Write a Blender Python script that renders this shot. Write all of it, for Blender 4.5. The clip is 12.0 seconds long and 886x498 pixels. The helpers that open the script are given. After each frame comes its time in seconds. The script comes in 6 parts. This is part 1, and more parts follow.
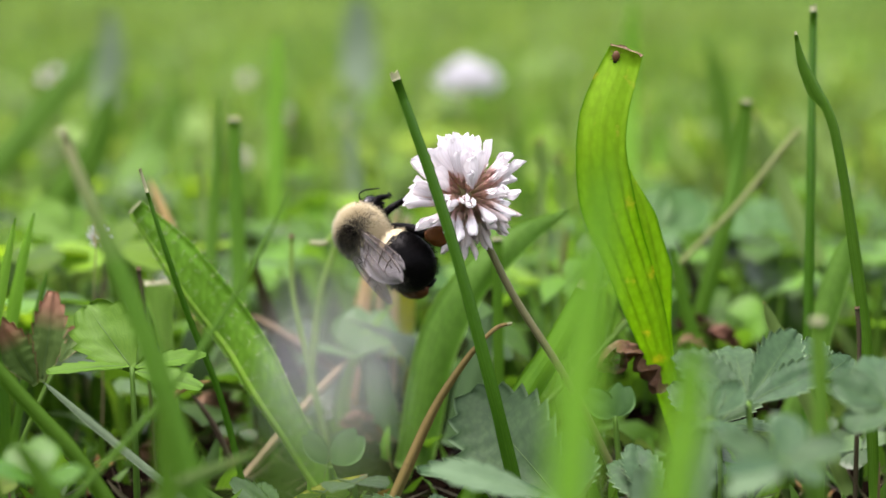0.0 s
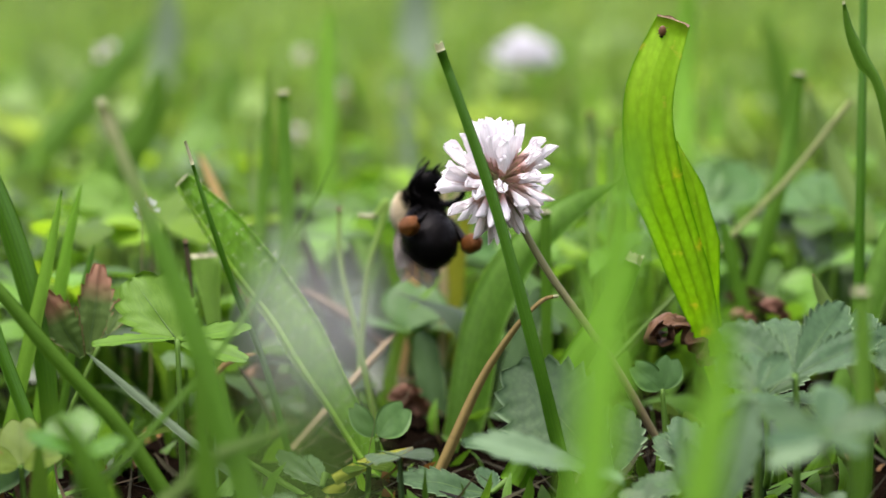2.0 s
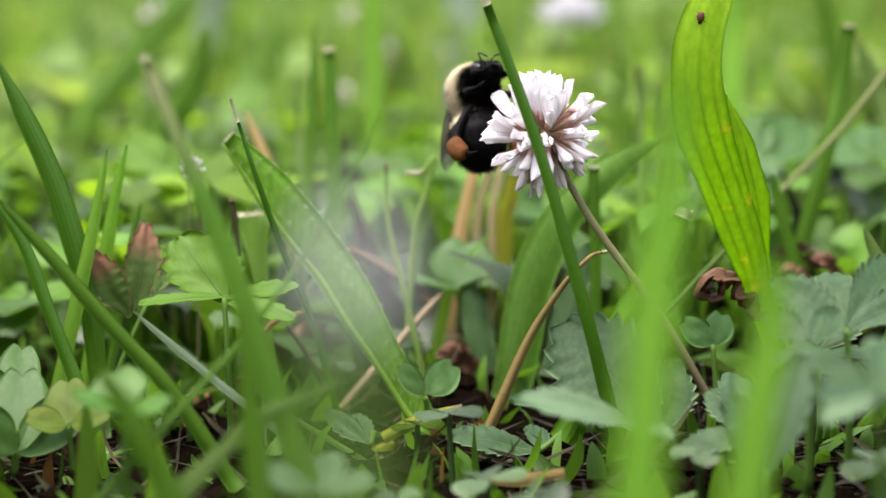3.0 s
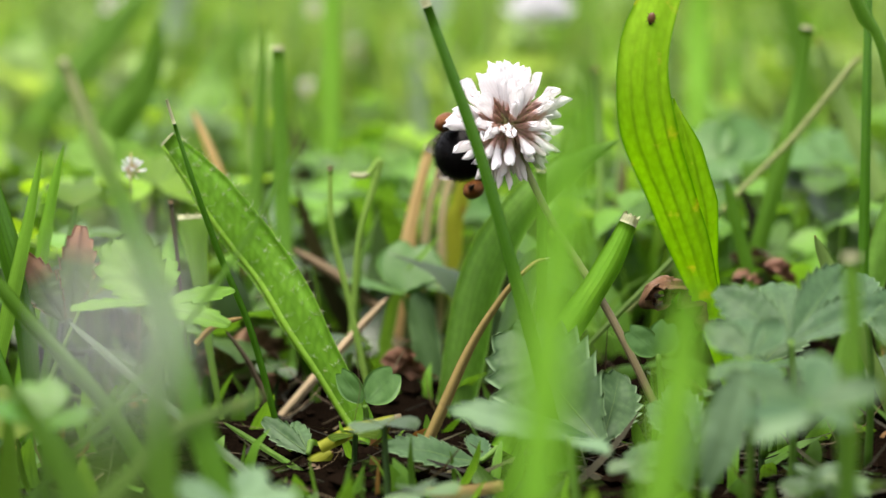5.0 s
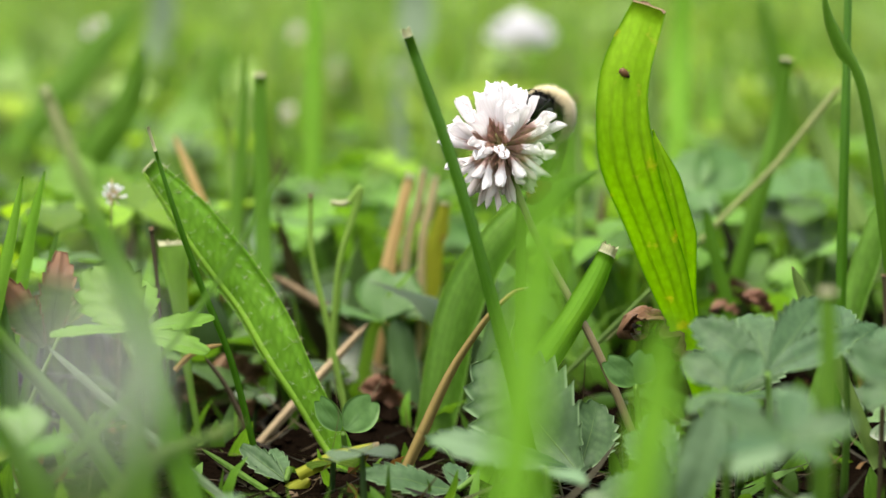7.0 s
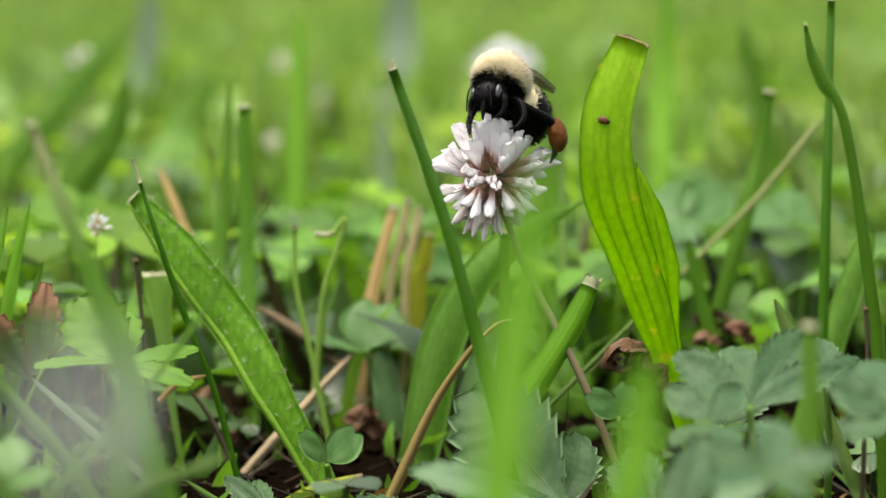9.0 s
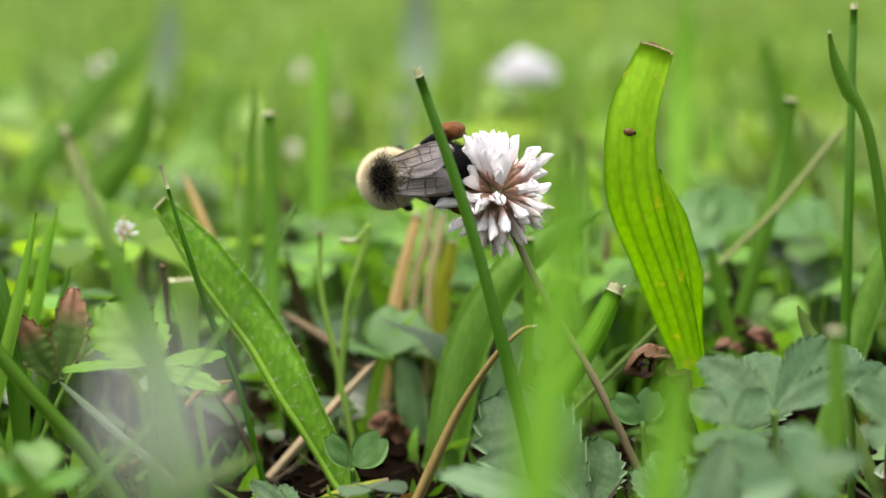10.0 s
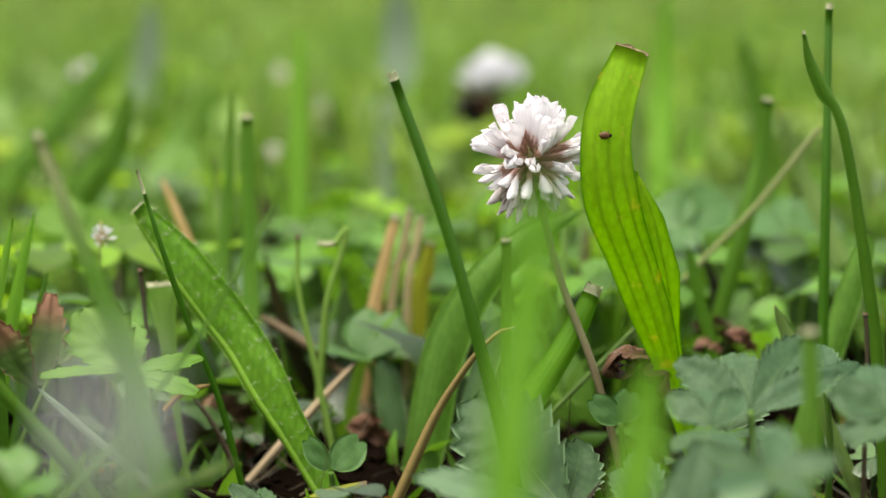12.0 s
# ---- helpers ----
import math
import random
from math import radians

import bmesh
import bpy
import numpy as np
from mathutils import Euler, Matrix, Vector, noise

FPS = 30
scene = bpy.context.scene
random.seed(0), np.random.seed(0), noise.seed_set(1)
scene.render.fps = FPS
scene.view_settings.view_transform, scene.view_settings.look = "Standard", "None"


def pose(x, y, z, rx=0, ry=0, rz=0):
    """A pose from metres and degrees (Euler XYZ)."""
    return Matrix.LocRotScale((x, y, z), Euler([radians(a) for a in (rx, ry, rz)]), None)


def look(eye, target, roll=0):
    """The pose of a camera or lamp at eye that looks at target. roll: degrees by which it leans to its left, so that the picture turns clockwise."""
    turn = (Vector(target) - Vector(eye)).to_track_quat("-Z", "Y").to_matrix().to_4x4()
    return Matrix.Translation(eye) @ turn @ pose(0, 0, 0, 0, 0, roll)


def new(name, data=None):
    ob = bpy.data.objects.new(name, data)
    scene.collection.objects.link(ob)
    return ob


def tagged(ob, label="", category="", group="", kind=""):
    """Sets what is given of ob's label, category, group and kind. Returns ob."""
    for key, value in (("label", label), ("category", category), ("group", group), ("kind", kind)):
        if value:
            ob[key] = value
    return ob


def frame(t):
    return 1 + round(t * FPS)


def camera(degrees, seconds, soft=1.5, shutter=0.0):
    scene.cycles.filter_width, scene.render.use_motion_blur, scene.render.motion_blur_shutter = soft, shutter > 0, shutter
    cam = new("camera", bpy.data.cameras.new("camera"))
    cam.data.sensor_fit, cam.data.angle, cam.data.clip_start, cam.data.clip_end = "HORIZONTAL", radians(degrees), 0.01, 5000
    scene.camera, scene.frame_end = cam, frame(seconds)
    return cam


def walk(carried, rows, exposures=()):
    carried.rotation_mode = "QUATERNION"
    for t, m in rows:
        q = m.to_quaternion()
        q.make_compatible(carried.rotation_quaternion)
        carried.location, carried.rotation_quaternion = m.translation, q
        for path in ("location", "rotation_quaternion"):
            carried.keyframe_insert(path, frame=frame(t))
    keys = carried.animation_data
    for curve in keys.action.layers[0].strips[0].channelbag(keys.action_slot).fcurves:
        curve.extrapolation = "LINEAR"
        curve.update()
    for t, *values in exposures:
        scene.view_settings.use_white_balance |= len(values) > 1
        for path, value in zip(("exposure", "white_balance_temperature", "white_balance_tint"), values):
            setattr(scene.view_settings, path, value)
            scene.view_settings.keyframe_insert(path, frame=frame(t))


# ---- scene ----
# ---- camera and its way ----
EXPOSURE = 1.71
cam = camera(20, 12.0, soft=1.5)
cam.data.dof.use_dof = True
cam.data.dof.focus_distance = 0.3612
cam.data.dof.aperture_fstop = 15.00
walk(cam, [
    (0.0, pose(0.00000, -0.38250, 0.07650, 83.800, -0.000, -0.000)),
    (0.5, pose(0.00065, -0.38155, 0.07687, 83.912, 0.178, 0.154)),
    (1.0, pose(0.00243, -0.38115, 0.07712, 83.958, 0.054, 0.435)),
    (1.5, pose(0.00360, -0.38146, 0.07636, 83.717, 0.229, 1.039)),
    (2.0, pose(0.00306, -0.38114, 0.07542, 83.312, 0.219, 1.510)),
    (2.5, pose(0.00245, -0.38070, 0.07456, 82.912, 0.438, 2.119)),
    (3.0, pose(0.00321, -0.37882, 0.07450, 82.427, 0.802, 2.570)),
    (3.2, pose(0.00402, -0.37770, 0.07537, 82.212, 0.762, 2.765)),
    (4.8, pose(0.00914, -0.37177, 0.07577, 82.359, 0.403, 2.326)),
    (5.0, pose(0.00969, -0.37044, 0.07566, 82.196, 0.378, 2.356)),
    (5.5, pose(0.00958, -0.36957, 0.07588, 82.090, 0.223, 2.374)),
    (6.0, pose(0.01031, -0.37007, 0.07692, 82.367, 0.115, 2.248)),
    (6.5, pose(0.01007, -0.37163, 0.07702, 82.825, -0.067, 1.852)),
    (7.0, pose(0.01005, -0.37162, 0.07683, 82.695, -0.127, 1.998)),
    (9.0, pose(0.01006, -0.37261, 0.07781, 83.292, -0.283, 1.641)),
    (9.5, pose(0.00952, -0.37331, 0.07825, 83.421, -0.288, 1.794)),
    (10.0, pose(0.00835, -0.37520, 0.07745, 83.528, -0.342, 1.946)),
    (10.5, pose(0.00732, -0.37533, 0.07715, 83.315, -0.132, 2.268)),
    (11.0, pose(0.00718, -0.37468, 0.07647, 83.036, -0.046, 2.565)),
    (11.5, pose(0.00947, -0.37500, 0.07779, 83.605, -0.194, 2.174)),
    (12.0, pose(0.00966, -0.37533, 0.07790, 83.526, 0.026, 1.582)),
], exposures=[(0.0, EXPOSURE + 0.00, 6500, 21.5), (2.0, EXPOSURE + 0.03, 6500, 21.5), (3.2, EXPOSURE + 0.10, 6600, 19.5), (4.8, EXPOSURE + 0.18, 6850, 13.5), (5.5, EXPOSURE + 0.18, 6850, 12.5), (6.5, EXPOSURE + 0.16, 6950, 10.5), (7.2, EXPOSURE + 0.14, 6950, 10.5), (9.0, EXPOSURE + 0.00, 6950, 10.5), (10.0, EXPOSURE + 0.08, 6850, 11.5), (11.0, EXPOSURE + 0.12, 6850, 11.5), (12.0, EXPOSURE + -0.11, 6950, 10.5)])

# ---- overcast daylight ----
world = bpy.data.worlds.new("overcast_sky")
scene.world = world
world.use_nodes = True
wn, wl = world.node_tree.nodes, world.node_tree.links
sky = wn.new("ShaderNodeTexSky")
sky.sky_type = "NISHITA"
sky.sun_disc = False
sky.sun_elevation, sky.sun_rotation = radians(78), radians(235)
sky.dust_density, sky.ozone_density = 5.0, 0.3
wash = wn.new("ShaderNodeHueSaturation")
wash.inputs["Saturation"].default_value = 0.45
wl.new(sky.outputs["Color"], wash.inputs["Color"])
wl.new(wash.outputs["Color"], wn["Background"].inputs["Color"])
wn["Background"].inputs["Strength"].default_value = 0.15

sun = new("sun", bpy.data.lights.new("sun", "SUN"))
sun.data.energy, sun.data.angle, sun.data.color = 1.4, radians(45), (1.0, 0.98, 0.93)
sun.matrix_world = look((-0.7, -0.5, 4.0), (0, 0, 0))


# ---- materials ----
def nodes_of(name):
    m = bpy.data.materials.new(name)
    m.use_nodes = True
    t = m.node_tree
    return m, t.nodes, t.links, t.nodes["Principled BSDF"], t.nodes["Material Output"]


def noise_node(n, l, coord, scale, detail=3.0):
    x = n.new("ShaderNodeTexNoise")
    x.inputs["Scale"].default_value, x.inputs["Detail"].default_value = scale, detail
    l.new(coord, x.inputs["Vector"])
    return x.outputs["Fac"]


def mix_colour(n, l, fac, a, b, how="MIX"):
    x = n.new("ShaderNodeMix")
    x.data_type, x.blend_type = "RGBA", how
    for value, k in ((fac, 0), (a, 6), (b, 7)):
        if isinstance(value, tuple):
            x.inputs[k].default_value = (*value, 1)
        elif isinstance(value, float):
            x.inputs[k].default_value = value
        else:
            l.new(value, x.inputs[k])
    return x.outputs[2]


def sums(n, l, how, a, b=0.5, c=0.5):
    x = n.new("ShaderNodeMath")
    x.operation = how
    for k, value in enumerate((a, b, c)):
        if isinstance(value, (int, float)):
            x.inputs[k].default_value = value
        else:
            l.new(value, x.inputs[k])
    return x.outputs[0]


def ramp(n, l, fac, stops):
    x = n.new("ShaderNodeValToRGB")
    el = x.color_ramp.elements
    while len(el) < len(stops):
        el.new(0.5)
    for e, (p, c) in zip(el, stops):
        e.position, e.color = p, (*c, 1)
    l.new(fac, x.inputs[0])
    return x.outputs[0]


def leaf_material(name, low, high, through_light=0.4, rough=0.5, ribs=5, rib_dark=0.25, blotch=None, end=None, islands=False, spec=0.18, fibres=0.38, cells=0.0, edge=None):
    """A plant's skin: two greens in blotches, ribs along it, fine relief, and light that comes through. end: (colour, from, to) along the blade;
    cells: how far small paler cells between the veins show; edge: the colour of a thin rim."""
    m, n, l, p, out = nodes_of(name)
    tc = n.new("ShaderNodeTexCoord")
    uv = n.new("ShaderNodeSeparateXYZ")
    l.new(tc.outputs["UV"], uv.inputs[0])
    big, fine = noise_node(n, l, tc.outputs["Object"], 160), noise_node(n, l, tc.outputs["Object"], 1500)
    c = mix_colour(n, l, big, low, high)
    rnd = n.new("ShaderNodeNewGeometry").outputs["Random Per Island"] if islands else n.new("ShaderNodeObjectInfo").outputs["Random"]
    if islands:
        shade = sums(n, l, "ADD", 0.35, sums(n, l, "MULTIPLY", sums(n, l, "POWER", rnd, 2.0), 1.6))
        pick = n.new("ShaderNodeCombineColor")
        for k in range(3):
            l.new(shade, pick.inputs[k])
        c = mix_colour(n, l, 1.0, c, pick.outputs[0], "MULTIPLY")
    c = mix_colour(n, l, sums(n, l, "MULTIPLY", rnd, 0.45), c, tuple(0.6 * a + 0.4 * b for a, b in zip(high, (0.15, 0.20, 0.05))))
    c = mix_colour(n, l, sums(n, l, "MULTIPLY", fine, 0.38), c, tuple(0.55 * a for a in low))
    grain = n.new("ShaderNodeMapping")
    grain.inputs["Scale"].default_value = (46.0, 5.0, 1.0)
    l.new(tc.outputs["UV"], grain.inputs["Vector"])
    fibre = ramp(n, l, noise_node(n, l, grain.outputs["Vector"], 1.0), [(0.38, (0, 0, 0)), (0.68, (1, 1, 1))])
    c = mix_colour(n, l, sums(n, l, "MULTIPLY", fibre, fibres), c, tuple(0.62 * a for a in low))
    wave = sums(n, l, "SINE", sums(n, l, "MULTIPLY", uv.outputs["X"], ribs * 6.2832))
    rib = sums(n, l, "POWER", sums(n, l, "ABSOLUTE", wave), 0.35)
    if rib_dark:
        c = mix_colour(n, l, sums(n, l, "MULTIPLY", sums(n, l, "SUBTRACT", 1.0, rib), rib_dark * 2), c, tuple(0.45 * a for a in low))
    if cells:
        net = n.new("ShaderNodeTexVoronoi")
        net.inputs["Scale"].default_value = 1100.0
        stretch = n.new("ShaderNodeMapping")
        stretch.inputs["Scale"].default_value = (1.0, 1.0, 0.5)
        l.new(tc.outputs["Object"], stretch.inputs["Vector"]), l.new(stretch.outputs["Vector"], net.inputs["Vector"])
        c = mix_colour(n, l, sums(n, l, "MULTIPLY", ramp(n, l, net.outputs["Distance"], [(0.25, (0, 0, 0)), (0.75, (1, 1, 1))]), cells), c, tuple(0.5 * a for a in low))
    if edge:
        rim = sums(n, l, "ABSOLUTE", sums(n, l, "SUBTRACT", uv.outputs["X"], 0.5))
        c = mix_colour(n, l, ramp(n, l, rim, [(0.455, (0, 0, 0)), (0.49, (1, 1, 1))]), c, edge)
    if blotch:
        spot = noise_node(n, l, tc.outputs["Object"], 330, 4)
        c = mix_colour(n, l, ramp(n, l, spot, [(0.64, (0, 0, 0)), (0.74, (1, 1, 1))]), c, blotch)
    if end:
        colour, a, b = end
        ragged = sums(n, l, "ADD", uv.outputs["Y"], sums(n, l, "MULTIPLY", sums(n, l, "SUBTRACT", big, 0.5), 0.12))
        c = mix_colour(n, l, ramp(n, l, ragged, [(a, (0, 0, 0)), (b, (1, 1, 1))]), c, colour)
    l.new(c, p.inputs["Base Color"])
    p.inputs["Roughness"].default_value = rough
    p.inputs["Specular IOR Level"].default_value = spec
    bump = n.new("ShaderNodeBump")
    bump.inputs["Strength"].default_value, bump.inputs["Distance"].default_value = 0.5, 0.00012
    l.new(sums(n, l, "ADD", sums(n, l, "MULTIPLY", rib, 1.0), sums(n, l, "MULTIPLY", fine, 0.7)), bump.inputs["Height"])
    l.new(bump.outputs[0], p.inputs["Normal"])
    tr = n.new("ShaderNodeBsdfTranslucent")
    l.new(mix_colour(n, l, 1.0, c, (1.6, 1.45, 0.75), "MULTIPLY"), tr.inputs["Color"])
    mx = n.new("ShaderNodeMixShader")
    mx.inputs[0].default_value = through_light
    l.new(p.outputs[0], mx.inputs[1]), l.new(tr.outputs[0], mx.inputs[2]), l.new(mx.outputs[0], out.inputs["Surface"])
    return m


def plain_material(name, low, high, rough=0.6, scale=300.0, bump_by=0.0002, sheen=0.0, spec=0.4):
    m, n, l, p, out = nodes_of(name)
    tc = n.new("ShaderNodeTexCoord")
    big, fine = noise_node(n, l, tc.outputs["Object"], scale), noise_node(n, l, tc.outputs["Object"], scale * 7)
    c = mix_colour(n, l, big, low, high)
    c = mix_colour(n, l, sums(n, l, "MULTIPLY", fine, 0.4), c, tuple(0.5 * a for a in low))
    l.new(c, p.inputs["Base Color"])
    p.inputs["Roughness"].default_value, p.inputs["Sheen Weight"].default_value = rough, sheen
    p.inputs["Specular IOR Level"].default_value = spec
    b = n.new("ShaderNodeBump")
    b.inputs["Strength"].default_value, b.inputs["Distance"].default_value = 0.6, bump_by
    l.new(sums(n, l, "ADD", big, fine), b.inputs["Height"])
    l.new(b.outputs[0], p.inputs["Normal"])
    return m


DRY = (0.42, 0.30, 0.17)
PALE = (0.62, 0.60, 0.42)
M_GRASS = leaf_material("grass_green", (0.065, 0.19, 0.008), (0.12, 0.28, 0.018), 0.5, ribs=4, end=(DRY, 1.2, 1.3))
M_TIP_PALE = leaf_material("pale_cut_tip", (0.340, 0.391, 0.187), (0.561, 0.544, 0.391), 0.3, rough=0.6, ribs=5)
M_TIP_BROWN = leaf_material("brown_withered_tip", (0.180, 0.105, 0.060), (0.345, 0.255, 0.158), 0.25, rough=0.65, ribs=5)
M_VEIN = leaf_material("leaf_vein", (0.16, 0.36, 0.02), (0.24, 0.46, 0.04), 0.45, ribs=1, rib_dark=0.0)
M_VEIN_DARK = leaf_material("dark_leaf_vein", (0.055, 0.15, 0.005), (0.085, 0.20, 0.009), 0.3, ribs=1, rib_dark=0.0)
M_RIB = leaf_material("leaflet_rib", (0.08, 0.165, 0.045), (0.12, 0.21, 0.075), 0.35, ribs=1, rib_dark=0.0)
M_HAIR = leaf_material("white_hair", (0.60, 0.66, 0.50), (0.75, 0.78, 0.68), 0.3, ribs=1, rib_dark=0.0)
M_GRASS_LUSH = leaf_material("grass_lush_green", (0.17, 0.40, 0.03), (0.25, 0.50, 0.05), 0.55, ribs=4)
M_GRASS_DARK = leaf_material("grass_dark_green", (0.050, 0.175, 0.006), (0.085, 0.25, 0.012), 0.42, rough=0.36, ribs=3, end=(PALE, 1.2, 1.3), spec=0.35)
M_GRASS_PALE = leaf_material("grass_pale_green", (0.105, 0.203, 0.038), (0.180, 0.285, 0.075), 0.4, ribs=4, end=(DRY, 0.95, 1.0))
M_GRASS_GREY = leaf_material("grass_grey_green", (0.15, 0.34, 0.048), (0.25, 0.45, 0.090), 0.58, rough=0.36, ribs=4, rib_dark=0.22, cells=0.3, edge=(0.28, 0.46, 0.13))
M_PLANTAIN = leaf_material("plantain_green", (0.27, 0.51, 0.010), (0.41, 0.67, 0.026), 0.72, rough=0.42, ribs=3, rib_dark=0.0, blotch=(0.50, 0.50, 0.06), fibres=0.10, cells=0.26, edge=(0.15, 0.34, 0.012))
M_PLANTAIN_HAIRY = leaf_material("plantain_hairy_green", (0.13, 0.34, 0.022), (0.22, 0.46, 0.045), 0.5, rough=0.4, ribs=2, rib_dark=0.06, end=(PALE, 0.985, 0.998), fibres=0.15, cells=0.45, edge=(0.26, 0.50, 0.07))
M_STALK = leaf_material("stalk_green", (0.12, 0.33, 0.012), (0.20, 0.43, 0.03), 0.40, rough=0.35, ribs=4, rib_dark=0.12, end=((0.35, 0.36, 0.17), 0.975, 0.99), fibres=0.15)
M_STRAW = leaf_material("dry_straw", (0.20, 0.135, 0.040), (0.36, 0.26, 0.095), 0.2, rough=0.6, ribs=5, blotch=(0.11, 0.06, 0.025), fibres=0.35)
M_STRAW_GREEN = leaf_material("pale_green_straw", (0.22, 0.27, 0.09), (0.34, 0.38, 0.16), 0.3, rough=0.5, ribs=4)
M_ORANGE = leaf_material("orange_straw", (0.56, 0.36, 0.13), (0.76, 0.60, 0.32), 0.35, rough=0.6, ribs=5, fibres=0.2)
M_STRAW_PALE = leaf_material("bleached_straw", (0.50, 0.42, 0.24), (0.68, 0.60, 0.38), 0.35, rough=0.6, ribs=5, fibres=0.2)
M_YELLOW = leaf_material("yellow_leaf", (0.238, 0.289, 0.017), (0.357, 0.357, 0.025), 0.35, ribs=4, blotch=(0.28, 0.17, 0.04), end=((0.16, 0.08, 0.04), 0.93, 0.99))
M_SILVER = leaf_material("silvery_grass", (0.16, 0.24, 0.15), (0.25, 0.34, 0.24), 0.4, ribs=3, rib_dark=0.2)
M_BROWN = leaf_material("brown_dry_plant", (0.064, 0.036, 0.020), (0.136, 0.080, 0.048), 0.1, rough=0.65, ribs=5)
M_DRY_STALK = leaf_material("grey_tan_stalk", (0.24, 0.18, 0.10), (0.36, 0.28, 0.17), 0.15, rough=0.6, ribs=5)
M_TUFT = leaf_material("frayed_pale_grass", (0.20, 0.40, 0.06), (0.32, 0.52, 0.12), 0.62, ribs=5, rib_dark=0.12)
M_SPRIG = leaf_material("sprig_green", (0.20, 0.36, 0.06), (0.30, 0.46, 0.10), 0.45, ribs=2)
M_MINT = leaf_material("pale_mint_leaf", (0.11, 0.21, 0.10), (0.19, 0.30, 0.18), 0.4, rough=0.6, ribs=1, rib_dark=0.08)
M_OLIVE = leaf_material("olive_leaf", (0.09, 0.16, 0.014), (0.16, 0.24, 0.03), 0.45, ribs=1, blotch=(0.16, 0.10, 0.03))
M_TWIG = leaf_material("dark_red_twig", (0.022, 0.012, 0.009), (0.055, 0.030, 0.022), 0.05, rough=0.55, ribs=4)
M_WHITE_DRY = leaf_material("bleached_blade", (0.05, 0.12, 0.015), (0.09, 0.18, 0.03), 0.08, rough=0.6, ribs=4, end=((0.84, 0.83, 0.86), 0.79, 0.87), fibres=0.1)
# silvery_grass again but darker: shade low in the turf is in the colour
M_SILVER_SHADED = leaf_material("shaded_silvery_grass", (0.09, 0.15, 0.08), (0.15, 0.22, 0.13), 0.4, ribs=3, rib_dark=0.2)
M_CINQ = leaf_material("cinquefoil_green", (0.030, 0.088, 0.032), (0.072, 0.150, 0.060), 0.36, rough=0.55, ribs=1, rib_dark=0.10, spec=0.24, fibres=0.2, cells=0.35, edge=(0.17, 0.27, 0.14))
M_LEAF_BRIGHT = leaf_material("bright_leaf_green", (0.075, 0.203, 0.011), (0.135, 0.285, 0.026), 0.45, ribs=1, rib_dark=0.12)
M_CLOVER = leaf_material("clover_green", (0.048, 0.150, 0.030), (0.095, 0.220, 0.056), 0.45, rough=0.5, ribs=1, rib_dark=0.06, spec=0.3, fibres=0.15, cells=0.2, edge=(0.11, 0.24, 0.05))
M_WITHER = leaf_material("half_withered_leaf", (0.07, 0.15, 0.03), (0.13, 0.21, 0.05), 0.35, ribs=1, blotch=(0.20, 0.15, 0.07), end=((0.30, 0.17, 0.10), 0.55, 0.80), edge=(0.25, 0.15, 0.08))
# darker copy of grass_grey_green; shade under other leaves is in its colour
M_GREY_SHADED = leaf_material("shaded_grey_leaf", (0.055, 0.125, 0.040), (0.095, 0.185, 0.068), 0.35, rough=0.4, ribs=4, rib_dark=0.25, edge=(0.17, 0.28, 0.11))
M_DEAD = leaf_material("dead_brown_leaf", (0.065, 0.036, 0.022), (0.17, 0.105, 0.066), 0.2, rough=0.5, ribs=6, rib_dark=0.2)
M_DEAD_RED = leaf_material("dead_red_leaf", (0.11, 0.045, 0.026), (0.27, 0.14, 0.09), 0.25, rough=0.5, ribs=5, rib_dark=0.2)
M_RUST = leaf_material("rusty_leaf_scraps", (0.16, 0.065, 0.02), (0.36, 0.20, 0.07), 0.3, rough=0.6, ribs=3, islands=True)
M_PETIOLE = leaf_material("green_petiole", (0.075, 0.19, 0.02), (0.14, 0.26, 0.05), 0.35, ribs=2, rib_dark=0.05)
M_TIP_LONG = leaf_material("long_withered_grass", (0.070, 0.20, 0.010), (0.12, 0.29, 0.020), 0.5, ribs=4, end=((0.30, 0.31, 0.17), 0.68, 1.0))
M_TURF = leaf_material("turf_green", (0.095, 0.235, 0.018), (0.170, 0.345, 0.038), 0.48, rough=0.45, ribs=3, islands=True, spec=0.35)
M_TURF_LOW = leaf_material("low_turf_green", (0.055, 0.170, 0.011), (0.125, 0.290, 0.024), 0.45, rough=0.45, ribs=2, islands=True, spec=0.3)
M_TURF_YELLOW = leaf_material("yellow_green_clover", (0.105, 0.245, 0.010), (0.21, 0.37, 0.022), 0.5, rough=0.45, ribs=2, islands=True, spec=0.25)
M_TURF_GREY = leaf_material("turf_grey_green", (0.036, 0.090, 0.020), (0.080, 0.155, 0.048), 0.3, rough=0.32, ribs=3, islands=True, spec=0.5)
M_TURF_PALE = leaf_material("turf_pale_green", (0.14, 0.26, 0.05), (0.25, 0.38, 0.11), 0.45, ribs=3, islands=True)
# brown lowered far down to stand for the shade among the stems
M_LITTER = leaf_material("shaded_litter_brown", (0.010, 0.007, 0.004), (0.042, 0.029, 0.016), 0.15, rough=0.7, ribs=4, islands=True)
M_ROOTS = leaf_material("dry_roots", (0.07, 0.045, 0.027), (0.18, 0.125, 0.075), 0.15, rough=0.7, ribs=3, islands=True)
M_STEM = leaf_material("clover_stem", (0.20, 0.21, 0.085), (0.30, 0.27, 0.14), 0.15, rough=0.45, ribs=5, rib_dark=0.1)
M_STEM_LOW = leaf_material("clover_stem_low", (0.20, 0.17, 0.085), (0.27, 0.22, 0.12), 0.1, rough=0.45, ribs=5, rib_dark=0.1)
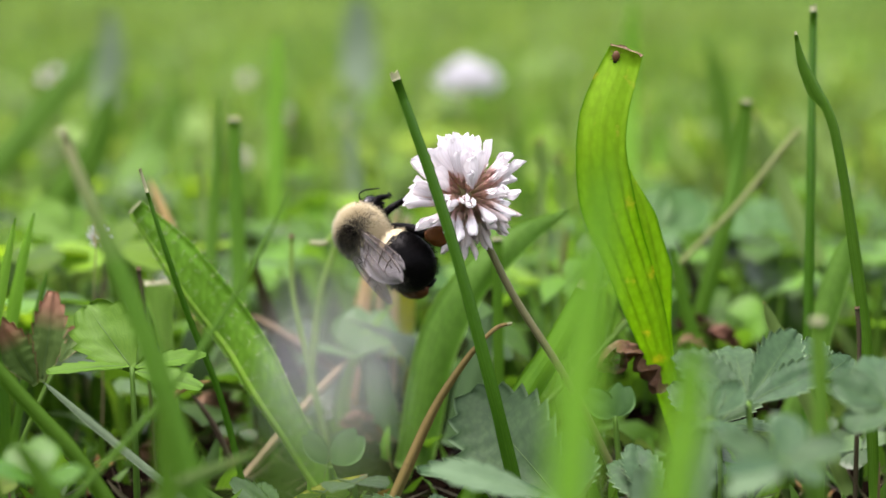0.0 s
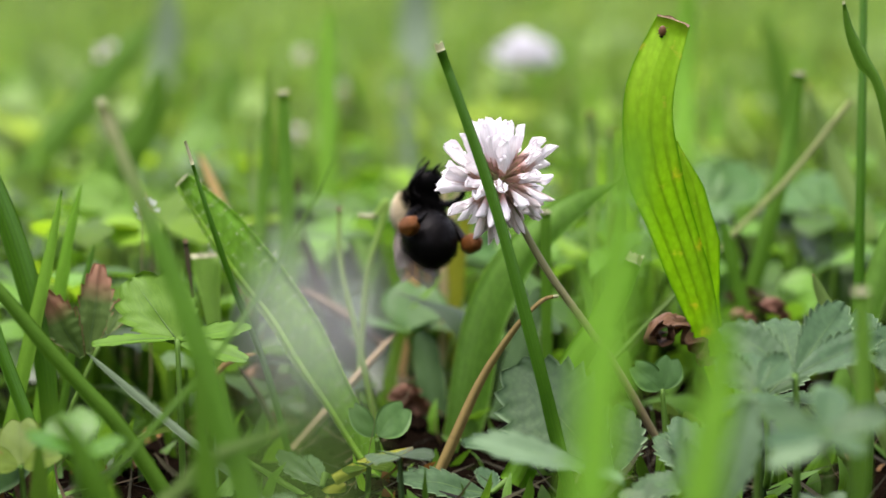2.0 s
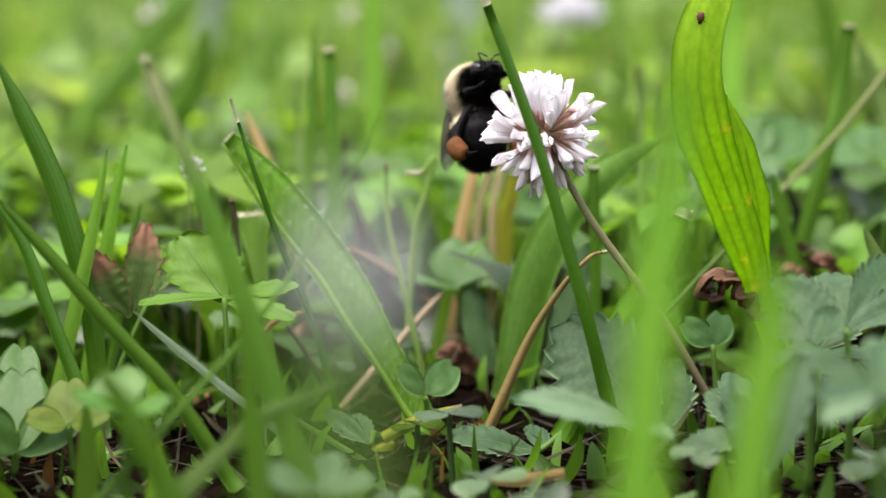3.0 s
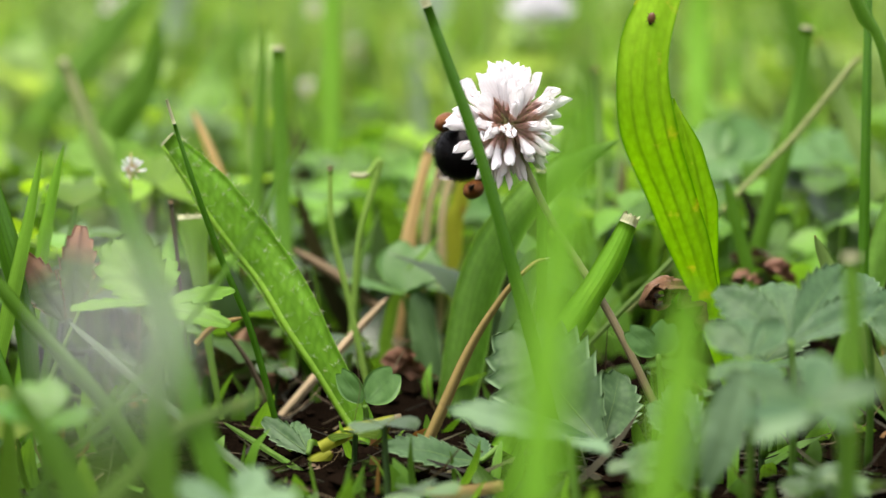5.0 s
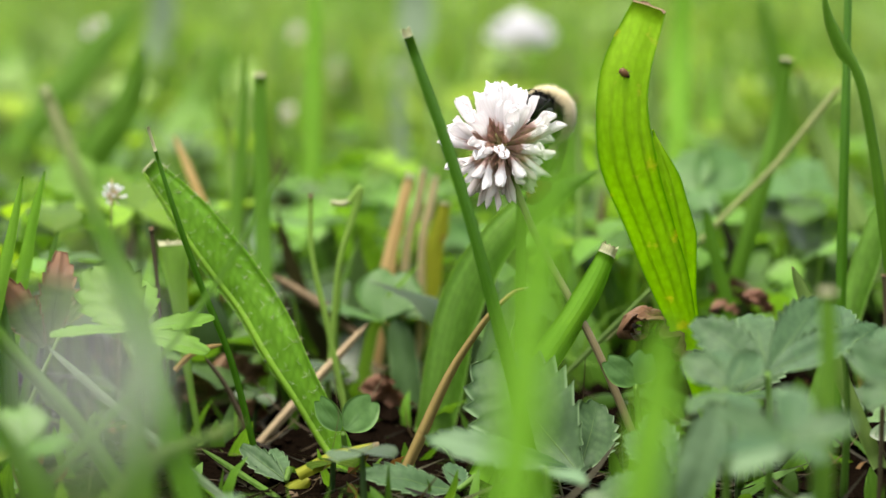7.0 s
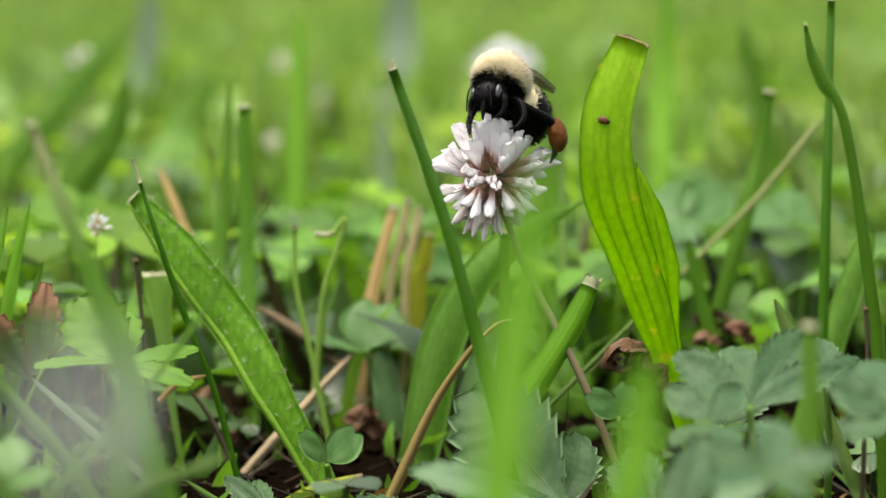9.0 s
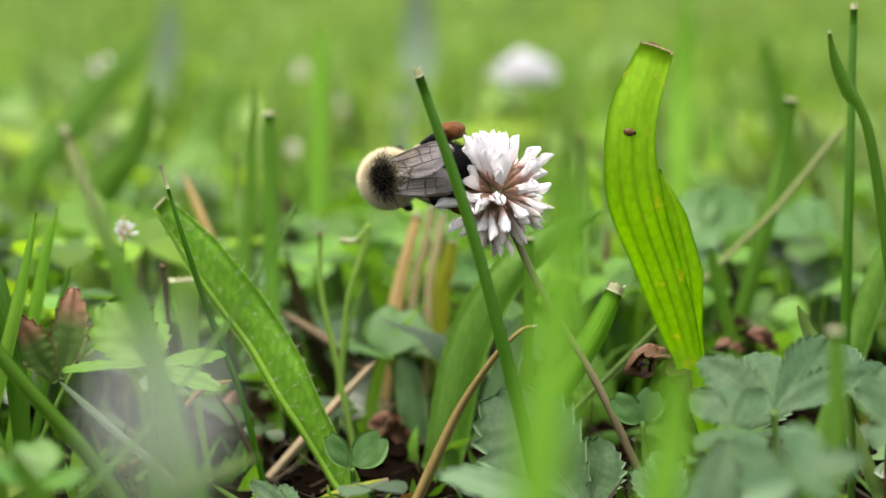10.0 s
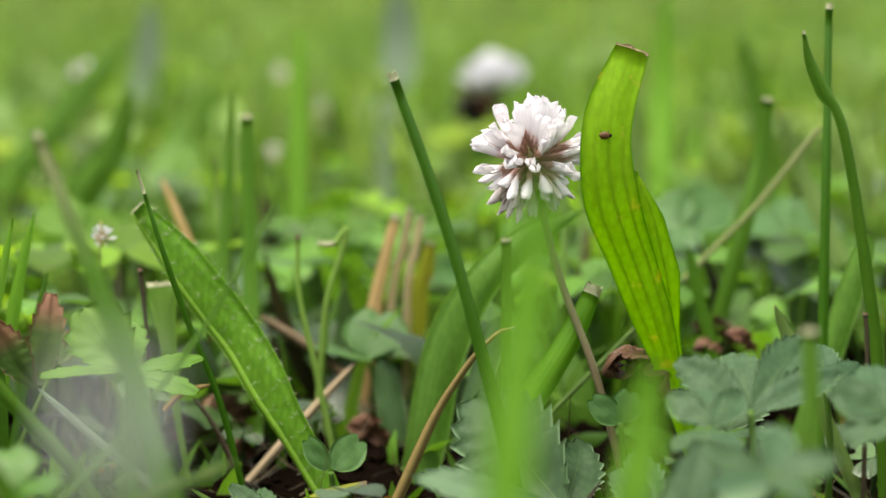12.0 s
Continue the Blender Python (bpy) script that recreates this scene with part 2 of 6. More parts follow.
M_HUB = leaf_material("flower_centre", (0.42, 0.42, 0.17), (0.56, 0.46, 0.25), 0.3, ribs=3)
M_FUR_YELLOW = plain_material("pale_yellow_fur", (0.52, 0.44, 0.24), (0.68, 0.60, 0.40), 0.75, 900, 0.0, 0.3)
M_FUR_BLACK = plain_material("black_fur", (0.002, 0.002, 0.002), (0.004, 0.0035, 0.0035), 0.8, 900, 0.0, 0.0, 0.03)
M_FUR_BROWN = plain_material("dark_brown_fur", (0.035, 0.026, 0.016), (0.08, 0.06, 0.035), 0.7, 900, 0.0, 0.1, 0.2)
M_SHELL = plain_material("black_shell", (0.0022, 0.002, 0.002), (0.0045, 0.004, 0.004), 0.34, 900, 0.00005, 0.0, 0.05)
M_WING_VEIN = plain_material("brown_wing_vein", (0.035, 0.022, 0.015), (0.07, 0.045, 0.03), 0.4, 900, 0.0)
M_EYE = plain_material("dark_eye", (0.006, 0.005, 0.005), (0.012, 0.011, 0.011), 0.12, 4000, 0.00002, 0.0, 0.6)
M_POLLEN = plain_material("orange_brown_pollen", (0.070, 0.022, 0.002), (0.14, 0.048, 0.005), 0.5, 1500, 0.0003, 0.0, 0.15)
M_BUG = plain_material("brown_bug", (0.05, 0.022, 0.007), (0.13, 0.06, 0.02), 0.35, 3000, 0.00005, 0.0, 0.2)


def petal_material(name, base, tip, a, b):
    m, n, l, p, out = nodes_of(name)
    tc = n.new("ShaderNodeTexCoord")
    uv = n.new("ShaderNodeSeparateXYZ")
    l.new(tc.outputs["UV"], uv.inputs[0])
    fine = noise_node(n, l, tc.outputs["Object"], 900)
    v = sums(n, l, "ADD", uv.outputs["Y"], sums(n, l, "MULTIPLY", sums(n, l, "SUBTRACT", fine, 0.5), 0.25))
    rnd = n.new("ShaderNodeObjectInfo").outputs["Random"]
    v = sums(n, l, "ADD", v, sums(n, l, "MULTIPLY", sums(n, l, "SUBTRACT", rnd, 0.5), 0.22))
    c = ramp(n, l, v, [(a, base), (b, tip)])
    streak = sums(n, l, "POWER", sums(n, l, "ABSOLUTE", sums(n, l, "SINE", sums(n, l, "MULTIPLY", uv.outputs["X"], 25.0))), 0.3)
    c = mix_colour(n, l, sums(n, l, "MULTIPLY", sums(n, l, "SUBTRACT", 1.0, streak), 0.25), c, tuple(0.75 * x for x in base))
    l.new(c, p.inputs["Base Color"])
    p.inputs["Roughness"].default_value = 0.5
    tr = n.new("ShaderNodeBsdfTranslucent")
    l.new(c, tr.inputs["Color"])
    mx = n.new("ShaderNodeMixShader")
    mx.inputs[0].default_value = 0.5
    l.new(p.outputs[0], mx.inputs[1]), l.new(tr.outputs[0], mx.inputs[2]), l.new(mx.outputs[0], out.inputs["Surface"])
    return m


M_PETAL = petal_material("white_petal", (0.72, 0.47, 0.41), (0.95, 0.935, 0.945), 0.40, 0.58)
M_PETAL_WHITE = petal_material("pure_white_petal", (0.80, 0.78, 0.77), (0.88, 0.88, 0.90), 0.38, 0.54)
M_PETAL_OLD = petal_material("faded_petal", (0.66, 0.50, 0.42), (0.86, 0.81, 0.79), 0.34, 0.9)
M_CALYX = petal_material("calyx_green_pink", (0.56, 0.50, 0.28), (0.64, 0.43, 0.34), 0.10, 0.40)


def wing_material():
    m, n, l, p, out = nodes_of("smoky_wing_membrane")
    p.inputs["Base Color"].default_value, p.inputs["Roughness"].default_value = (0.27, 0.255, 0.26, 1), 0.20
    tc = n.new("ShaderNodeTexCoord")
    b = n.new("ShaderNodeBump")
    b.inputs["Strength"].default_value, b.inputs["Distance"].default_value = 0.4, 0.0002
    l.new(noise_node(n, l, tc.outputs["Object"], 700), b.inputs["Height"]), l.new(b.outputs[0], p.inputs["Normal"])
    clear = n.new("ShaderNodeBsdfTransparent")
    clear.inputs["Color"].default_value = (0.86, 0.82, 0.78, 1)
    mx = n.new("ShaderNodeMixShader")
    mx.inputs[0].default_value = 0.68
    l.new(p.outputs[0], mx.inputs[1]), l.new(clear.outputs[0], mx.inputs[2]), l.new(mx.outputs[0], out.inputs["Surface"])
    return m


M_WING = wing_material()


def soil_material():
    m, n, l, p, out = nodes_of("shaded_soil_and_moss")
    tc = n.new("ShaderNodeTexCoord")
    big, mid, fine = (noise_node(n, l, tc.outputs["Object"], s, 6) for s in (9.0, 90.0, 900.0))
    # near-black soil: deep shade between the plants is put into its colour
    shaded_earth = mix_colour(n, l, fine, (0.0012, 0.0009, 0.0006), (0.007, 0.0046, 0.0028))
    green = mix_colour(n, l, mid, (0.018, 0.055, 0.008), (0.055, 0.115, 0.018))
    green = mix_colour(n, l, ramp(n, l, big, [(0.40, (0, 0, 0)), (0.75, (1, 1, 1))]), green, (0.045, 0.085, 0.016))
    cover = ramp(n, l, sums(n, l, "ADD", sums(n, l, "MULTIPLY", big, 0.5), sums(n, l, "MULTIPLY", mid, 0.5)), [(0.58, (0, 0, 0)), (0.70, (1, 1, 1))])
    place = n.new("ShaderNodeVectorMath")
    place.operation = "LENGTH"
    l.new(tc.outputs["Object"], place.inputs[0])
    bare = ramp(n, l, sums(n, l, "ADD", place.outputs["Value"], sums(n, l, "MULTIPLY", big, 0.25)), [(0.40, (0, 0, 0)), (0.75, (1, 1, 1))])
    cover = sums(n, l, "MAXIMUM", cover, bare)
    l.new(mix_colour(n, l, cover, shaded_earth, green), p.inputs["Base Color"])
    p.inputs["Roughness"].default_value, p.inputs["Specular IOR Level"].default_value = 0.95, 0.0
    b = n.new("ShaderNodeBump")
    b.inputs["Strength"].default_value, b.inputs["Distance"].default_value = 1.0, 0.002
    l.new(sums(n, l, "ADD", mid, fine), b.inputs["Height"]), l.new(b.outputs[0], p.inputs["Normal"])
    return m


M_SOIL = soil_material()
# crumbs carry the same shade under the turf in their colour
M_CRUMB = plain_material("shaded_crumb", (0.002, 0.0014, 0.001), (0.010, 0.0065, 0.004), 0.95, 250, 0.0002, 0.0, 0.0)


# ---- mesh helpers ----
def mesh_of(name, verts, faces, mats, uvs=None, slots=None, smooth=True):
    me = bpy.data.meshes.new(name)
    me.from_pydata([tuple(v) for v in verts], [], faces)
    for m in mats if isinstance(mats, (list, tuple)) else [mats]:
        me.materials.append(m)
    if uvs is not None:
        layer = me.uv_layers.new(name="UVMap")
        flat = [c for f in faces for i in f for c in uvs[i]]
        layer.data.foreach_set("uv", flat)
    if slots is not None:
        me.polygons.foreach_set("material_index", slots)
    me.polygons.foreach_set("use_smooth", [smooth] * len(faces))
    me.update()
    return me


def part(name, me, parent, label="", m=None):
    ob = new(name, me)
    ob.parent = parent
    if m is not None:
        ob.matrix_basis = m
    return tagged(ob, label) if label else ob


def spline(points, n):
    """n + 1 points of a smooth curve through the given ones, evenly in its parameter."""
    p = [Vector(q) for q in points]
    p = [p[0] * 2 - p[1]] + p + [p[-1] * 2 - p[-2]]
    out = []
    for k in range(n + 1):
        s = k / n * (len(p) - 3)
        i = min(int(s), len(p) - 4)
        u = s - i
        a, b, c, d = p[i:i + 4]
        out.append(0.5 * (2 * b + (c - a) * u + (2 * a - 5 * b + 4 * c - d) * u * u + (3 * b - a - 3 * c + d) * u ** 3))
    return out


def shell(grid, thick, uv):
    """A closed thin sheet on a grid of points: verts, faces, uvs."""
    g = np.array([[tuple(q) for q in row] for row in grid])
    du, dv = np.gradient(g, axis=0), np.gradient(g, axis=1)
    nrm = np.cross(du, dv)
    nrm /= np.linalg.norm(nrm, axis=2, keepdims=True) + 1e-12
    n, k = g.shape[:2]
    t = np.full((n, k, 1), thick / 2)
    t[:, 0] *= 0.3
    t[:, -1] *= 0.3
    verts = np.concatenate([(g + nrm * t).reshape(-1, 3), (g - nrm * t).reshape(-1, 3)])
    faces, o = [], n * k
    for i in range(n - 1):
        for j in range(k - 1):
            a, b, c, d = i * k + j, i * k + j + 1, (i + 1) * k + j + 1, (i + 1) * k + j
            faces += [(a, b, c, d), (o + d, o + c, o + b, o + a)]
    rim = [i * k for i in range(n)] + [(n - 1) * k + j for j in range(1, k)] + [i * k + k - 1 for i in range(n - 2, -1, -1)] + [j for j in range(k - 2, 0, -1)]
    for a, b in zip(rim, rim[1:] + rim[:1]):
        faces.append((b, a, o + a, o + b))
    uvs = [uv[i][j] for i in range(n) for j in range(k)]
    return verts, faces, uvs + uvs


def tube(points, radii, seg=6, v0=0.0):
    """A round tube along points: verts, faces, uvs."""
    pts = [Vector(q) for q in points]
    verts, uvs, faces = [], [], []
    x = None
    for i, q in enumerate(pts):
        d = (pts[min(i + 1, len(pts) - 1)] - pts[max(i - 1, 0)]).normalized()
        if x is None:
            x = d.orthogonal().normalized()
        x = (x - d * x.dot(d)).normalized()
        y = d.cross(x)
        r = radii[min(i, len(radii) - 1)] if len(radii) == len(pts) else np.interp(i / (len(pts) - 1), np.linspace(0, 1, len(radii)), radii)
        for s in range(seg):
            a = 2 * math.pi * s / seg
            verts.append(q + (x * math.cos(a) + y * math.sin(a)) * r)
            uvs.append((s / seg, v0 + i / (len(pts) - 1)))
    for i in range(len(pts) - 1):
        for s in range(seg):
            a, b = i * seg + s, i * seg + (s + 1) % seg
            faces.append((a, b, b + seg, a + seg))
    faces += [tuple(range(seg))[::-1], tuple((len(pts) - 1) * seg + s for s in range(seg))]
    return verts, faces, uvs


def joined(pieces):
    """Several (verts, faces, uvs) as one."""
    verts, faces, uvs = [], [], []
    for v, f, u in pieces:
        o = len(verts)
        verts += [tuple(q) for q in v]
        faces += [tuple(i + o for i in q) for q in f]
        uvs += list(u)
    return verts, faces, uvs


# ---- ground ----
def ground():
    near = [0.02 * k for k in range(26)]
    far = [0.6, 0.75, 1.0, 1.4, 2, 3, 4.5, 7, 12, 25, 60, 150, 400]
    xs = [-a for a in (near[1:] + far)[::-1]] + near + far
    ys = xs
    verts = [(x, y, (noise.noise((x * 40, y * 40, 0.3)) * 0.0022 + noise.noise((x * 9, y * 9, 4.0)) * 0.002 - 0.003) if math.hypot(x, y) < 1.2 else -0.003)
             for y in ys for x in xs]
    k = len(xs)
    faces = [(j * k + i, j * k + i + 1, (j + 1) * k + i + 1, (j + 1) * k + i) for j in range(k - 1) for i in range(k - 1)]
    return tagged(new("ground", mesh_of("ground", verts, faces, M_SOIL)), "soil with moss under the lawn, turf shade in its colour", "ground", kind="structure")


ground()


# ---- single blades and stalks ----
def strip(c, w, s0, s1, n, k, root, face0, tip, fold, veins, wob, rng, ragged_end):
    """The grid of a folded strip along the curve c, from s0 to s1 of its length, and its uvs."""
    grid, uv, last = [], [], len(c) - 1
    for i in range(n + 1):
        s = s0 + (s1 - s0) * i / n
        x = s * last
        h = min(int(x), last - 1)
        q = c[h].lerp(c[h + 1], x - h)
        d = (c[min(h + 2, last)] - c[max(h - 1, 0)]).normalized()
        face = (face0 - d * face0.dot(d)).normalized()
        side = d.cross(face).normalized()
        width = float(np.interp(s, np.linspace(0, 1, len(w)), w))
        end = max(0.04, (max(0.0, 1 - ((s - 0.72) / 0.28) ** 2)) ** 0.5) if tip == "point" and s > 0.72 else 1.0
        half = width / 2 * end * (1 + 0.03 * math.sin(s * 23 + wob))
        row, urow = [], []
        for j in range(k):
            u = 2 * j / (k - 1) - 1
            torn = d * (rng.uniform(-0.22, 0.10) * min(width, 0.003) if ragged_end and i == n else 0)
            ripple = 0.05 * width * math.sin(s * 17 + wob + u) * (1 if veins else 0.35)
            row.append(q - root + side * u * half - face * (fold * abs(u) ** 1.4 * half + (ripple if abs(u) > 0.5 else 0)) + torn)
            urow.append((u / 2 + 0.5, s))
        grid.append(row)
        uv.append(urow)
    return grid, uv


def blade(name, mat, label, category, points, widths, tip="point", fold=0.3, turn=0.0, veins=0, hairs=0, end=0.0009, rib=None):
    """A grass plant or strap leaf from its root to its tip, folded along its middle, with its tip and veins as parts.
    turn: degrees by which its face is turned from the south."""
    root = Vector(points[0])
    thing = tagged(new(name), label, category, "grass of the lawn" if category == "grass" else "")
    thing.location = root
    c = spline(points, 30)
    rng = random.Random(label + str(points[0]))
    face0 = Vector((math.sin(radians(turn)), -math.cos(radians(turn)), 0.15))
    wob, thick = rng.uniform(0, 6), min(0.0004, 0.12 * max(widths))
    w = widths[::-1]
    cut = 1.0 if tip == "point" else 1 - end / sum((b - a).length for a, b in zip(c, c[1:]))
    args = (root, face0, tip, fold, veins, wob, rng)
    grid, uv = strip(c, w, 0, cut, 26, 7, *args, False)
    v, f, t = shell(grid, thick, uv)
    part("leaf_blade", mesh_of("leaf_blade", v, f, mat, t), thing)
    if cut < 1:
        g2, uv2 = strip(c, w, cut, 1.0, 4, 29 if tip == "frayed" else 11, *args, True)
        v, f, t = shell(g2, thick * 0.9, uv2)
        part("tip", mesh_of("tip", v, f, M_TIP_BROWN if tip == "brown" else M_TIP_PALE, t), thing, "withered brown tip" if tip == "brown" else "pale cut tip")
    if not veins:
        line = [Vector(r[3]) for r in grid]
        girth = 0.045 * max(widths)
        v, f, t = tube(line, [girth, girth * 0.8, girth * 0.3], 6)
        part("midrib", mesh_of("midrib", v, f, mat, t), thing)
    for q in range(veins):
        u = (q + 1 + rng.uniform(-0.25, 0.25)) / (veins + 1)
        line = [Vector(r[min(5, int(u * 6))]).lerp(Vector(r[min(6, int(u * 6) + 1)]), u * 6 - int(u * 6)) for r in grid[:-1]]
        v, f, t = tube(line, [0.00003, 0.00007, 0.00012, 0.00012, 0.00007], 6)
        part("vein", mesh_of("vein", v, f, M_VEIN if rib else M_VEIN_DARK, t), thing)
    if rib:
        line = [Vector(r[0]).lerp(Vector(r[1]), 0.8) for r in grid]
        v, f, t = tube(line, [rib, rib, rib * 0.9, rib * 0.5], 8)
        part("midrib", mesh_of("midrib", v, f, M_VEIN, t), thing, "thick bright green midrib")
    if hairs:
        pieces = []
        for _ in range(hairs):
            r = grid[rng.randrange(4, 26)]
            q, e = Vector(r[rng.choice((0, 1, 2, 4, 5, 6))]), Vector((rng.gauss(0.2, 0.5), rng.gauss(-0.7, 0.3), rng.gauss(0.5, 0.4))).normalized()
            pieces.append(tube([q, q + e * rng.uniform(0.0006, 0.0013)], [0.00003, 0.00001], 3))
        v, f, t = joined(pieces)
        part("hairs", mesh_of("hairs", v, f, M_HAIR, t), thing, "fine white hairs")
    return thing


blade('grass_plant', M_GRASS_DARK, 'dark green mown grass blade with a pale cut tip', 'grass',
      [(0.0121, -0.0256, -0.0030), (0.0097, -0.0273, 0.0073), (0.0067, -0.0294, 0.0197), (0.0006, -0.0305, 0.0420), (-0.0068, -0.0317, 0.0632)], (0.00133, 0.00172, 0.00204, 0.00219,), tip='cut', fold=0.5, turn=15)
blade('plantain', M_PLANTAIN, 'bright yellow-green ribbed plantain leaf, mown off at the top', 'leaf',
      [(0.0392, 0.0035, -0.0030), (0.0340, -0.0054, 0.0141), (0.0306, -0.0110, 0.0251), (0.0271, -0.0152, 0.0347), (0.0236, -0.0193, 0.0449), (0.0230, -0.0198, 0.0558), (0.0267, -0.0168, 0.0661)], (0.00505, 0.00717, 0.00798, 0.0071, 0.0056, 0.0036, 0.0016,), tip='brown', end=0.0003, fold=0.22, turn=-8, veins=3)
blade('plantain', M_PLANTAIN, 'narrow yellow-green plantain leaf pressed against a larger one', 'leaf',
      [(0.0392, 0.0030, -0.0030), (0.0340, -0.0042, 0.0195), (0.0325, -0.0068, 0.0282), (0.0309, -0.0085, 0.0359), (0.0295, -0.0092, 0.0419), (0.0277, -0.0090, 0.0479)], (0.00082, 0.00412, 0.00527, 0.00247, 0.00099,), tip='point', fold=0.2, turn=-8, veins=2)
blade('plantain', M_PLANTAIN_HAIRY, 'folded green hairy plantain leaf with a cut end', 'leaf',
      [(-0.0161, -0.0083, -0.0030), (-0.0194, -0.0063, 0.0021), (-0.0251, -0.0029, 0.0112), (-0.0307, 0.0005, 0.0199), (-0.0368, 0.0038, 0.0275), (-0.0424, 0.0061, 0.0342), (-0.0483, 0.0084, 0.0407)], (0.00291, 0.00684, 0.00786, 0.00684, 0.00513, 0.00308,), tip='cut', fold=0.1, turn=-25, veins=2, hairs=900, rib=0.00062, end=0.0004)
blade('grass_plant', M_GRASS, 'thin green leaning grass blade', 'grass',
      [(-0.0605, -0.0985, -0.0030), (-0.0444, -0.0862, 0.0142), (-0.0360, -0.0797, 0.0231), (-0.0294, -0.0734, 0.0316), (-0.0237, -0.0688, 0.0409), (-0.0188, -0.0649, 0.0503)], (0.0004, 0.0007, 0.0009, 0.0009,), tip='point', fold=0.4)
blade('grass_plant', M_GRASS_DARK, 'upright dark green grass stem with a white tip', 'grass',
      [(0.0579, 0.0118, -0.0030), (0.0581, 0.0129, 0.0220), (0.0583, 0.0140, 0.0464), (0.0587, 0.0170, 0.0719)], (0.00105, 0.00157, 0.00174,), tip='cut', fold=0.8)
blade('grass_plant', M_GRASS, 'short green mown grass stub with a pale end', 'grass',
      [(0.0403, -0.1150, -0.0030), (0.0417, -0.1076, 0.0206), (0.0423, -0.1049, 0.0293), (0.0422, -0.1021, 0.0384)], (0.0018, 0.0020, 0.0021,), tip='cut', fold=0.3, end=0.0012)
blade('plantain_stalk', M_STALK, 'thick green plantain stalk, mown off, beside the clover', 'stalk',
      [(0.0043, -0.0153, -0.0030), (0.0074, -0.0140, 0.0030), (0.0122, -0.0118, 0.0127), (0.0161, -0.0102, 0.0187), (0.0196, -0.0086, 0.0244), (0.0224, -0.0069, 0.0308)], (0.00281, 0.00429, 0.00462, 0.00479, 0.00496,), tip='cut', fold=0.7, turn=30, end=0.0018)
blade('dry_grass', M_STRAW, 'tan dried grass blade with a curled end', 'grass',
      [(-0.0087, -0.0176, -0.0030), (-0.0060, -0.0178, 0.0028), (-0.0013, -0.0182, 0.0133), (0.0032, -0.0198, 0.0206), (0.0058, -0.0210, 0.0239), (0.0080, -0.0207, 0.0258), (0.0101, -0.0198, 0.0262)], (0.0004, 0.0006, 0.0006, 0.0009, 0.0013, 0.0017, 0.0015,), tip='frayed', end=0.0022, fold=0.9)
blade('broadleaf_plant', M_GRASS_GREY, 'broad grey-green leaf arching behind the clover', 'leaf',
      [(-0.0047, 0.0175, -0.0030), (-0.0032, 0.0184, 0.0043), (-0.0004, 0.0200, 0.0177), (0.0051, 0.0230, 0.0273), (0.0131, 0.0275, 0.0341), (0.0212, 0.0316, 0.0381)], (0.00180, 0.00541, 0.00703, 0.00721, 0.00631,), tip='point', fold=0.3, turn=20, veins=2)
blade('broadleaf_plant', M_GREY_SHADED, 'broad grey-green leaf rising from the turf', 'leaf',
      [(0.0017, 0.0198, 0.0005), (0.0050, 0.0230, 0.0127), (0.0078, 0.0258, 0.0214)], (0.00361, 0.00469, 0.00433,), tip='point', fold=0.3, turn=-15, veins=2)
blade('broadleaf_plant', M_GREY_SHADED, 'upright grey-green leaf under the trefoil', 'leaf',
      [(-0.0086, 0.0341, -0.0063), (-0.0104, 0.0370, 0.0045), (-0.0119, 0.0396, 0.0126)], (0.0040, 0.0047, 0.0036,), tip='point', fold=0.4, veins=2)
blade('dry_stalk', M_DRY_STALK, 'straight brown dry stalk lying in the turf', 'stalk',
      [(-0.0328, 0.0063, -0.0039), (-0.0273, 0.0123, 0.0021), (-0.0214, 0.0217, 0.0079), (-0.0160, 0.0293, 0.0131)], (0.00125, 0.00143, 0.00152,), tip='point', fold=1.4)
blade('dry_stalk', M_BROWN, 'short dark brown dry stalk in the turf', 'stalk',
      [(-0.0184, 0.0374, 0.0101), (-0.0244, 0.0420, 0.0139), (-0.0334, 0.0465, 0.0186)], (0.00170, 0.00189, 0.00170,), tip='point', fold=1.2)
blade('grass_sprig', M_SPRIG, 'thin green grass sprig', 'grass',
      [(-0.0181, 0.0188, -0.0030), (-0.0217, 0.0206, 0.0137), (-0.0243, 0.0219, 0.0253), (-0.0246, 0.0230, 0.0349)], (0.00072, 0.00090, 0.00099,), tip='brown', fold=0.6)
blade('grass_sprig', M_SPRIG, 'thin green grass sprig with a curled dry tip', 'grass',
      [(-0.0227, 0.0255, -0.0030), (-0.0214, 0.0275, 0.0135), (-0.0205, 0.0286, 0.0235), (-0.0184, 0.0295, 0.0304), (-0.0172, 0.0301, 0.0352), (-0.0192, 0.0297, 0.0328), (-0.0220, 0.0297, 0.0328)], (0.00082, 0.00110, 0.00119, 0.00091, 0.00091, 0.00101,), tip='cut', fold=0.6, end=0.008)
blade('yellow_leaf', M_YELLOW, 'yellowing strap-shaped leaf near the ground', 'leaf',
      [(-0.0225, -0.0235, -0.0003), (-0.0174, -0.023, 0.0022), (-0.011, -0.022, 0.0039)], (0.0010, 0.0020, 0.0018,), tip='brown', fold=0.4)
blade('grass_plant', M_SILVER_SHADED, 'silvery grass blade lying low in the turf', 'grass',
      [(-0.0259, -0.0439, -0.0030), (-0.0387, -0.0395, 0.0066), (-0.0485, -0.0362, 0.0139), (-0.0562, -0.0338, 0.0199)], (0.0010, 0.0012, 0.0010,), tip='point', fold=0.3, turn=30)
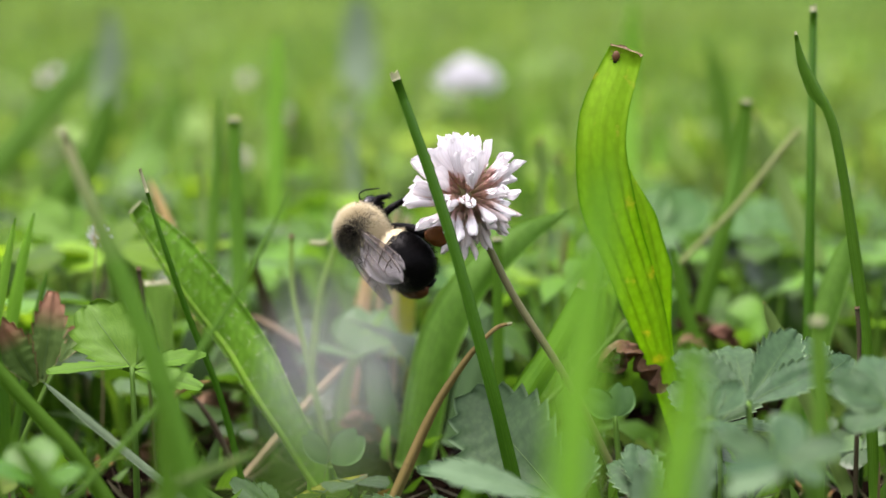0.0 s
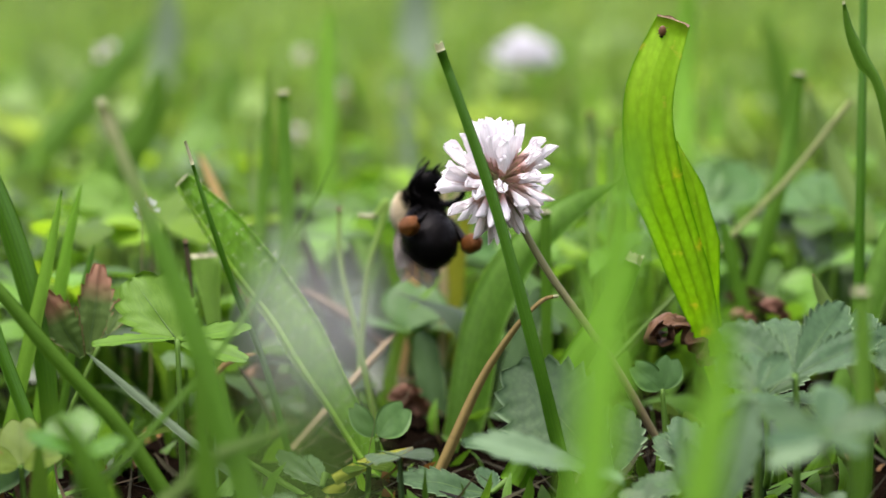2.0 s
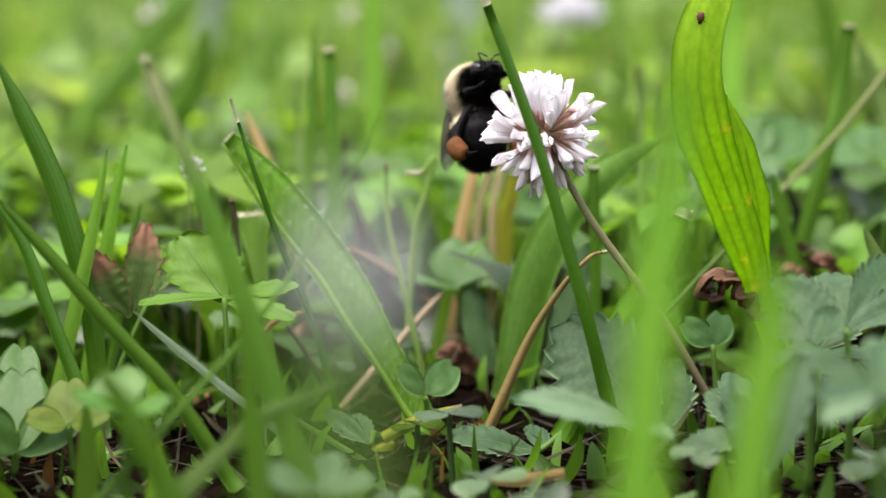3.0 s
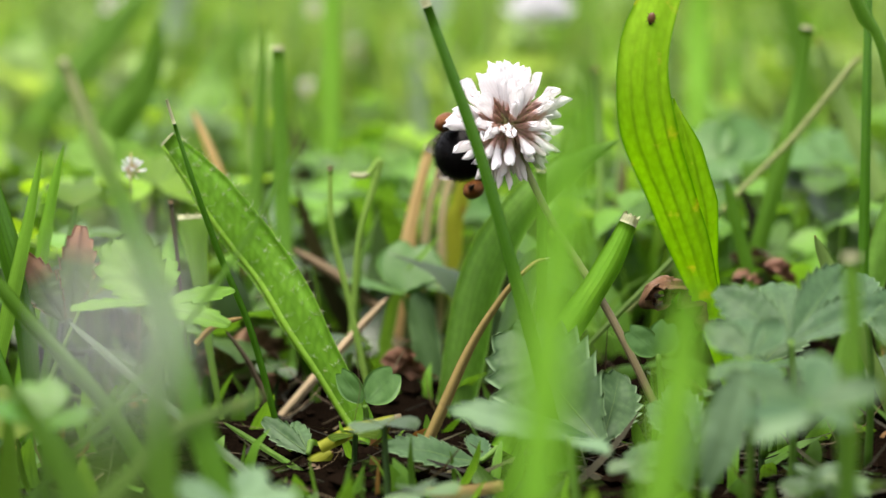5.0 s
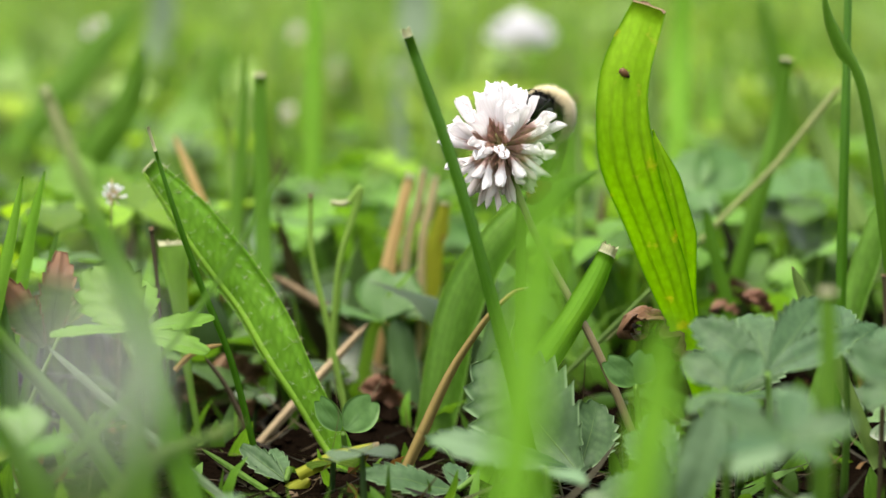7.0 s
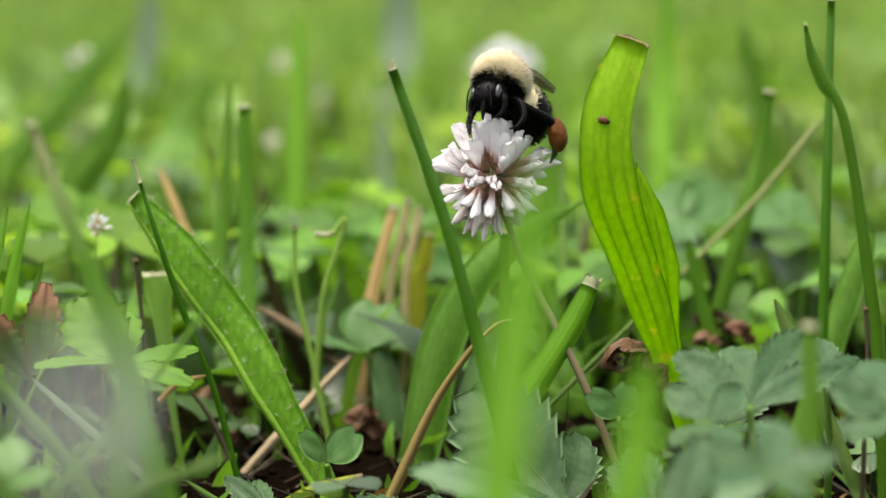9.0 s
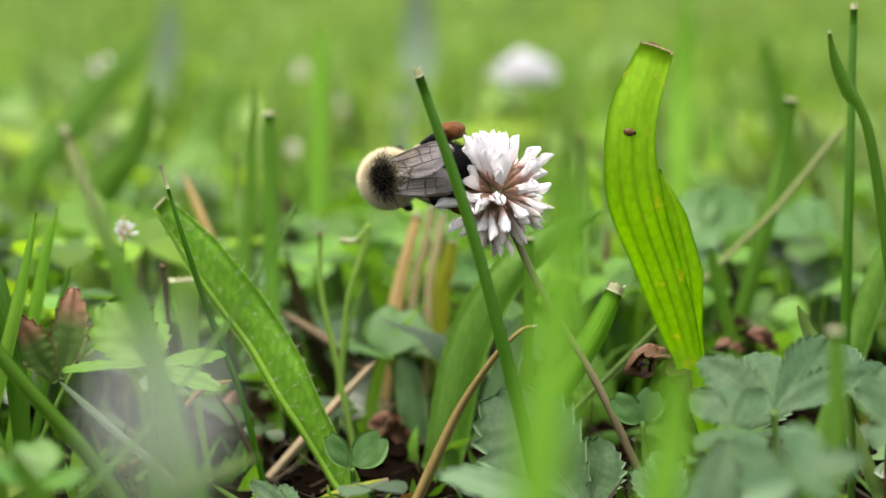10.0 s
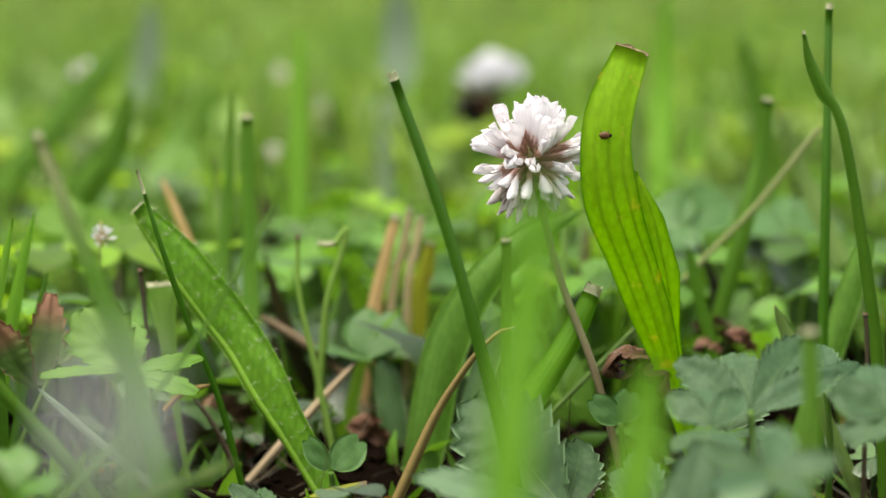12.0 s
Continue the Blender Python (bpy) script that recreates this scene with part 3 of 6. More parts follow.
blade('dry_grass', M_STRAW, 'small curved straw-coloured grass blade', 'grass',
      [(-0.0424, -0.0060, 0.0115), (-0.0395, -0.0055, 0.0142), (-0.0353, -0.0053, 0.0154)], (0.00067, 0.00101, 0.00084,), tip='point', fold=0.4)
blade('dry_grass', M_ORANGE, 'thin orange-brown dry blade', 'grass',
      [(-0.0407, 0.0720, -0.0030), (-0.0462, 0.0743, 0.0181), (-0.0483, 0.0752, 0.0262), (-0.0511, 0.0759, 0.0333), (-0.0539, 0.0765, 0.0396)], (0.00143, 0.00163, 0.00143,), tip='point', fold=0.3)
blade('dry_twig', M_TWIG, 'thin reddish broken twig', 'twig',
      [(-0.0314, 0.0014, -0.0015), (-0.0354, 0.0023, 0.0070), (-0.0391, 0.0028, 0.0121)], (0.00060, 0.00069, 0.00069,), tip='point', fold=1.2)
blade('grass_shoot', M_GRASS_PALE, 'tiny pale stub of a grass shoot', 'grass',
      [(0.0047, 0.0101, -0.0030), (0.0340, 0.0144, 0.0265), (0.0352, 0.0146, 0.0277), (0.0369, 0.0147, 0.0286)], (0.00061, 0.00079, 0.00088,), tip='point', fold=0.6)
blade('grass_plant', M_GRASS, 'mown green grass blade with a frayed pale end', 'grass',
      [(0.0412, 0.0634, -0.0030), (0.0464, 0.0658, 0.0161), (0.0507, 0.0678, 0.0319), (0.0537, 0.0718, 0.0436), (0.0552, 0.0731, 0.0543)], (0.0022, 0.0029, 0.0031, 0.0028,), tip='cut', fold=0.35)
blade('grass_plant', M_GRASS, 'green grass blade in the turf', 'grass',
      [(0.0480, 0.0465, -0.0030), (0.0431, 0.0485, 0.0156), (0.0411, 0.0493, 0.0232), (0.0396, 0.0501, 0.0299)], (0.00191, 0.00210, 0.00210,), tip='point', fold=0.3)
blade('grass_plant', M_GRASS_GREY, 'wide grey-green grass blade', 'grass',
      [(0.0544, 0.0210, -0.0030), (0.0609, 0.0235, 0.0168), (0.0644, 0.0249, 0.0276), (0.0670, 0.0258, 0.0347)], (0.00359, 0.00431, 0.00395,), tip='point', fold=0.3)
blade('grass_plant', M_GRASS_PALE, 'pale torn grass blade', 'grass',
      [(0.0625, -0.0044, -0.0030), (0.0526, -0.0022, 0.0191), (0.0507, -0.0017, 0.0232), (0.0490, -0.0014, 0.0270)], (0.00101, 0.00252, 0.00219,), tip='point', fold=0.3)
blade('dry_twig', M_TWIG, 'brown dry tip of a grass stem', 'twig',
      [(0.0573, -0.0388, -0.0030), (0.0579, -0.0364, 0.0176), (0.0581, -0.0354, 0.0260), (0.0578, -0.0349, 0.0307)], (0.00069, 0.00061, 0.00069,), tip='brown', fold=0.8)
blade('grass_plant', M_GRASS, 'upright green grass blade behind the clover', 'grass',
      [(0.0091, 0.0196, -0.0030), (0.0090, 0.0217, 0.0148), (0.0089, 0.0229, 0.0255), (0.0088, 0.0239, 0.0344)], (0.00162, 0.00180, 0.00180,), tip='cut', fold=0.3)
blade('grass_plant', M_GRASS_PALE, 'pale slender grass stem behind the clover', 'grass',
      [(0.0197, 0.0863, -0.0030), (0.0193, 0.0954, 0.0202), (0.0191, 0.1015, 0.0356), (0.0186, 0.1025, 0.0452)], (0.00149, 0.00149, 0.00149,), tip='brown', fold=0.6)
blade('grass_plant', M_GRASS_PALE, 'pale slender grass stem', 'grass',
      [(0.0243, 0.1199, -0.0030), (0.0243, 0.1294, 0.0172), (0.0244, 0.1351, 0.0292), (0.0243, 0.1363, 0.0395)], (0.00137, 0.00149, 0.00149,), tip='brown', fold=0.6)
blade('dry_stalk', M_BROWN, 'brown dry stems behind the cut stalk', 'stalk',
      [(0.0242, 0.0971, -0.0030), (0.0238, 0.0988, 0.0112), (0.0235, 0.0999, 0.0208), (0.0243, 0.1008, 0.0282)], (0.00150, 0.00150, 0.00150,), tip='point', fold=0.8)
blade('grass_plant', M_GRASS, 'upright green mown grass blade', 'grass',
      [(-0.0342, 0.0469, -0.0030), (-0.0354, 0.0544, 0.0130), (-0.0362, 0.0600, 0.0251), (-0.0369, 0.0641, 0.0386), (-0.0374, 0.0673, 0.0516)], (0.00197, 0.00266, 0.00276, 0.00276,), tip='cut', fold=0.3)
blade('grass_plant', M_GRASS, 'slim upright green grass blade', 'grass',
      [(-0.0433, 0.0629, -0.0030), (-0.0430, 0.0714, 0.0145), (-0.0428, 0.0770, 0.0261), (-0.0420, 0.0813, 0.0401), (-0.0417, 0.0847, 0.0551)], (0.00102, 0.00225, 0.00246, 0.00246,), tip='point', fold=0.3)
blade('grass_plant', M_GRASS_LUSH, 'tall green grass blade', 'grass',
      [(-0.0370, 0.1554, -0.0030), (-0.0367, 0.1632, 0.0297), (-0.0365, 0.1682, 0.0500), (-0.0365, 0.1716, 0.0645)], (0.00268, 0.00390, 0.00414,), tip='point', fold=0.3)
blade('grass_plant', M_GRASS_LUSH, 'slim green grass blade at the side', 'grass',
      [(-0.0713, 0.0000, -0.0030), (-0.0673, 0.0029, 0.0205), (-0.0654, 0.0042, 0.0316), (-0.0634, 0.0053, 0.0400)], (0.00086, 0.00206, 0.00224,), tip='point', fold=0.3)
blade('grass_plant', M_GRASS_DARK, 'short green grass blade', 'grass',
      [(-0.0681, 0.0001, -0.0030), (-0.0636, 0.0030, 0.0205), (-0.0625, 0.0037, 0.0265), (-0.0613, 0.0043, 0.0310)], (0.00069, 0.00120, 0.00138,), tip='point', fold=0.3)
blade('broadleaf_plant', M_GRASS, 'broad green leaf leaning over', 'leaf',
      [(-0.1388, 0.2425, -0.0030), (-0.1082, 0.2602, 0.0355), (-0.0976, 0.2663, 0.0489), (-0.0897, 0.2720, 0.0588)], (0.00433, 0.00808, 0.00722,), tip='point', fold=0.3, veins=2)
blade('broadleaf_plant', M_GRASS, 'broad curved green leaf', 'leaf',
      [(-0.1035, 0.1446, -0.0030), (-0.0806, 0.1492, 0.0306), (-0.0742, 0.1505, 0.0400), (-0.0707, 0.1519, 0.0518)], (0.00308, 0.00711, 0.00830,), tip='point', fold=0.3, veins=2)
blade('broadleaf_plant', M_GRASS_GREY, 'broad pale grey-green leaf', 'leaf',
      [(-0.0927, 0.2649, -0.0030), (-0.0827, 0.2936, 0.0221), (-0.0794, 0.3033, 0.0305), (-0.0718, 0.3051, 0.0443)], (0.00761, 0.01218, 0.01066,), tip='point', fold=0.2, veins=2)
blade('grass_plant', M_SILVER, 'tall pale grey-green grass blade far back', 'grass',
      [(-0.0299, 0.4549, -0.0030), (-0.0294, 0.4666, 0.0233), (-0.0289, 0.4782, 0.0494), (-0.0290, 0.4806, 0.0703)], (0.01143, 0.01219, 0.01143,), tip='point', fold=0.2)
blade('grass_plant', M_GRASS_LUSH, 'tall green grass blade far back', 'grass',
      [(0.0459, 0.2433, -0.0030), (0.0469, 0.2548, 0.0221), (0.0479, 0.2663, 0.0470), (0.0491, 0.2691, 0.0712)], (0.00343, 0.00571, 0.00571,), tip='point', fold=0.3)
blade('grass_plant', M_GRASS, 'curved green grass blade far back', 'grass',
      [(0.0781, 0.2358, -0.0030), (0.0701, 0.2407, 0.0415), (0.0683, 0.2417, 0.0511), (0.0655, 0.2427, 0.0606)], (0.00275, 0.00496, 0.00496,), tip='point', fold=0.3)
blade('grass_plant', M_GRASS_DARK, 'dark green grass blade at the edge of the turf', 'grass',
      [(-0.0631, -0.0231, -0.0030), (-0.0708, -0.0208, 0.0174), (-0.0748, -0.0195, 0.0281), (-0.0797, -0.0188, 0.0355)], (0.00115, 0.00197, 0.00214,), tip='point', fold=0.4)
blade('grass_plant', M_GRASS, 'green grass blade in the turf', 'grass',
      [(-0.0409, -0.0450, -0.0030), (-0.0491, -0.0450, 0.0101), (-0.0543, -0.0450, 0.0162), (-0.0596, -0.0450, 0.0222), (-0.0655, -0.0450, 0.0294), (-0.0729, -0.0450, 0.0379)], (0.0016, 0.0021, 0.0023, 0.0023), tip='point', fold=0.4)
blade('grass_plant', M_GRASS_LUSH, 'upright green grass blade in the turf', 'grass',
      [(-0.0735, -0.0150, -0.0030), (-0.0691, -0.0123, 0.0161), (-0.0661, -0.0104, 0.0294), (-0.0639, -0.0088, 0.0406)], (0.00084, 0.00219, 0.00236,), tip='point', fold=0.3)
blade('grass_plant', M_GRASS_DARK, 'dark upright grass blade in the turf', 'grass',
      [(-0.0657, -0.0100, -0.0030), (-0.0670, -0.0100, 0.0157), (-0.0688, -0.0100, 0.0251), (-0.0723, -0.0100, 0.0370), (-0.0762, -0.0100, 0.0463), (-0.0802, -0.0100, 0.0551)], (0.0012, 0.0028, 0.0034, 0.0036, 0.0032, 0.0024,), tip='point', fold=0.45)
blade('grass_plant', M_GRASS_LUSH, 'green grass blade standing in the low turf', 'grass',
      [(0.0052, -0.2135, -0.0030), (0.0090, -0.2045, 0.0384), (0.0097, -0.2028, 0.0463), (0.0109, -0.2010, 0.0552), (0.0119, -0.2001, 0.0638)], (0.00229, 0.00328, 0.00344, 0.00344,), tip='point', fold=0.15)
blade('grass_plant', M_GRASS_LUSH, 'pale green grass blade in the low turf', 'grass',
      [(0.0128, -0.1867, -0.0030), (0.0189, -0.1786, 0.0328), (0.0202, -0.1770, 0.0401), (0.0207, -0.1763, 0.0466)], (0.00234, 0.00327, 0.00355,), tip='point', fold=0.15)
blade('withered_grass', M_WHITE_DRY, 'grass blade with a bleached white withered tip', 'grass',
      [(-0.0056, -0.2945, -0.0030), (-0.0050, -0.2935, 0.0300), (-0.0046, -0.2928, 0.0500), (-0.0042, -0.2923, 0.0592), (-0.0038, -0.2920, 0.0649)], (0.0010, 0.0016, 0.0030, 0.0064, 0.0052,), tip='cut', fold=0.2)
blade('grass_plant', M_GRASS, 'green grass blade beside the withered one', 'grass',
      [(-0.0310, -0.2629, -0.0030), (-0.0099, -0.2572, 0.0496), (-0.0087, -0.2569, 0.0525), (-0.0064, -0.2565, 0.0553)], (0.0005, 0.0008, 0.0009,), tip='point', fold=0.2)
blade('grass_plant', M_GRASS_PALE, 'low pale blade over the low turf', 'grass',
      [(-0.0558, -0.1013, -0.0030), (-0.0318, -0.0991, 0.0172), (-0.0256, -0.0986, 0.0204), (-0.0215, -0.0982, 0.0223)], (0.00101, 0.00164, 0.00189,), tip='point', fold=0.3)
blade('broadleaf_plant', M_GRASS, 'bright green leaf in the low turf', 'leaf',
      [(-0.0293, -0.1245, -0.0030), (-0.0378, -0.1226, 0.0144), (-0.0419, -0.1217, 0.0227), (-0.0457, -0.1211, 0.0286)], (0.00142, 0.00273, 0.00237,), tip='point', fold=0.2, veins=2)
blade('grass_plant', M_GRASS, 'green grass blade in the low turf', 'grass',
      [(-0.0261, -0.1330, -0.0030), (-0.0276, -0.1304, 0.0168), (-0.0284, -0.1291, 0.0270), (-0.0292, -0.1281, 0.0344)], (0.00138, 0.00252, 0.00264,), tip='point', fold=0.2)
blade('grass_plant', M_GRASS_PALE, 'pale green grass blade bending over the low turf', 'grass',
      [(-0.0512, -0.1084, -0.0030), (-0.0361, -0.1055, 0.0136), (-0.0310, -0.1045, 0.0191), (-0.0234, -0.1037, 0.0223)], (0.00088, 0.00164, 0.00151,), tip='point', fold=0.2)
blade('dry_grass', M_STRAW, 'flat tan dry blade lying on the soil', 'grass',
      [(0.0037, -0.0454, -0.0005), (-0.0024, -0.0458, -0.0014), (-0.0090, -0.0419, -0.0020)], (0.00108, 0.00200, 0.00138,), tip='point', fold=0.2)
blade('dry_grass', M_SILVER, 'thin bleached grass stem across the soil', 'grass',
      [(-0.0398, -0.0188, -0.0061), (-0.0406, -0.0154, -0.0002), (-0.0410, -0.0128, 0.0068)], (0.00033, 0.00049, 0.00049,), tip='point', fold=0.5)
blade('grass_plant', M_GRASS_GREY, 'thin grey-green blade lying across the soil', 'grass',
      [(-0.0216, -0.0306, -0.0039), (-0.0304, -0.0220, -0.0008), (-0.0369, -0.0175, 0.0021)], (0.00064, 0.00088, 0.00072,), tip='point', fold=0.3)
blade('dry_twig', M_TWIG, 'thin brown twig on the soil', 'twig',
      [(-0.0322, 0.0036, -0.0016), (-0.0356, 0.0062, 0.0054), (-0.0387, 0.0092, 0.0095)], (0.00052, 0.00061, 0.00061,), tip='point', fold=1.0)
blade('yellow_leaf', M_YELLOW, 'yellow leaf scrap with brown spots', 'leaf',
      [(-0.0260, -0.0223, -0.0044), (-0.0232, -0.0219, -0.0028), (-0.0208, -0.0216, -0.0013)], (0.00128, 0.00273, 0.00161,), tip='point', fold=0.3)
blade('grass_plant', M_GRASS, 'green grass blade far back', 'grass',
      [(-0.0361, 0.1722, -0.0030), (-0.0370, 0.1786, 0.0144), (-0.0379, 0.1848, 0.0315), (-0.0393, 0.1872, 0.0528)], (0.00201, 0.00327, 0.00327,), tip='point', fold=0.3)
blade('grass_plant', M_GRASS_PALE, 'pale green grass blade in the turf', 'grass',
      [(-0.0422, 0.0798, -0.0030), (-0.0451, 0.0937, 0.0231), (-0.0462, 0.0992, 0.0332), (-0.0471, 0.1001, 0.0419)], (0.00085, 0.00160, 0.00171,), tip='point', fold=0.3)
blade('grass_plant', M_GRASS_PALE, 'pale green grass blade behind the plantain', 'grass',
      [(0.0408, 0.2270, -0.0030), (0.0404, 0.2319, 0.0104), (0.0399, 0.2381, 0.0277), (0.0395, 0.2406, 0.0495)], (0.00330, 0.00439, 0.00439,), tip='point', fold=0.2)
blade('grass_plant', M_GRASS_PALE, 'pale green blade leaning in the turf', 'grass',
      [(0.0822, 0.0867, -0.0030), (0.0711, 0.0974, 0.0236), (0.0651, 0.1031, 0.0380), (0.0601, 0.1045, 0.0507)], (0.00171, 0.00384, 0.00406,), tip='point', fold=0.3)
blade('grass_plant', M_SILVER, 'pale grey-green grass blade in the turf', 'grass',
      [(-0.0245, 0.2765, -0.0030), (-0.0246, 0.2811, 0.0087), (-0.0246, 0.2872, 0.0246), (-0.0245, 0.2889, 0.0394)], (0.00387, 0.00565, 0.00565,), tip='point', fold=0.2)
blade('broadleaf_plant', M_SILVER, 'tall pale grey-green leaf far back', 'leaf',
      [(-0.1111, 0.4130, -0.0030), (-0.1101, 0.4202, 0.0132), (-0.1085, 0.4318, 0.0396), (-0.1073, 0.4350, 0.0666)], (0.00724, 0.01158, 0.01086,), tip='point', fold=0.2, veins=2)
blade('grass_plant', M_GRASS, 'upright green grass blade far back', 'grass',
      [(0.0204, 0.2265, -0.0030), (0.0198, 0.2311, 0.0089), (0.0190, 0.2372, 0.0248), (0.0182, 0.2390, 0.0412)], (0.00247, 0.00385, 0.00385,), tip='point', fold=0.3)
blade('grass_plant', M_GRASS_LUSH, 'bright green grass blade far back', 'grass',
      [(0.0583, 0.2937, -0.0030), (0.0595, 0.3016, 0.0164), (0.0605, 0.3077, 0.0312), (0.0611, 0.3096, 0.0480)], (0.00305, 0.00519, 0.00519,), tip='point', fold=0.3)

blade('dry_grass', M_ORANGE, 'orange-tan dry grass blade with a pale cut end', 'grass',
      [(-0.0172, 0.0550, -0.0030), (-0.0146, 0.0550, 0.0161), (-0.0134, 0.0550, 0.0229), (-0.0117, 0.0550, 0.0297), (-0.0102, 0.0550, 0.0353)], (0.0017, 0.0019, 0.0022, 0.0027, 0.0022,), tip='cut', fold=0.3, end=0.002)
blade('dry_grass', M_STRAW_PALE, 'pale dry grass blade pressed against an orange one', 'grass',
      [(-0.0130, 0.0580, -0.0030), (-0.0111, 0.0580, 0.0206), (-0.0092, 0.0580, 0.0289), (-0.0079, 0.0580, 0.0360)], (0.0013, 0.0015, 0.0016, 0.0014,), tip='cut', fold=0.4, end=0.002, turn=20)
blade('dry_grass', M_STRAW_PALE, 'pale grey-tan dry grass blade standing in the turf', 'grass',
      [(-0.0090, 0.0620, -0.0030), (-0.0086, 0.0620, 0.0210), (-0.0073, 0.0620, 0.0284), (-0.0062, 0.0620, 0.0343)], (0.0014, 0.0015, 0.0015, 0.0013,), tip='cut', fold=0.3, end=0.002)
blade('grass_plant', M_YELLOW, 'yellow-green short grass blade', 'grass',
      [(-0.0060, 0.0600, -0.0030), (-0.0065, 0.0600, 0.0193), (-0.0055, 0.0600, 0.0248), (-0.0045, 0.0600, 0.0297)], (0.0018, 0.003, 0.003, 0.0022,), tip='cut', fold=0.3)
blade('dry_twig', M_TWIG, 'thin dark broken stem', 'twig',
      [(-0.0440, 0.0000, -0.0030), (-0.0456, 0.0022, 0.0165), (-0.0463, 0.0031, 0.0242), (-0.0472, 0.0039, 0.0318)], (0.00075, 0.00055, 0.00060,), tip='brown', fold=1.2, end=0.0009)
blade('grass_plant', M_TUFT, 'broad mown grass blade with a frayed pale end', 'grass',
      [(-0.0408, 0.0100, -0.0030), (-0.0425, 0.0106, 0.0071), (-0.0440, 0.0115, 0.0193), (-0.0449, 0.0125, 0.0262), (-0.0452, 0.0130, 0.0287)], (0.0044, 0.0046, 0.0026, 0.0011, 0.0008,), tip='frayed', end=0.0036, turn=12, fold=0.25, veins=3)
blade('dry_stalk', M_STRAW_GREEN, 'pale green jointed grass stalk leaning over', 'stalk',
      [(0.0150, 0.0590, -0.0030), (0.0425, 0.0600, 0.0263), (0.0520, 0.0600, 0.0361), (0.0613, 0.0600, 0.0479), (0.0632, 0.0600, 0.0500)], (0.00072, 0.00110, 0.00093, 0.00093,), tip='point', fold=1.0)
blade('grass_plant', M_GRASS, 'kinked green grass blade with a torn pale tip', 'grass',
      [(0.0622, -0.0300, -0.0030), (0.0611, -0.0270, 0.0220), (0.0584, -0.0270, 0.0408), (0.0560, -0.0270, 0.0535), (0.0545, -0.0270, 0.0580), (0.0530, -0.0272, 0.0602), (0.0508, -0.0275, 0.0645), (0.0496, -0.0275, 0.0688)], (0.0003, 0.0016, 0.0024, 0.0016, 0.0016, 0.0019, 0.0021, 0.0018,), tip='cut', fold=0.6, turn=25, end=0.0012)
blade('grass_plant', M_TIP_LONG, 'green grass blade fading into a long withered tip', 'grass',
      [(-0.0204, -0.1082, -0.0030), (-0.0284, -0.1030, 0.0205), (-0.0336, -0.0997, 0.0355), (-0.0386, -0.0967, 0.0468), (-0.0441, -0.0936, 0.0592)], (0.00090, 0.00225, 0.00283, 0.00309,), tip='cut', fold=0.4, turn=20, end=0.001)
blade('grass_plant', M_GRASS_DARK, 'thin dark green grass stem with a dried tip', 'grass',
      [(-0.0293, -0.0101, -0.0030), (-0.0332, -0.0122, 0.0140), (-0.0374, -0.0144, 0.0259), (-0.0407, -0.0167, 0.0368), (-0.0442, -0.0172, 0.0486)], (0.00040, 0.00085, 0.00098, 0.00098,), tip='cut', fold=0.4, end=0.004)


# ---- leaves with leaflets ----
def leaflet_mesh(base, tip, width, normal, teeth, kind, origin, mat, seed):
    """One leaflet: toothed for a cinquefoil, heart-shaped for a clover; folded at its midrib, with ridged side veins."""
    a, b = Vector(base) - origin, Vector(tip) - origin
    d = b - a
    length = d.length
    d.normalize()
    up = Vector(normal)
    up = (up - d * up.dot(d)).normalized()
    side = d.cross(up)
    rng = random.Random(seed)
    n = teeth * 4 if teeth else 20
    k = 9
    grid, uv = [], []
    curl = rng.uniform(0.06, 0.16)
    for i in range(n + 1):
        s = i / n
        if kind == "clover":
            prof = math.sin(math.pi * min(s, 1) ** 0.85 * 0.90) ** 0.75 if s > 0 else 0.03
        else:
            prof = max(0.03, math.sin(math.pi * (0.03 + 0.94 * s ** 1.15)) ** 0.8)
        tooth = (s * teeth) % 1.0 if teeth else 0.0
        half = width / 2 * prof * (1 + (0.30 * tooth - 0.11 if teeth and s > 0.12 else 0))
        row, urow = [], []
        for j in range(k):
            u = 2 * j / (k - 1) - 1
            notch = -0.10 * length * (1 - abs(u)) ** 2 * s ** 6 if kind == "clover" else 0
            lead = 0.045 * length * abs(u) ** 3 * (tooth if teeth else 0)
            z = (0.26 if teeth else 0.20) * abs(u) * half - curl * length * (s - 0.45) ** 2 - 0.12 * u * u * half
            if teeth:
                z += 0.018 * half * math.sin(2 * math.pi * (s * teeth - abs(u) * 1.2)) * min(1, 4 * abs(u)) + 0.10 * width * noise.noise((2.6 * s, 1.5 * u, seed * 1.3)) * min(1, 3 * s)
            else:
                z += 0.03 * half * math.sin(9 * s + 4 * u + seed)
            row.append(a + d * (s * length + notch + lead) + side * u * half + up * z)
            urow.append((u / 2 + 0.5, s))
        grid.append(row)
        uv.append(urow)
    body = shell(grid, 0.00022, uv)
    rib = tube([q[k // 2] + up * 0.00008 for q in grid[1:-3:2]], [0.00012, 0.00008, 0.00003] if teeth else [0.00003, 0.00002, 0.00001], 5)
    v, f, t = joined([body, rib])
    return mesh_of("leaflet", v, f, [mat, M_RIB], t, [0] * len(body[1]) + [1] * len(rib[1]))


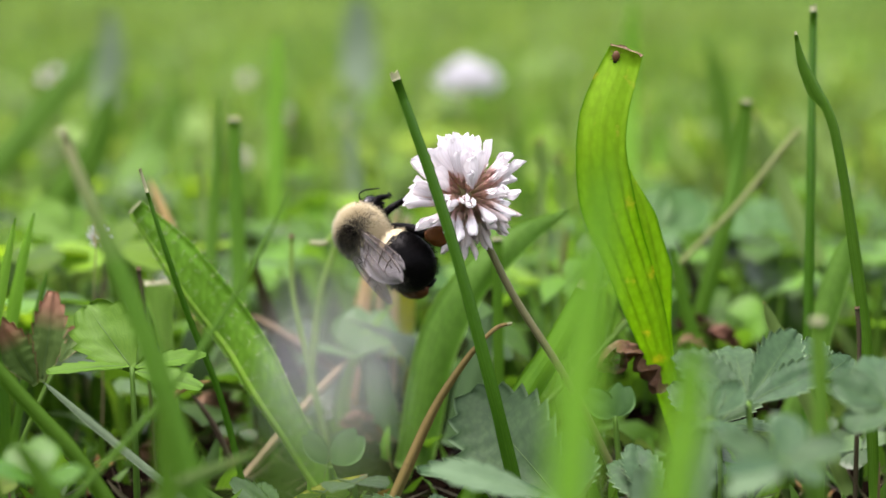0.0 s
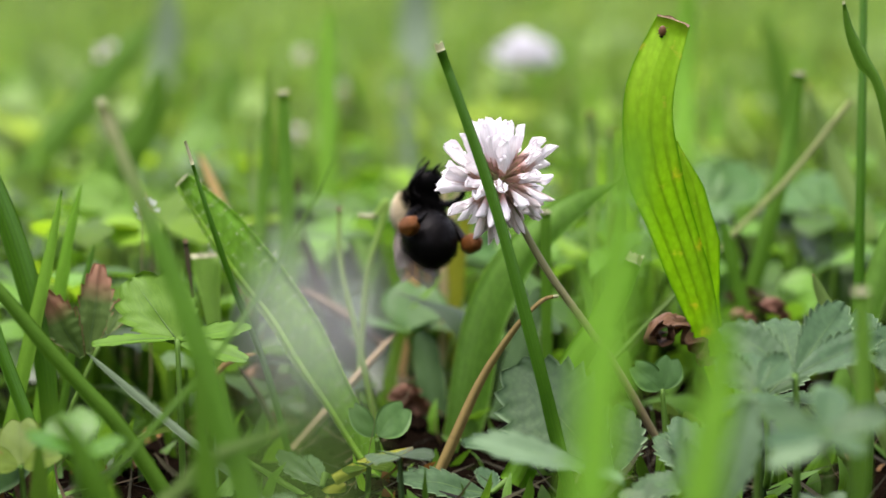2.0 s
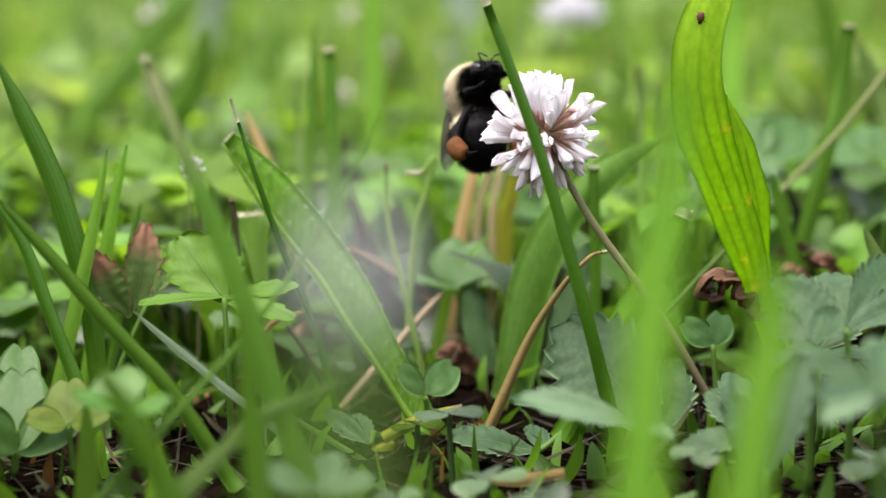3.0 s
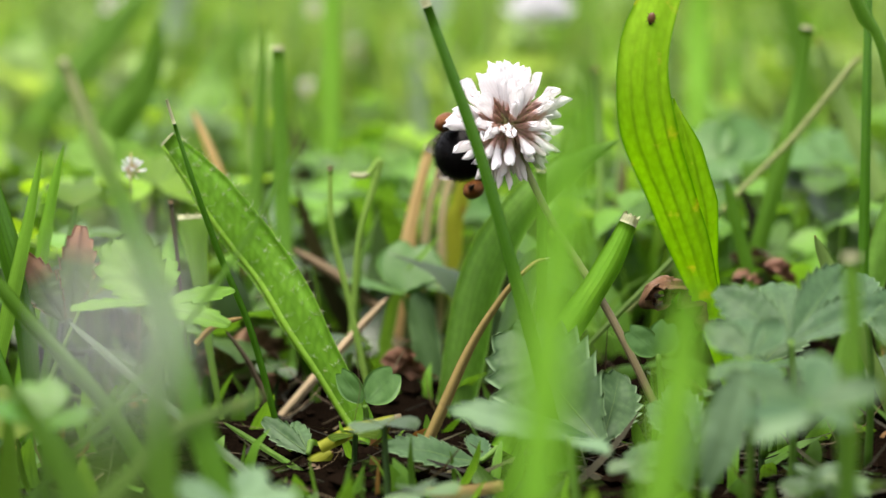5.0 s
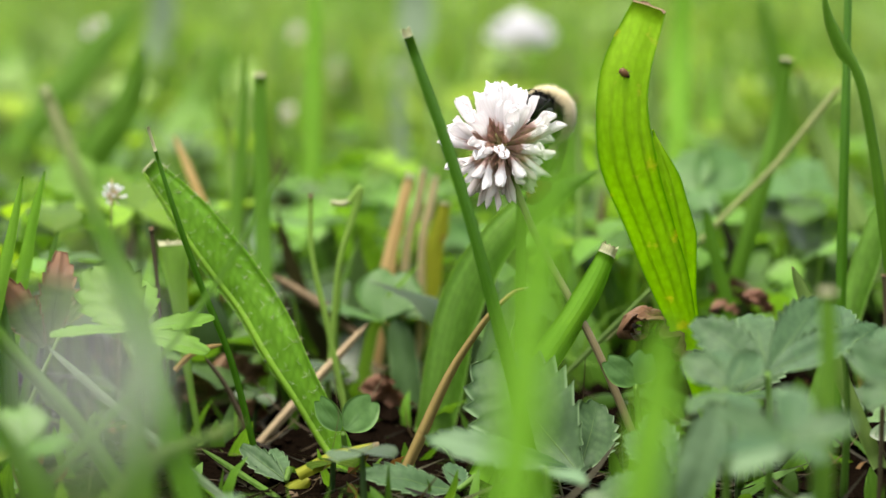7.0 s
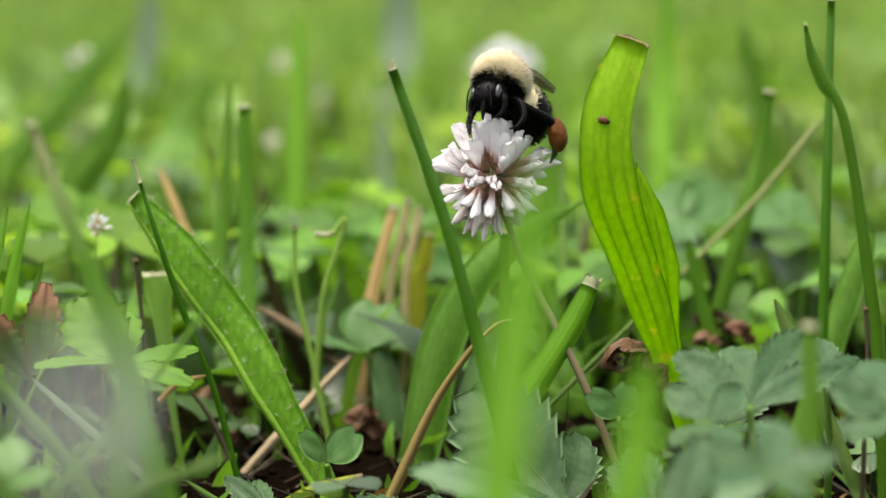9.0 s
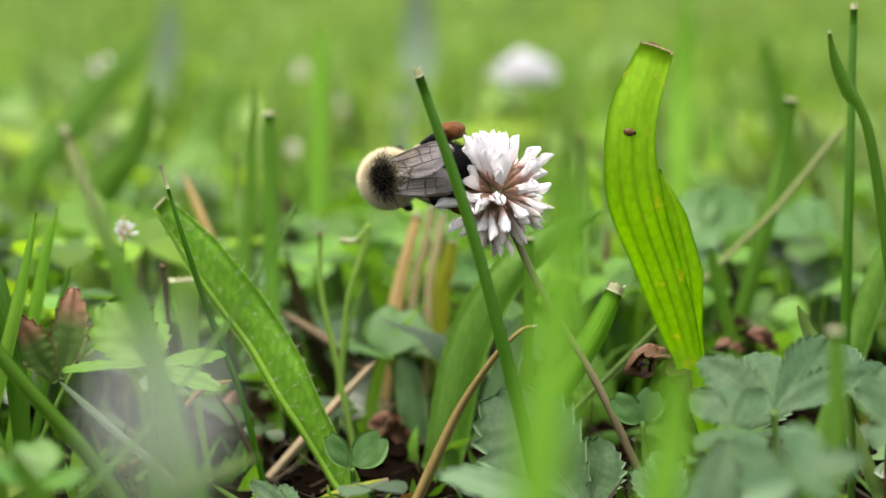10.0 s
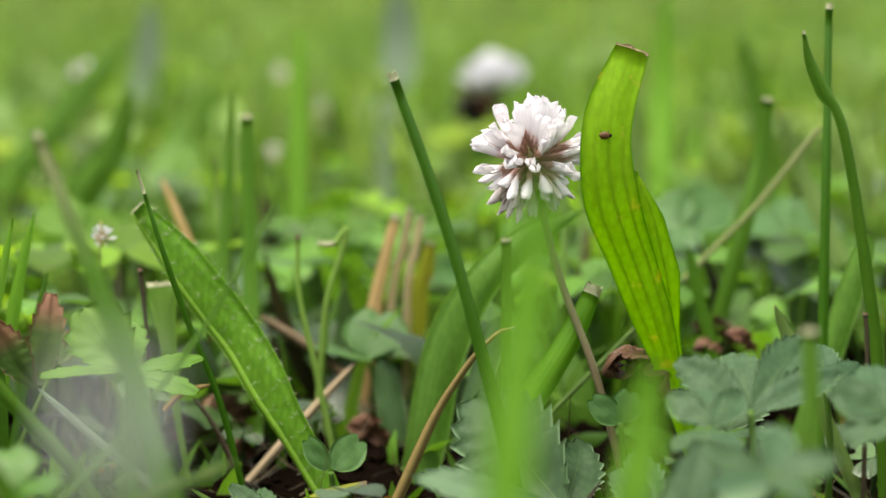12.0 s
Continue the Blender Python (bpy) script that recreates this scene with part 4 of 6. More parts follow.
def leaf_plant(name, label, category, mat, stem, leaflets, teeth=0, kind="toothed"):
    """A leaf: an empty at the petiole's foot, the petiole, and its leaflets."""
    foot = Vector((stem[-1][0], stem[-1][1] + 0.002, 0.0))
    thing = tagged(new(name), label, category, "leaves of the lawn")
    thing.location = foot
    way = [foot] + [Vector(q) for q in stem[::-1]] if stem[-1][2] > 0.002 else [foot, Vector(stem[0])]
    curve = spline([q - foot for q in way], 12)
    v, f, t = tube(curve, [0.00055, 0.00045, 0.0004], 6)
    part("petiole", mesh_of("petiole", v, f, M_PETIOLE, t), thing)
    for i, (a, b, w, nrm) in enumerate(leaflets):
        part("leaflet", leaflet_mesh(a, b, w, nrm, teeth, kind, foot, mat, 3 * i + len(label)), thing)
    return thing


leaf_plant('cinquefoil', 'serrated grey-green cinquefoil leaves beside the clover', 'leaf', M_CINQ,
    [(0.0162, -0.0222, 0.0032), (0.0171, -0.0227, -0.0016)],
    [
        ((0.0171, -0.0267, 0.0014), (0.0036, -0.0127, 0.0149), 0.01494, (-0.1, -0.9, 0.35)),
        ((0.0174, -0.0242, 0.0008), (0.0202, -0.0146, 0.0090), 0.00809, (0.3, -0.8, 0.5)),
        ((0.0158, -0.0291, 0.0029), (-0.0029, -0.0435, 0.0097), 0.00694, (-0.1, -0.5, 0.85)),
    ], teeth=9)
leaf_plant('cinquefoil', 'small serrated cinquefoil leaf near the soil', 'leaf', M_CINQ,
    [(0.0003, -0.0261, -0.0016), (0.0027, -0.0265, -0.0055)],
    [
        ((-0.0001, -0.0261, -0.0016), (-0.0128, -0.0304, 0.0017), 0.00631, (-0.1, -0.5, 0.85)),
        ((0.0003, -0.0261, -0.0016), (-0.0008, -0.0173, 0.0005), 0.00361, (0.2, -0.6, 0.7)),
    ], teeth=8)
leaf_plant('cinquefoil', 'serrated cinquefoil leaf low in the turf', 'leaf', M_CINQ,
    [(0.0290, -0.0435, 0.0049), (0.0297, -0.0441, 0.0004)],
    [
        ((0.0290, -0.0435, 0.0049), (0.0192, -0.0485, 0.0029), 0.00532, (-0.2, -0.5, 0.8)),
        ((0.0290, -0.0435, 0.0049), (0.0266, -0.0342, 0.0110), 0.00581, (0.1, -0.7, 0.6)),
        ((0.0293, -0.0435, 0.0046), (0.0234, -0.0347, 0.0087), 0.00465, (-0.3, -0.6, 0.6)),
    ], teeth=8)
leaf_plant('cinquefoil', 'cluster of grey-green cinquefoil leaves with reddish edges', 'leaf', M_CINQ,
    [(0.0410, -0.0495, 0.0198), (0.0414, -0.0505, 0.0111)],
    [
        ((0.0410, -0.0495, 0.0198), (0.0316, -0.0448, 0.0257), 0.00636, (-0.3, -0.6, 0.7)),
        ((0.0410, -0.0495, 0.0200), (0.0402, -0.0360, 0.0255), 0.00702, (0, -0.7, 0.7)),
        ((0.0413, -0.0495, 0.0200), (0.0494, -0.0355, 0.0275), 0.00644, (0.3, -0.6, 0.7)),
        ((0.0413, -0.0495, 0.0197), (0.0529, -0.0443, 0.0243), 0.00549, (0.3, -0.5, 0.8)),
        ((0.0408, -0.0496, 0.0195), (0.0316, -0.0625, 0.0210), 0.00507, (-0.2, -0.5, 0.8)),
    ], teeth=9)
leaf_plant('cinquefoil', 'cinquefoil leaves spread low over the low turf', 'leaf', M_CINQ,
    [(0.0370, -0.1133, 0.0242), (0.0373, -0.1140, 0.0183)],
    [
        ((0.0370, -0.1133, 0.0242), (0.0293, -0.1132, 0.0271), 0.00391, (-0.2, -0.6, 0.75)),
        ((0.0370, -0.1133, 0.0240), (0.0297, -0.1221, 0.0245), 0.00378, (-0.1, -0.5, 0.8)),
        ((0.0372, -0.1133, 0.0242), (0.0389, -0.1043, 0.0278), 0.00434, (0, -0.7, 0.7)),
        ((0.0373, -0.1133, 0.0240), (0.0441, -0.1129, 0.0260), 0.00391, (0.3, -0.5, 0.75)),
        ((0.0372, -0.1134, 0.0238), (0.0394, -0.1219, 0.0236), 0.00420, (0.2, -0.5, 0.8)),
    ], teeth=9)
leaf_plant('cinquefoil', 'cinquefoil leaves at the edge of the turf', 'leaf', M_CINQ,
    [(0.0558, -0.0701, 0.0230), (0.0562, -0.0708, 0.0169)],
    [
        ((0.0558, -0.0701, 0.0230), (0.0489, -0.0700, 0.0257), 0.00619, (-0.2, -0.6, 0.75)),
        ((0.0558, -0.0701, 0.0229), (0.0504, -0.0748, 0.0204), 0.00547, (-0.1, -0.5, 0.8)),
        ((0.0558, -0.0701, 0.0232), (0.0549, -0.0610, 0.0278), 0.00558, (-0.1, -0.7, 0.7)),
    ], teeth=9)
leaf_plant('cinquefoil', 'fresh green cinquefoil leaves beside a grass blade', 'leaf', M_LEAF_BRIGHT,
    [(-0.0446, -0.0264, 0.0208), (-0.0442, -0.0273, 0.0125)],
    [
        ((-0.0449, -0.0263, 0.0211), (-0.0561, -0.0310, 0.0210), 0.00331, (-0.1, -0.4, 0.9)),
        ((-0.0446, -0.0263, 0.0206), (-0.0520, -0.0200, 0.0290), 0.0098, (0.1, -0.9, 0.3)),
        ((-0.0446, -0.0263, 0.0210), (-0.0463, -0.0129, 0.0264), 0.00565, (0.2, -0.9, 0.3)),
        ((-0.0442, -0.0263, 0.0208), (-0.0345, -0.0216, 0.0221), 0.00351, (0.1, -0.5, 0.8)),
        ((-0.0442, -0.0264, 0.0204), (-0.0342, -0.0305, 0.0188), 0.00394, (0.1, -0.6, 0.7)),
    ], teeth=5)
leaf_plant('withered_leaf', 'withered leaf, half green and half brown', 'leaf', M_WITHER,
    [(-0.0581, -0.0099, 0.0183), (-0.0634, -0.0115, 0.0059)],
    [
        ((-0.0601, -0.01, 0.016), (-0.0587, -0.007, 0.0293), 0.0056, (0.5, -0.8, 0.3)),
        ((-0.0611, -0.01, 0.0155), (-0.0668, -0.0094, 0.0253), 0.0062, (-0.5, -0.8, 0.4)),
        ((-0.0574, -0.0090, 0.0190), (-0.0551, -0.0049, 0.0239), 0.00301, (0.4, -0.8, 0.4)),
    ], teeth=8)
leaf_plant('white_clover_leaf', 'green three-part clover leaf in the turf', 'clover', M_CLOVER,
    [(-0.0145, 0.0437, 0.0118), (-0.0120, 0.0422, -0.0022)],
    [
        ((-0.0142, 0.0437, 0.0116), (-0.0128, 0.0500, 0.0192), 0.0115, (0.05, -0.75, 0.6)),
        ((-0.0146, 0.0437, 0.0115), (-0.0236, 0.0390, 0.0142), 0.0072, (-0.25, -0.25, 0.9)),
        ((-0.0138, 0.0437, 0.0115), (-0.0064, 0.0390, 0.0150), 0.0072, (0.30, -0.25, 0.9)),
    ], teeth=0, kind='clover')
leaf_plant('white_clover_leaf', 'small round clover leaflets near the soil', 'clover', M_CLOVER,
    [(-0.0167, -0.0146, 0.0040), (-0.0164, -0.0150, 0.0005)],
    [
        ((-0.0165, -0.0145, 0.0045), (-0.0125, -0.0097, 0.0082), 0.00529, (0.2, -0.9, 0.3)),
        ((-0.0171, -0.0146, 0.0044), (-0.0206, -0.0125, 0.0087), 0.00363, (-0.4, -0.8, 0.3)),
    ], teeth=0, kind='clover')
leaf_plant('white_clover_leaf', 'small green clover leaflets beside the stem', 'clover', M_CLOVER,
    [(0.0254, -0.0165, 0.0119), (0.0264, -0.0187, -0.0019)],
    [
        ((0.0254, -0.0165, 0.0119), (0.021, -0.0165, 0.0156), 0.0042, (-0.3, -0.7, 0.6)),
        ((0.0254, -0.0165, 0.0119), (0.0269, -0.015, 0.0165), 0.0048, (0.2, -0.8, 0.5)),
    ], teeth=0, kind='clover')
leaf_plant('white_clover_leaf', 'grey-green clover leaf behind the plantain', 'clover', M_CLOVER,
    [(0.0416, 0.0928, 0.0292), (0.0432, 0.0914, 0.0167)],
    [
        ((0.0416, 0.0928, 0.0290), (0.0373, 0.1018, 0.0341), 0.01061, (-0.2, -0.8, 0.5)),
        ((0.0419, 0.0928, 0.0290), (0.0501, 0.1022, 0.0342), 0.01061, (0.2, -0.7, 0.6)),
        ((0.0417, 0.0928, 0.0288), (0.0418, 0.0881, 0.0255), 0.00733, (0, -0.6, 0.8)),
    ], teeth=0, kind='clover')
leaf_plant('white_clover_leaf', 'green clover leaf at the edge of the turf', 'clover', M_CLOVER,
    [(-0.0703, -0.0480, 0.0063), (-0.0711, -0.0489, -0.0005)],
    [
        ((-0.0705, -0.0484, 0.0033), (-0.0713, -0.0385, 0.0132), 0.00852, (0.1, -0.85, 0.4)),
        ((-0.0703, -0.0484, 0.0031), (-0.0627, -0.0387, 0.0092), 0.00697, (0.2, -0.9, 0.3)),
        ((-0.0708, -0.0484, 0.0031), (-0.0772, -0.0479, 0.0095), 0.00688, (-0.2, -0.8, 0.4)),
    ], teeth=0, kind='clover')
leaf_plant('white_clover_leaf', 'bright green clover leaf in the low turf', 'clover', M_GRASS_DARK,
    [(-0.0481, -0.0910, 0.0178), (-0.0480, -0.0917, 0.0120)],
    [
        ((-0.0481, -0.0910, 0.0177), (-0.0496, -0.0863, 0.0215), 0.00720, (0, -0.8, 0.5)),
        ((-0.0478, -0.0910, 0.0175), (-0.0421, -0.0950, 0.0188), 0.00516, (0.2, -0.5, 0.8)),
        ((-0.0483, -0.0910, 0.0175), (-0.0530, -0.0952, 0.0200), 0.00516, (-0.2, -0.5, 0.8)),
    ], teeth=0, kind='clover')
leaf_plant('white_clover_leaf', 'yellow-green clover leaf behind the grass', 'clover', M_LEAF_BRIGHT,
    [(-0.0728, 0.0969, 0.0203), (-0.0722, 0.0958, 0.0107)],
    [
        ((-0.0729, 0.0977, 0.0275), (-0.0809, 0.1065, 0.0322), 0.00972, (-0.2, -0.7, 0.6)),
        ((-0.0727, 0.0977, 0.0275), (-0.0673, 0.1067, 0.0301), 0.00864, (0.2, -0.7, 0.6)),
        ((-0.0727, 0.0977, 0.0273), (-0.0721, 0.0930, 0.0240), 0.00639, (0, -0.5, 0.8)),
    ], teeth=0, kind='clover')
leaf_plant('white_clover_leaf', 'green clover leaf behind the sprigs', 'clover', M_CLOVER,
    [(-0.0317, 0.1319, 0.0164), (-0.0316, 0.1307, 0.0061)],
    [
        ((-0.0334, 0.1320, 0.0173), (-0.0406, 0.1405, 0.0188), 0.00810, (-0.2, -0.5, 0.8)),
        ((-0.0317, 0.1320, 0.0173), (-0.0254, 0.1409, 0.0189), 0.00810, (0.2, -0.5, 0.8)),
        ((-0.0326, 0.1320, 0.0173), (-0.0331, 0.1494, 0.0202), 0.00933, (0, -0.6, 0.7)),
    ], teeth=0, kind='clover')
leaf_plant('white_clover_leaf', 'dark green clover leaf behind the straw', 'clover', M_CLOVER,
    [(-0.0048, 0.1152, 0.0131), (-0.0047, 0.1142, 0.0043)],
    [
        ((-0.0048, 0.1155, 0.0153), (-0.0130, 0.1241, 0.0175), 0.00895, (-0.2, -0.5, 0.8)),
        ((-0.0046, 0.1155, 0.0153), (0.0017, 0.1246, 0.0181), 0.00895, (0.2, -0.5, 0.8)),
        ((-0.0047, 0.1155, 0.0153), (-0.0042, 0.1330, 0.0188), 0.00902, (0, -0.6, 0.7)),
    ], teeth=0, kind='clover')
leaf_plant('white_clover_leaf', 'green clover leaf in the far turf', 'clover', M_CLOVER,
    [(0.0649, 0.1186, 0.0233), (0.0651, 0.1169, 0.0090)],
    [
        ((0.0649, 0.1189, 0.0264), (0.0568, 0.1273, 0.0268), 0.01007, (-0.2, -0.5, 0.8)),
        ((0.0651, 0.1189, 0.0264), (0.0749, 0.1278, 0.0269), 0.01007, (0.2, -0.5, 0.8)),
        ((0.0650, 0.1189, 0.0264), (0.0679, 0.1366, 0.0306), 0.01015, (0, -0.6, 0.7)),
    ], teeth=0, kind='clover')
leaf_plant('cinquefoil', 'low grey-green cinquefoil leaves under the others', 'leaf', M_CINQ,
    [(0.0345, -0.0625, 0.0200), (0.0349, -0.0632, 0.0137)],
    [
        ((0.0345, -0.0625, 0.0200), (0.0298, -0.0580, 0.0234), 0.00427, (-0.3, -0.6, 0.7)),
        ((0.0345, -0.0625, 0.0201), (0.0347, -0.0536, 0.0235), 0.00444, (0, -0.7, 0.7)),
        ((0.0348, -0.0625, 0.0201), (0.0395, -0.0535, 0.0228), 0.00416, (0.3, -0.6, 0.7)),
        ((0.0346, -0.0626, 0.0197), (0.0297, -0.0714, 0.0188), 0.00384, (-0.2, -0.5, 0.8)),
        ((0.0348, -0.0626, 0.0197), (0.0373, -0.0712, 0.0185), 0.00384, (0.2, -0.5, 0.8)),
    ], teeth=8)
leaf_plant('cinquefoil', 'jagged cinquefoil leaves with browned edges', 'leaf', M_CINQ,
    [(0.0525, -0.0362, 0.0207), (0.0530, -0.0372, 0.0123)],
    [
        ((0.0525, -0.0362, 0.0207), (0.0484, -0.0318, 0.0230), 0.00446, (-0.3, -0.6, 0.7)),
        ((0.0525, -0.0362, 0.0208), (0.0527, -0.0271, 0.0254), 0.00465, (0, -0.7, 0.7)),
        ((0.0528, -0.0362, 0.0207), (0.0577, -0.0315, 0.0230), 0.00446, (0.3, -0.6, 0.7)),
        ((0.0527, -0.0362, 0.0204), (0.0552, -0.0449, 0.0191), 0.00393, (0.2, -0.5, 0.8)),
    ], teeth=8)
leaf_plant('white_clover_leaf', 'olive clover leaf with brown spots near the soil', 'clover', M_OLIVE,
    [(-0.0633, -0.0476, 0.0068), (-0.0631, -0.0484, 0.0009)],
    [
        ((-0.0633, -0.0476, 0.0070), (-0.0642, -0.0426, 0.0124), 0.00646, (0, -0.85, 0.45)),
        ((-0.0636, -0.0476, 0.0068), (-0.0688, -0.0493, 0.0085), 0.00458, (-0.2, -0.6, 0.7)),
        ((-0.0630, -0.0476, 0.0068), (-0.0574, -0.0487, 0.0089), 0.00427, (0.2, -0.6, 0.7)),
    ], teeth=0, kind='clover')
leaf_plant('broad_leaf', 'pale mint-green leaf in the low turf', 'leaf', M_MINT,
    [(-0.0241, -0.1053, 0.0110), (-0.0238, -0.1059, 0.0065)],
    [
        ((-0.0241, -0.1053, 0.0112), (-0.0305, -0.1094, 0.0143), 0.00438, (-0.2, -0.6, 0.75)),
        ((-0.0240, -0.1052, 0.0113), (-0.0226, -0.0963, 0.0135), 0.00384, (0.1, -0.7, 0.7)),
        ((-0.0239, -0.1052, 0.0112), (-0.0172, -0.1090, 0.0130), 0.00401, (0.2, -0.5, 0.8)),
    ], teeth=6)
leaf_plant('broad_leaf', 'pale mint-green leaf drooping over the low turf', 'leaf', M_MINT,
    [(0.0125, -0.0700, 0.0112), (0.0132, -0.0712, 0.0027)],
    [
        ((0.0123, -0.0700, 0.0114), (-0.0017, -0.0743, 0.0158), 0.00533, (-0.1, -0.6, 0.8)),
        ((0.0126, -0.0700, 0.0112), (0.0167, -0.0784, 0.0113), 0.00339, (0.2, -0.5, 0.8)),
    ], teeth=6)
leaf_plant('broad_leaf', 'pale mint-green leaf over the cinquefoil', 'leaf', M_MINT,
    [(0.0406, -0.1007, 0.0228), (0.0415, -0.1018, 0.0144)],
    [
        ((0.0404, -0.1007, 0.0230), (0.0319, -0.1059, 0.0188), 0.00501, (-0.2, -0.6, 0.75)),
        ((0.0406, -0.1006, 0.0231), (0.0383, -0.0960, 0.0262), 0.00381, (-0.1, -0.7, 0.6)),
    ], teeth=6)
leaf_plant('cinquefoil', 'small grey leaflets beside a yellow scrap', 'leaf', M_CINQ,
    [(-0.0244, -0.0218, -0.0016), (-0.0240, -0.0223, -0.0052)],
    [
        ((-0.0245, -0.0218, -0.0014), (-0.0313, -0.0172, 0.0026), 0.00339, (-0.2, -0.7, 0.6)),
        ((-0.0243, -0.0218, -0.0014), (-0.0272, -0.0129, 0.0014), 0.00292, (0.1, -0.8, 0.5)),
    ], teeth=6)
leaf_plant('white_clover_leaf', 'round clover leaf at the edge of the turf', 'clover', M_CLOVER,
    [(-0.0748, -0.0311, 0.0060), (-0.0747, -0.0319, -0.0003)],
    [
        ((-0.0746, -0.0310, 0.0061), (-0.0749, -0.0215, 0.0136), 0.00650, (0.2, -0.85, 0.4)),
        ((-0.0749, -0.0311, 0.0060), (-0.0803, -0.0305, 0.0118), 0.00562, (-0.2, -0.8, 0.4)),
    ], teeth=0, kind='clover')
leaf_plant('cinquefoil', 'small serrated cinquefoil leaves close above the soil', 'leaf', M_CINQ,
    [(0.0391, -0.0300, 0.0134), (0.0395, -0.0312, 0.0042)],
    [
        ((0.0391, -0.0299, 0.0135), (0.0326, -0.0253, 0.0181), 0.00483, (-0.3, -0.7, 0.6)),
        ((0.0391, -0.0299, 0.0137), (0.0395, -0.0204, 0.0201), 0.00502, (0, -0.8, 0.5)),
        ((0.0394, -0.0299, 0.0135), (0.0465, -0.0246, 0.0188), 0.00483, (0.3, -0.7, 0.6)),
        ((0.0396, -0.0300, 0.0132), (0.0459, -0.0382, 0.0141), 0.00428, (0.2, -0.5, 0.8)),
    ], teeth=8)

leaf_plant('broad_leaf', 'pale mint-green leaves before the foot of the plantain', 'leaf', M_MINT,
    [(0.0282, -0.0800, 0.0070), (0.0282, -0.0810, -0.0010)],
    [
        ((0.0282, -0.0800, 0.0070), (0.0323, -0.0800, 0.0215), 0.0055, (-0.1, -0.8, 0.5)),
        ((0.0268, -0.0750, 0.0061), (0.0243, -0.0750, 0.0157), 0.0045, (0.1, -0.8, 0.5)),
    ], teeth=6)


# ---- curled dead leaf ----
def dead_leaf(at, label, turn, size, skin=M_DEAD):
    """A brown leaf rolled at one end, crumpled at the other."""
    grid, uv = [], []
    n, k = 40, 9
    for i in range(n + 1):
        s = i / n
        if s < 0.62:
            a = 2 * math.pi * 1.5 * (1 - s / 0.62)
            r = 0.0012 + 0.0016 * (s / 0.62)
            x, z = -r * math.sin(a) - 0.0005, r * math.cos(a) + 0.0015
        else:
            u = (s - 0.62) / 0.38
            x, z = 0.0095 * u, 0.0043 - 0.0035 * u - 0.003 * u * u
        row, urow = [], []
        for j in range(k):
            q = 2 * j / (k - 1) - 1
            half = 0.0034 * (1 - 0.55 * max(0, s - 0.7) / 0.3)
            bump = (0.45 if s < 0.6 else 1.0) * 0.0016 * noise.noise((s * 12, q * 4, 1.0)) + 0.0007 * noise.noise((s * 31, q * 11, 3.0)) + 0.0012 * abs(q) ** 2
            row.append((x + 0.0016 * q + bump, q * half, z - 0.0012 * q * q + bump * 1.5))
            urow.append((q / 2 + 0.5, s))
        grid.append(row)
        uv.append(urow)
    v, f, t = shell(grid, 0.00025, uv)
    ob = tagged(new("dead_leaf", mesh_of("dead_leaf", v, f, skin, t)), label, "leaf", "dead leaves")
    ob.matrix_world = Matrix.Translation(at) @ pose(0, 0, 0, *turn) @ Matrix.Scale(size, 4)
    return ob


dead_leaf((0.0254, -0.0109, 0.0184), 'curled brown dead leaf caught in the turf', (14, 20, 18), 0.84, M_DEAD_RED)
dead_leaf((0.0467, 0.0569, 0.0134), 'small dark dead leaf under the grass', (30, -20, 140), 0.55)
dead_leaf((-0.0418, 0.0252, 0.0021), 'crumpled reddish-brown dead leaf on the soil', (15, 30, 200), 0.90, M_DEAD_RED)
dead_leaf((-0.0175, 0.0558, -0.0012), 'dark dead leaf wedged under the clover leaf', (40, -15, 80), 0.80)
dead_leaf((-0.0659, -0.0395, 0.0038), 'pinkish-brown dead leaf scrap on the soil', (10, 20, -60), 0.70, M_DEAD_RED)
for at, label, turn, size in (((-0.0400, 0.0290, 0.0050), 'red-brown curled leaf scrap among the stalks', (60, 10, 20), 0.7), ((-0.0141, 0.0300, 0.0030), 'rusty dead leaf scrap under the clover leaf', (80, 30, -30), 0.6),
                              ((-0.0350, 0.0200, 0.0000), 'dark red leaf scrap on the soil', (20, 60, 70), 0.6), ((0.0410, 0.0400, 0.0140), 'rusty dead leaf caught behind the plantain', (20, 0, 15), 0.35),
                              ((0.0470, 0.0430, 0.0160), 'brown leaf scrap standing in the turf', (60, 40, 0), 0.4), ((-0.0240, 0.0700, 0.0060), 'reddish dead leaf between the clover leaves', (50, 20, 120), 0.7)):
    dead_leaf(at, label, turn, size, M_DEAD_RED)
dead_leaf((-0.0240, -0.0266, -0.0052), 'grey-brown dead leaf scrap on the soil', (-10, 15, 110), 0.60)


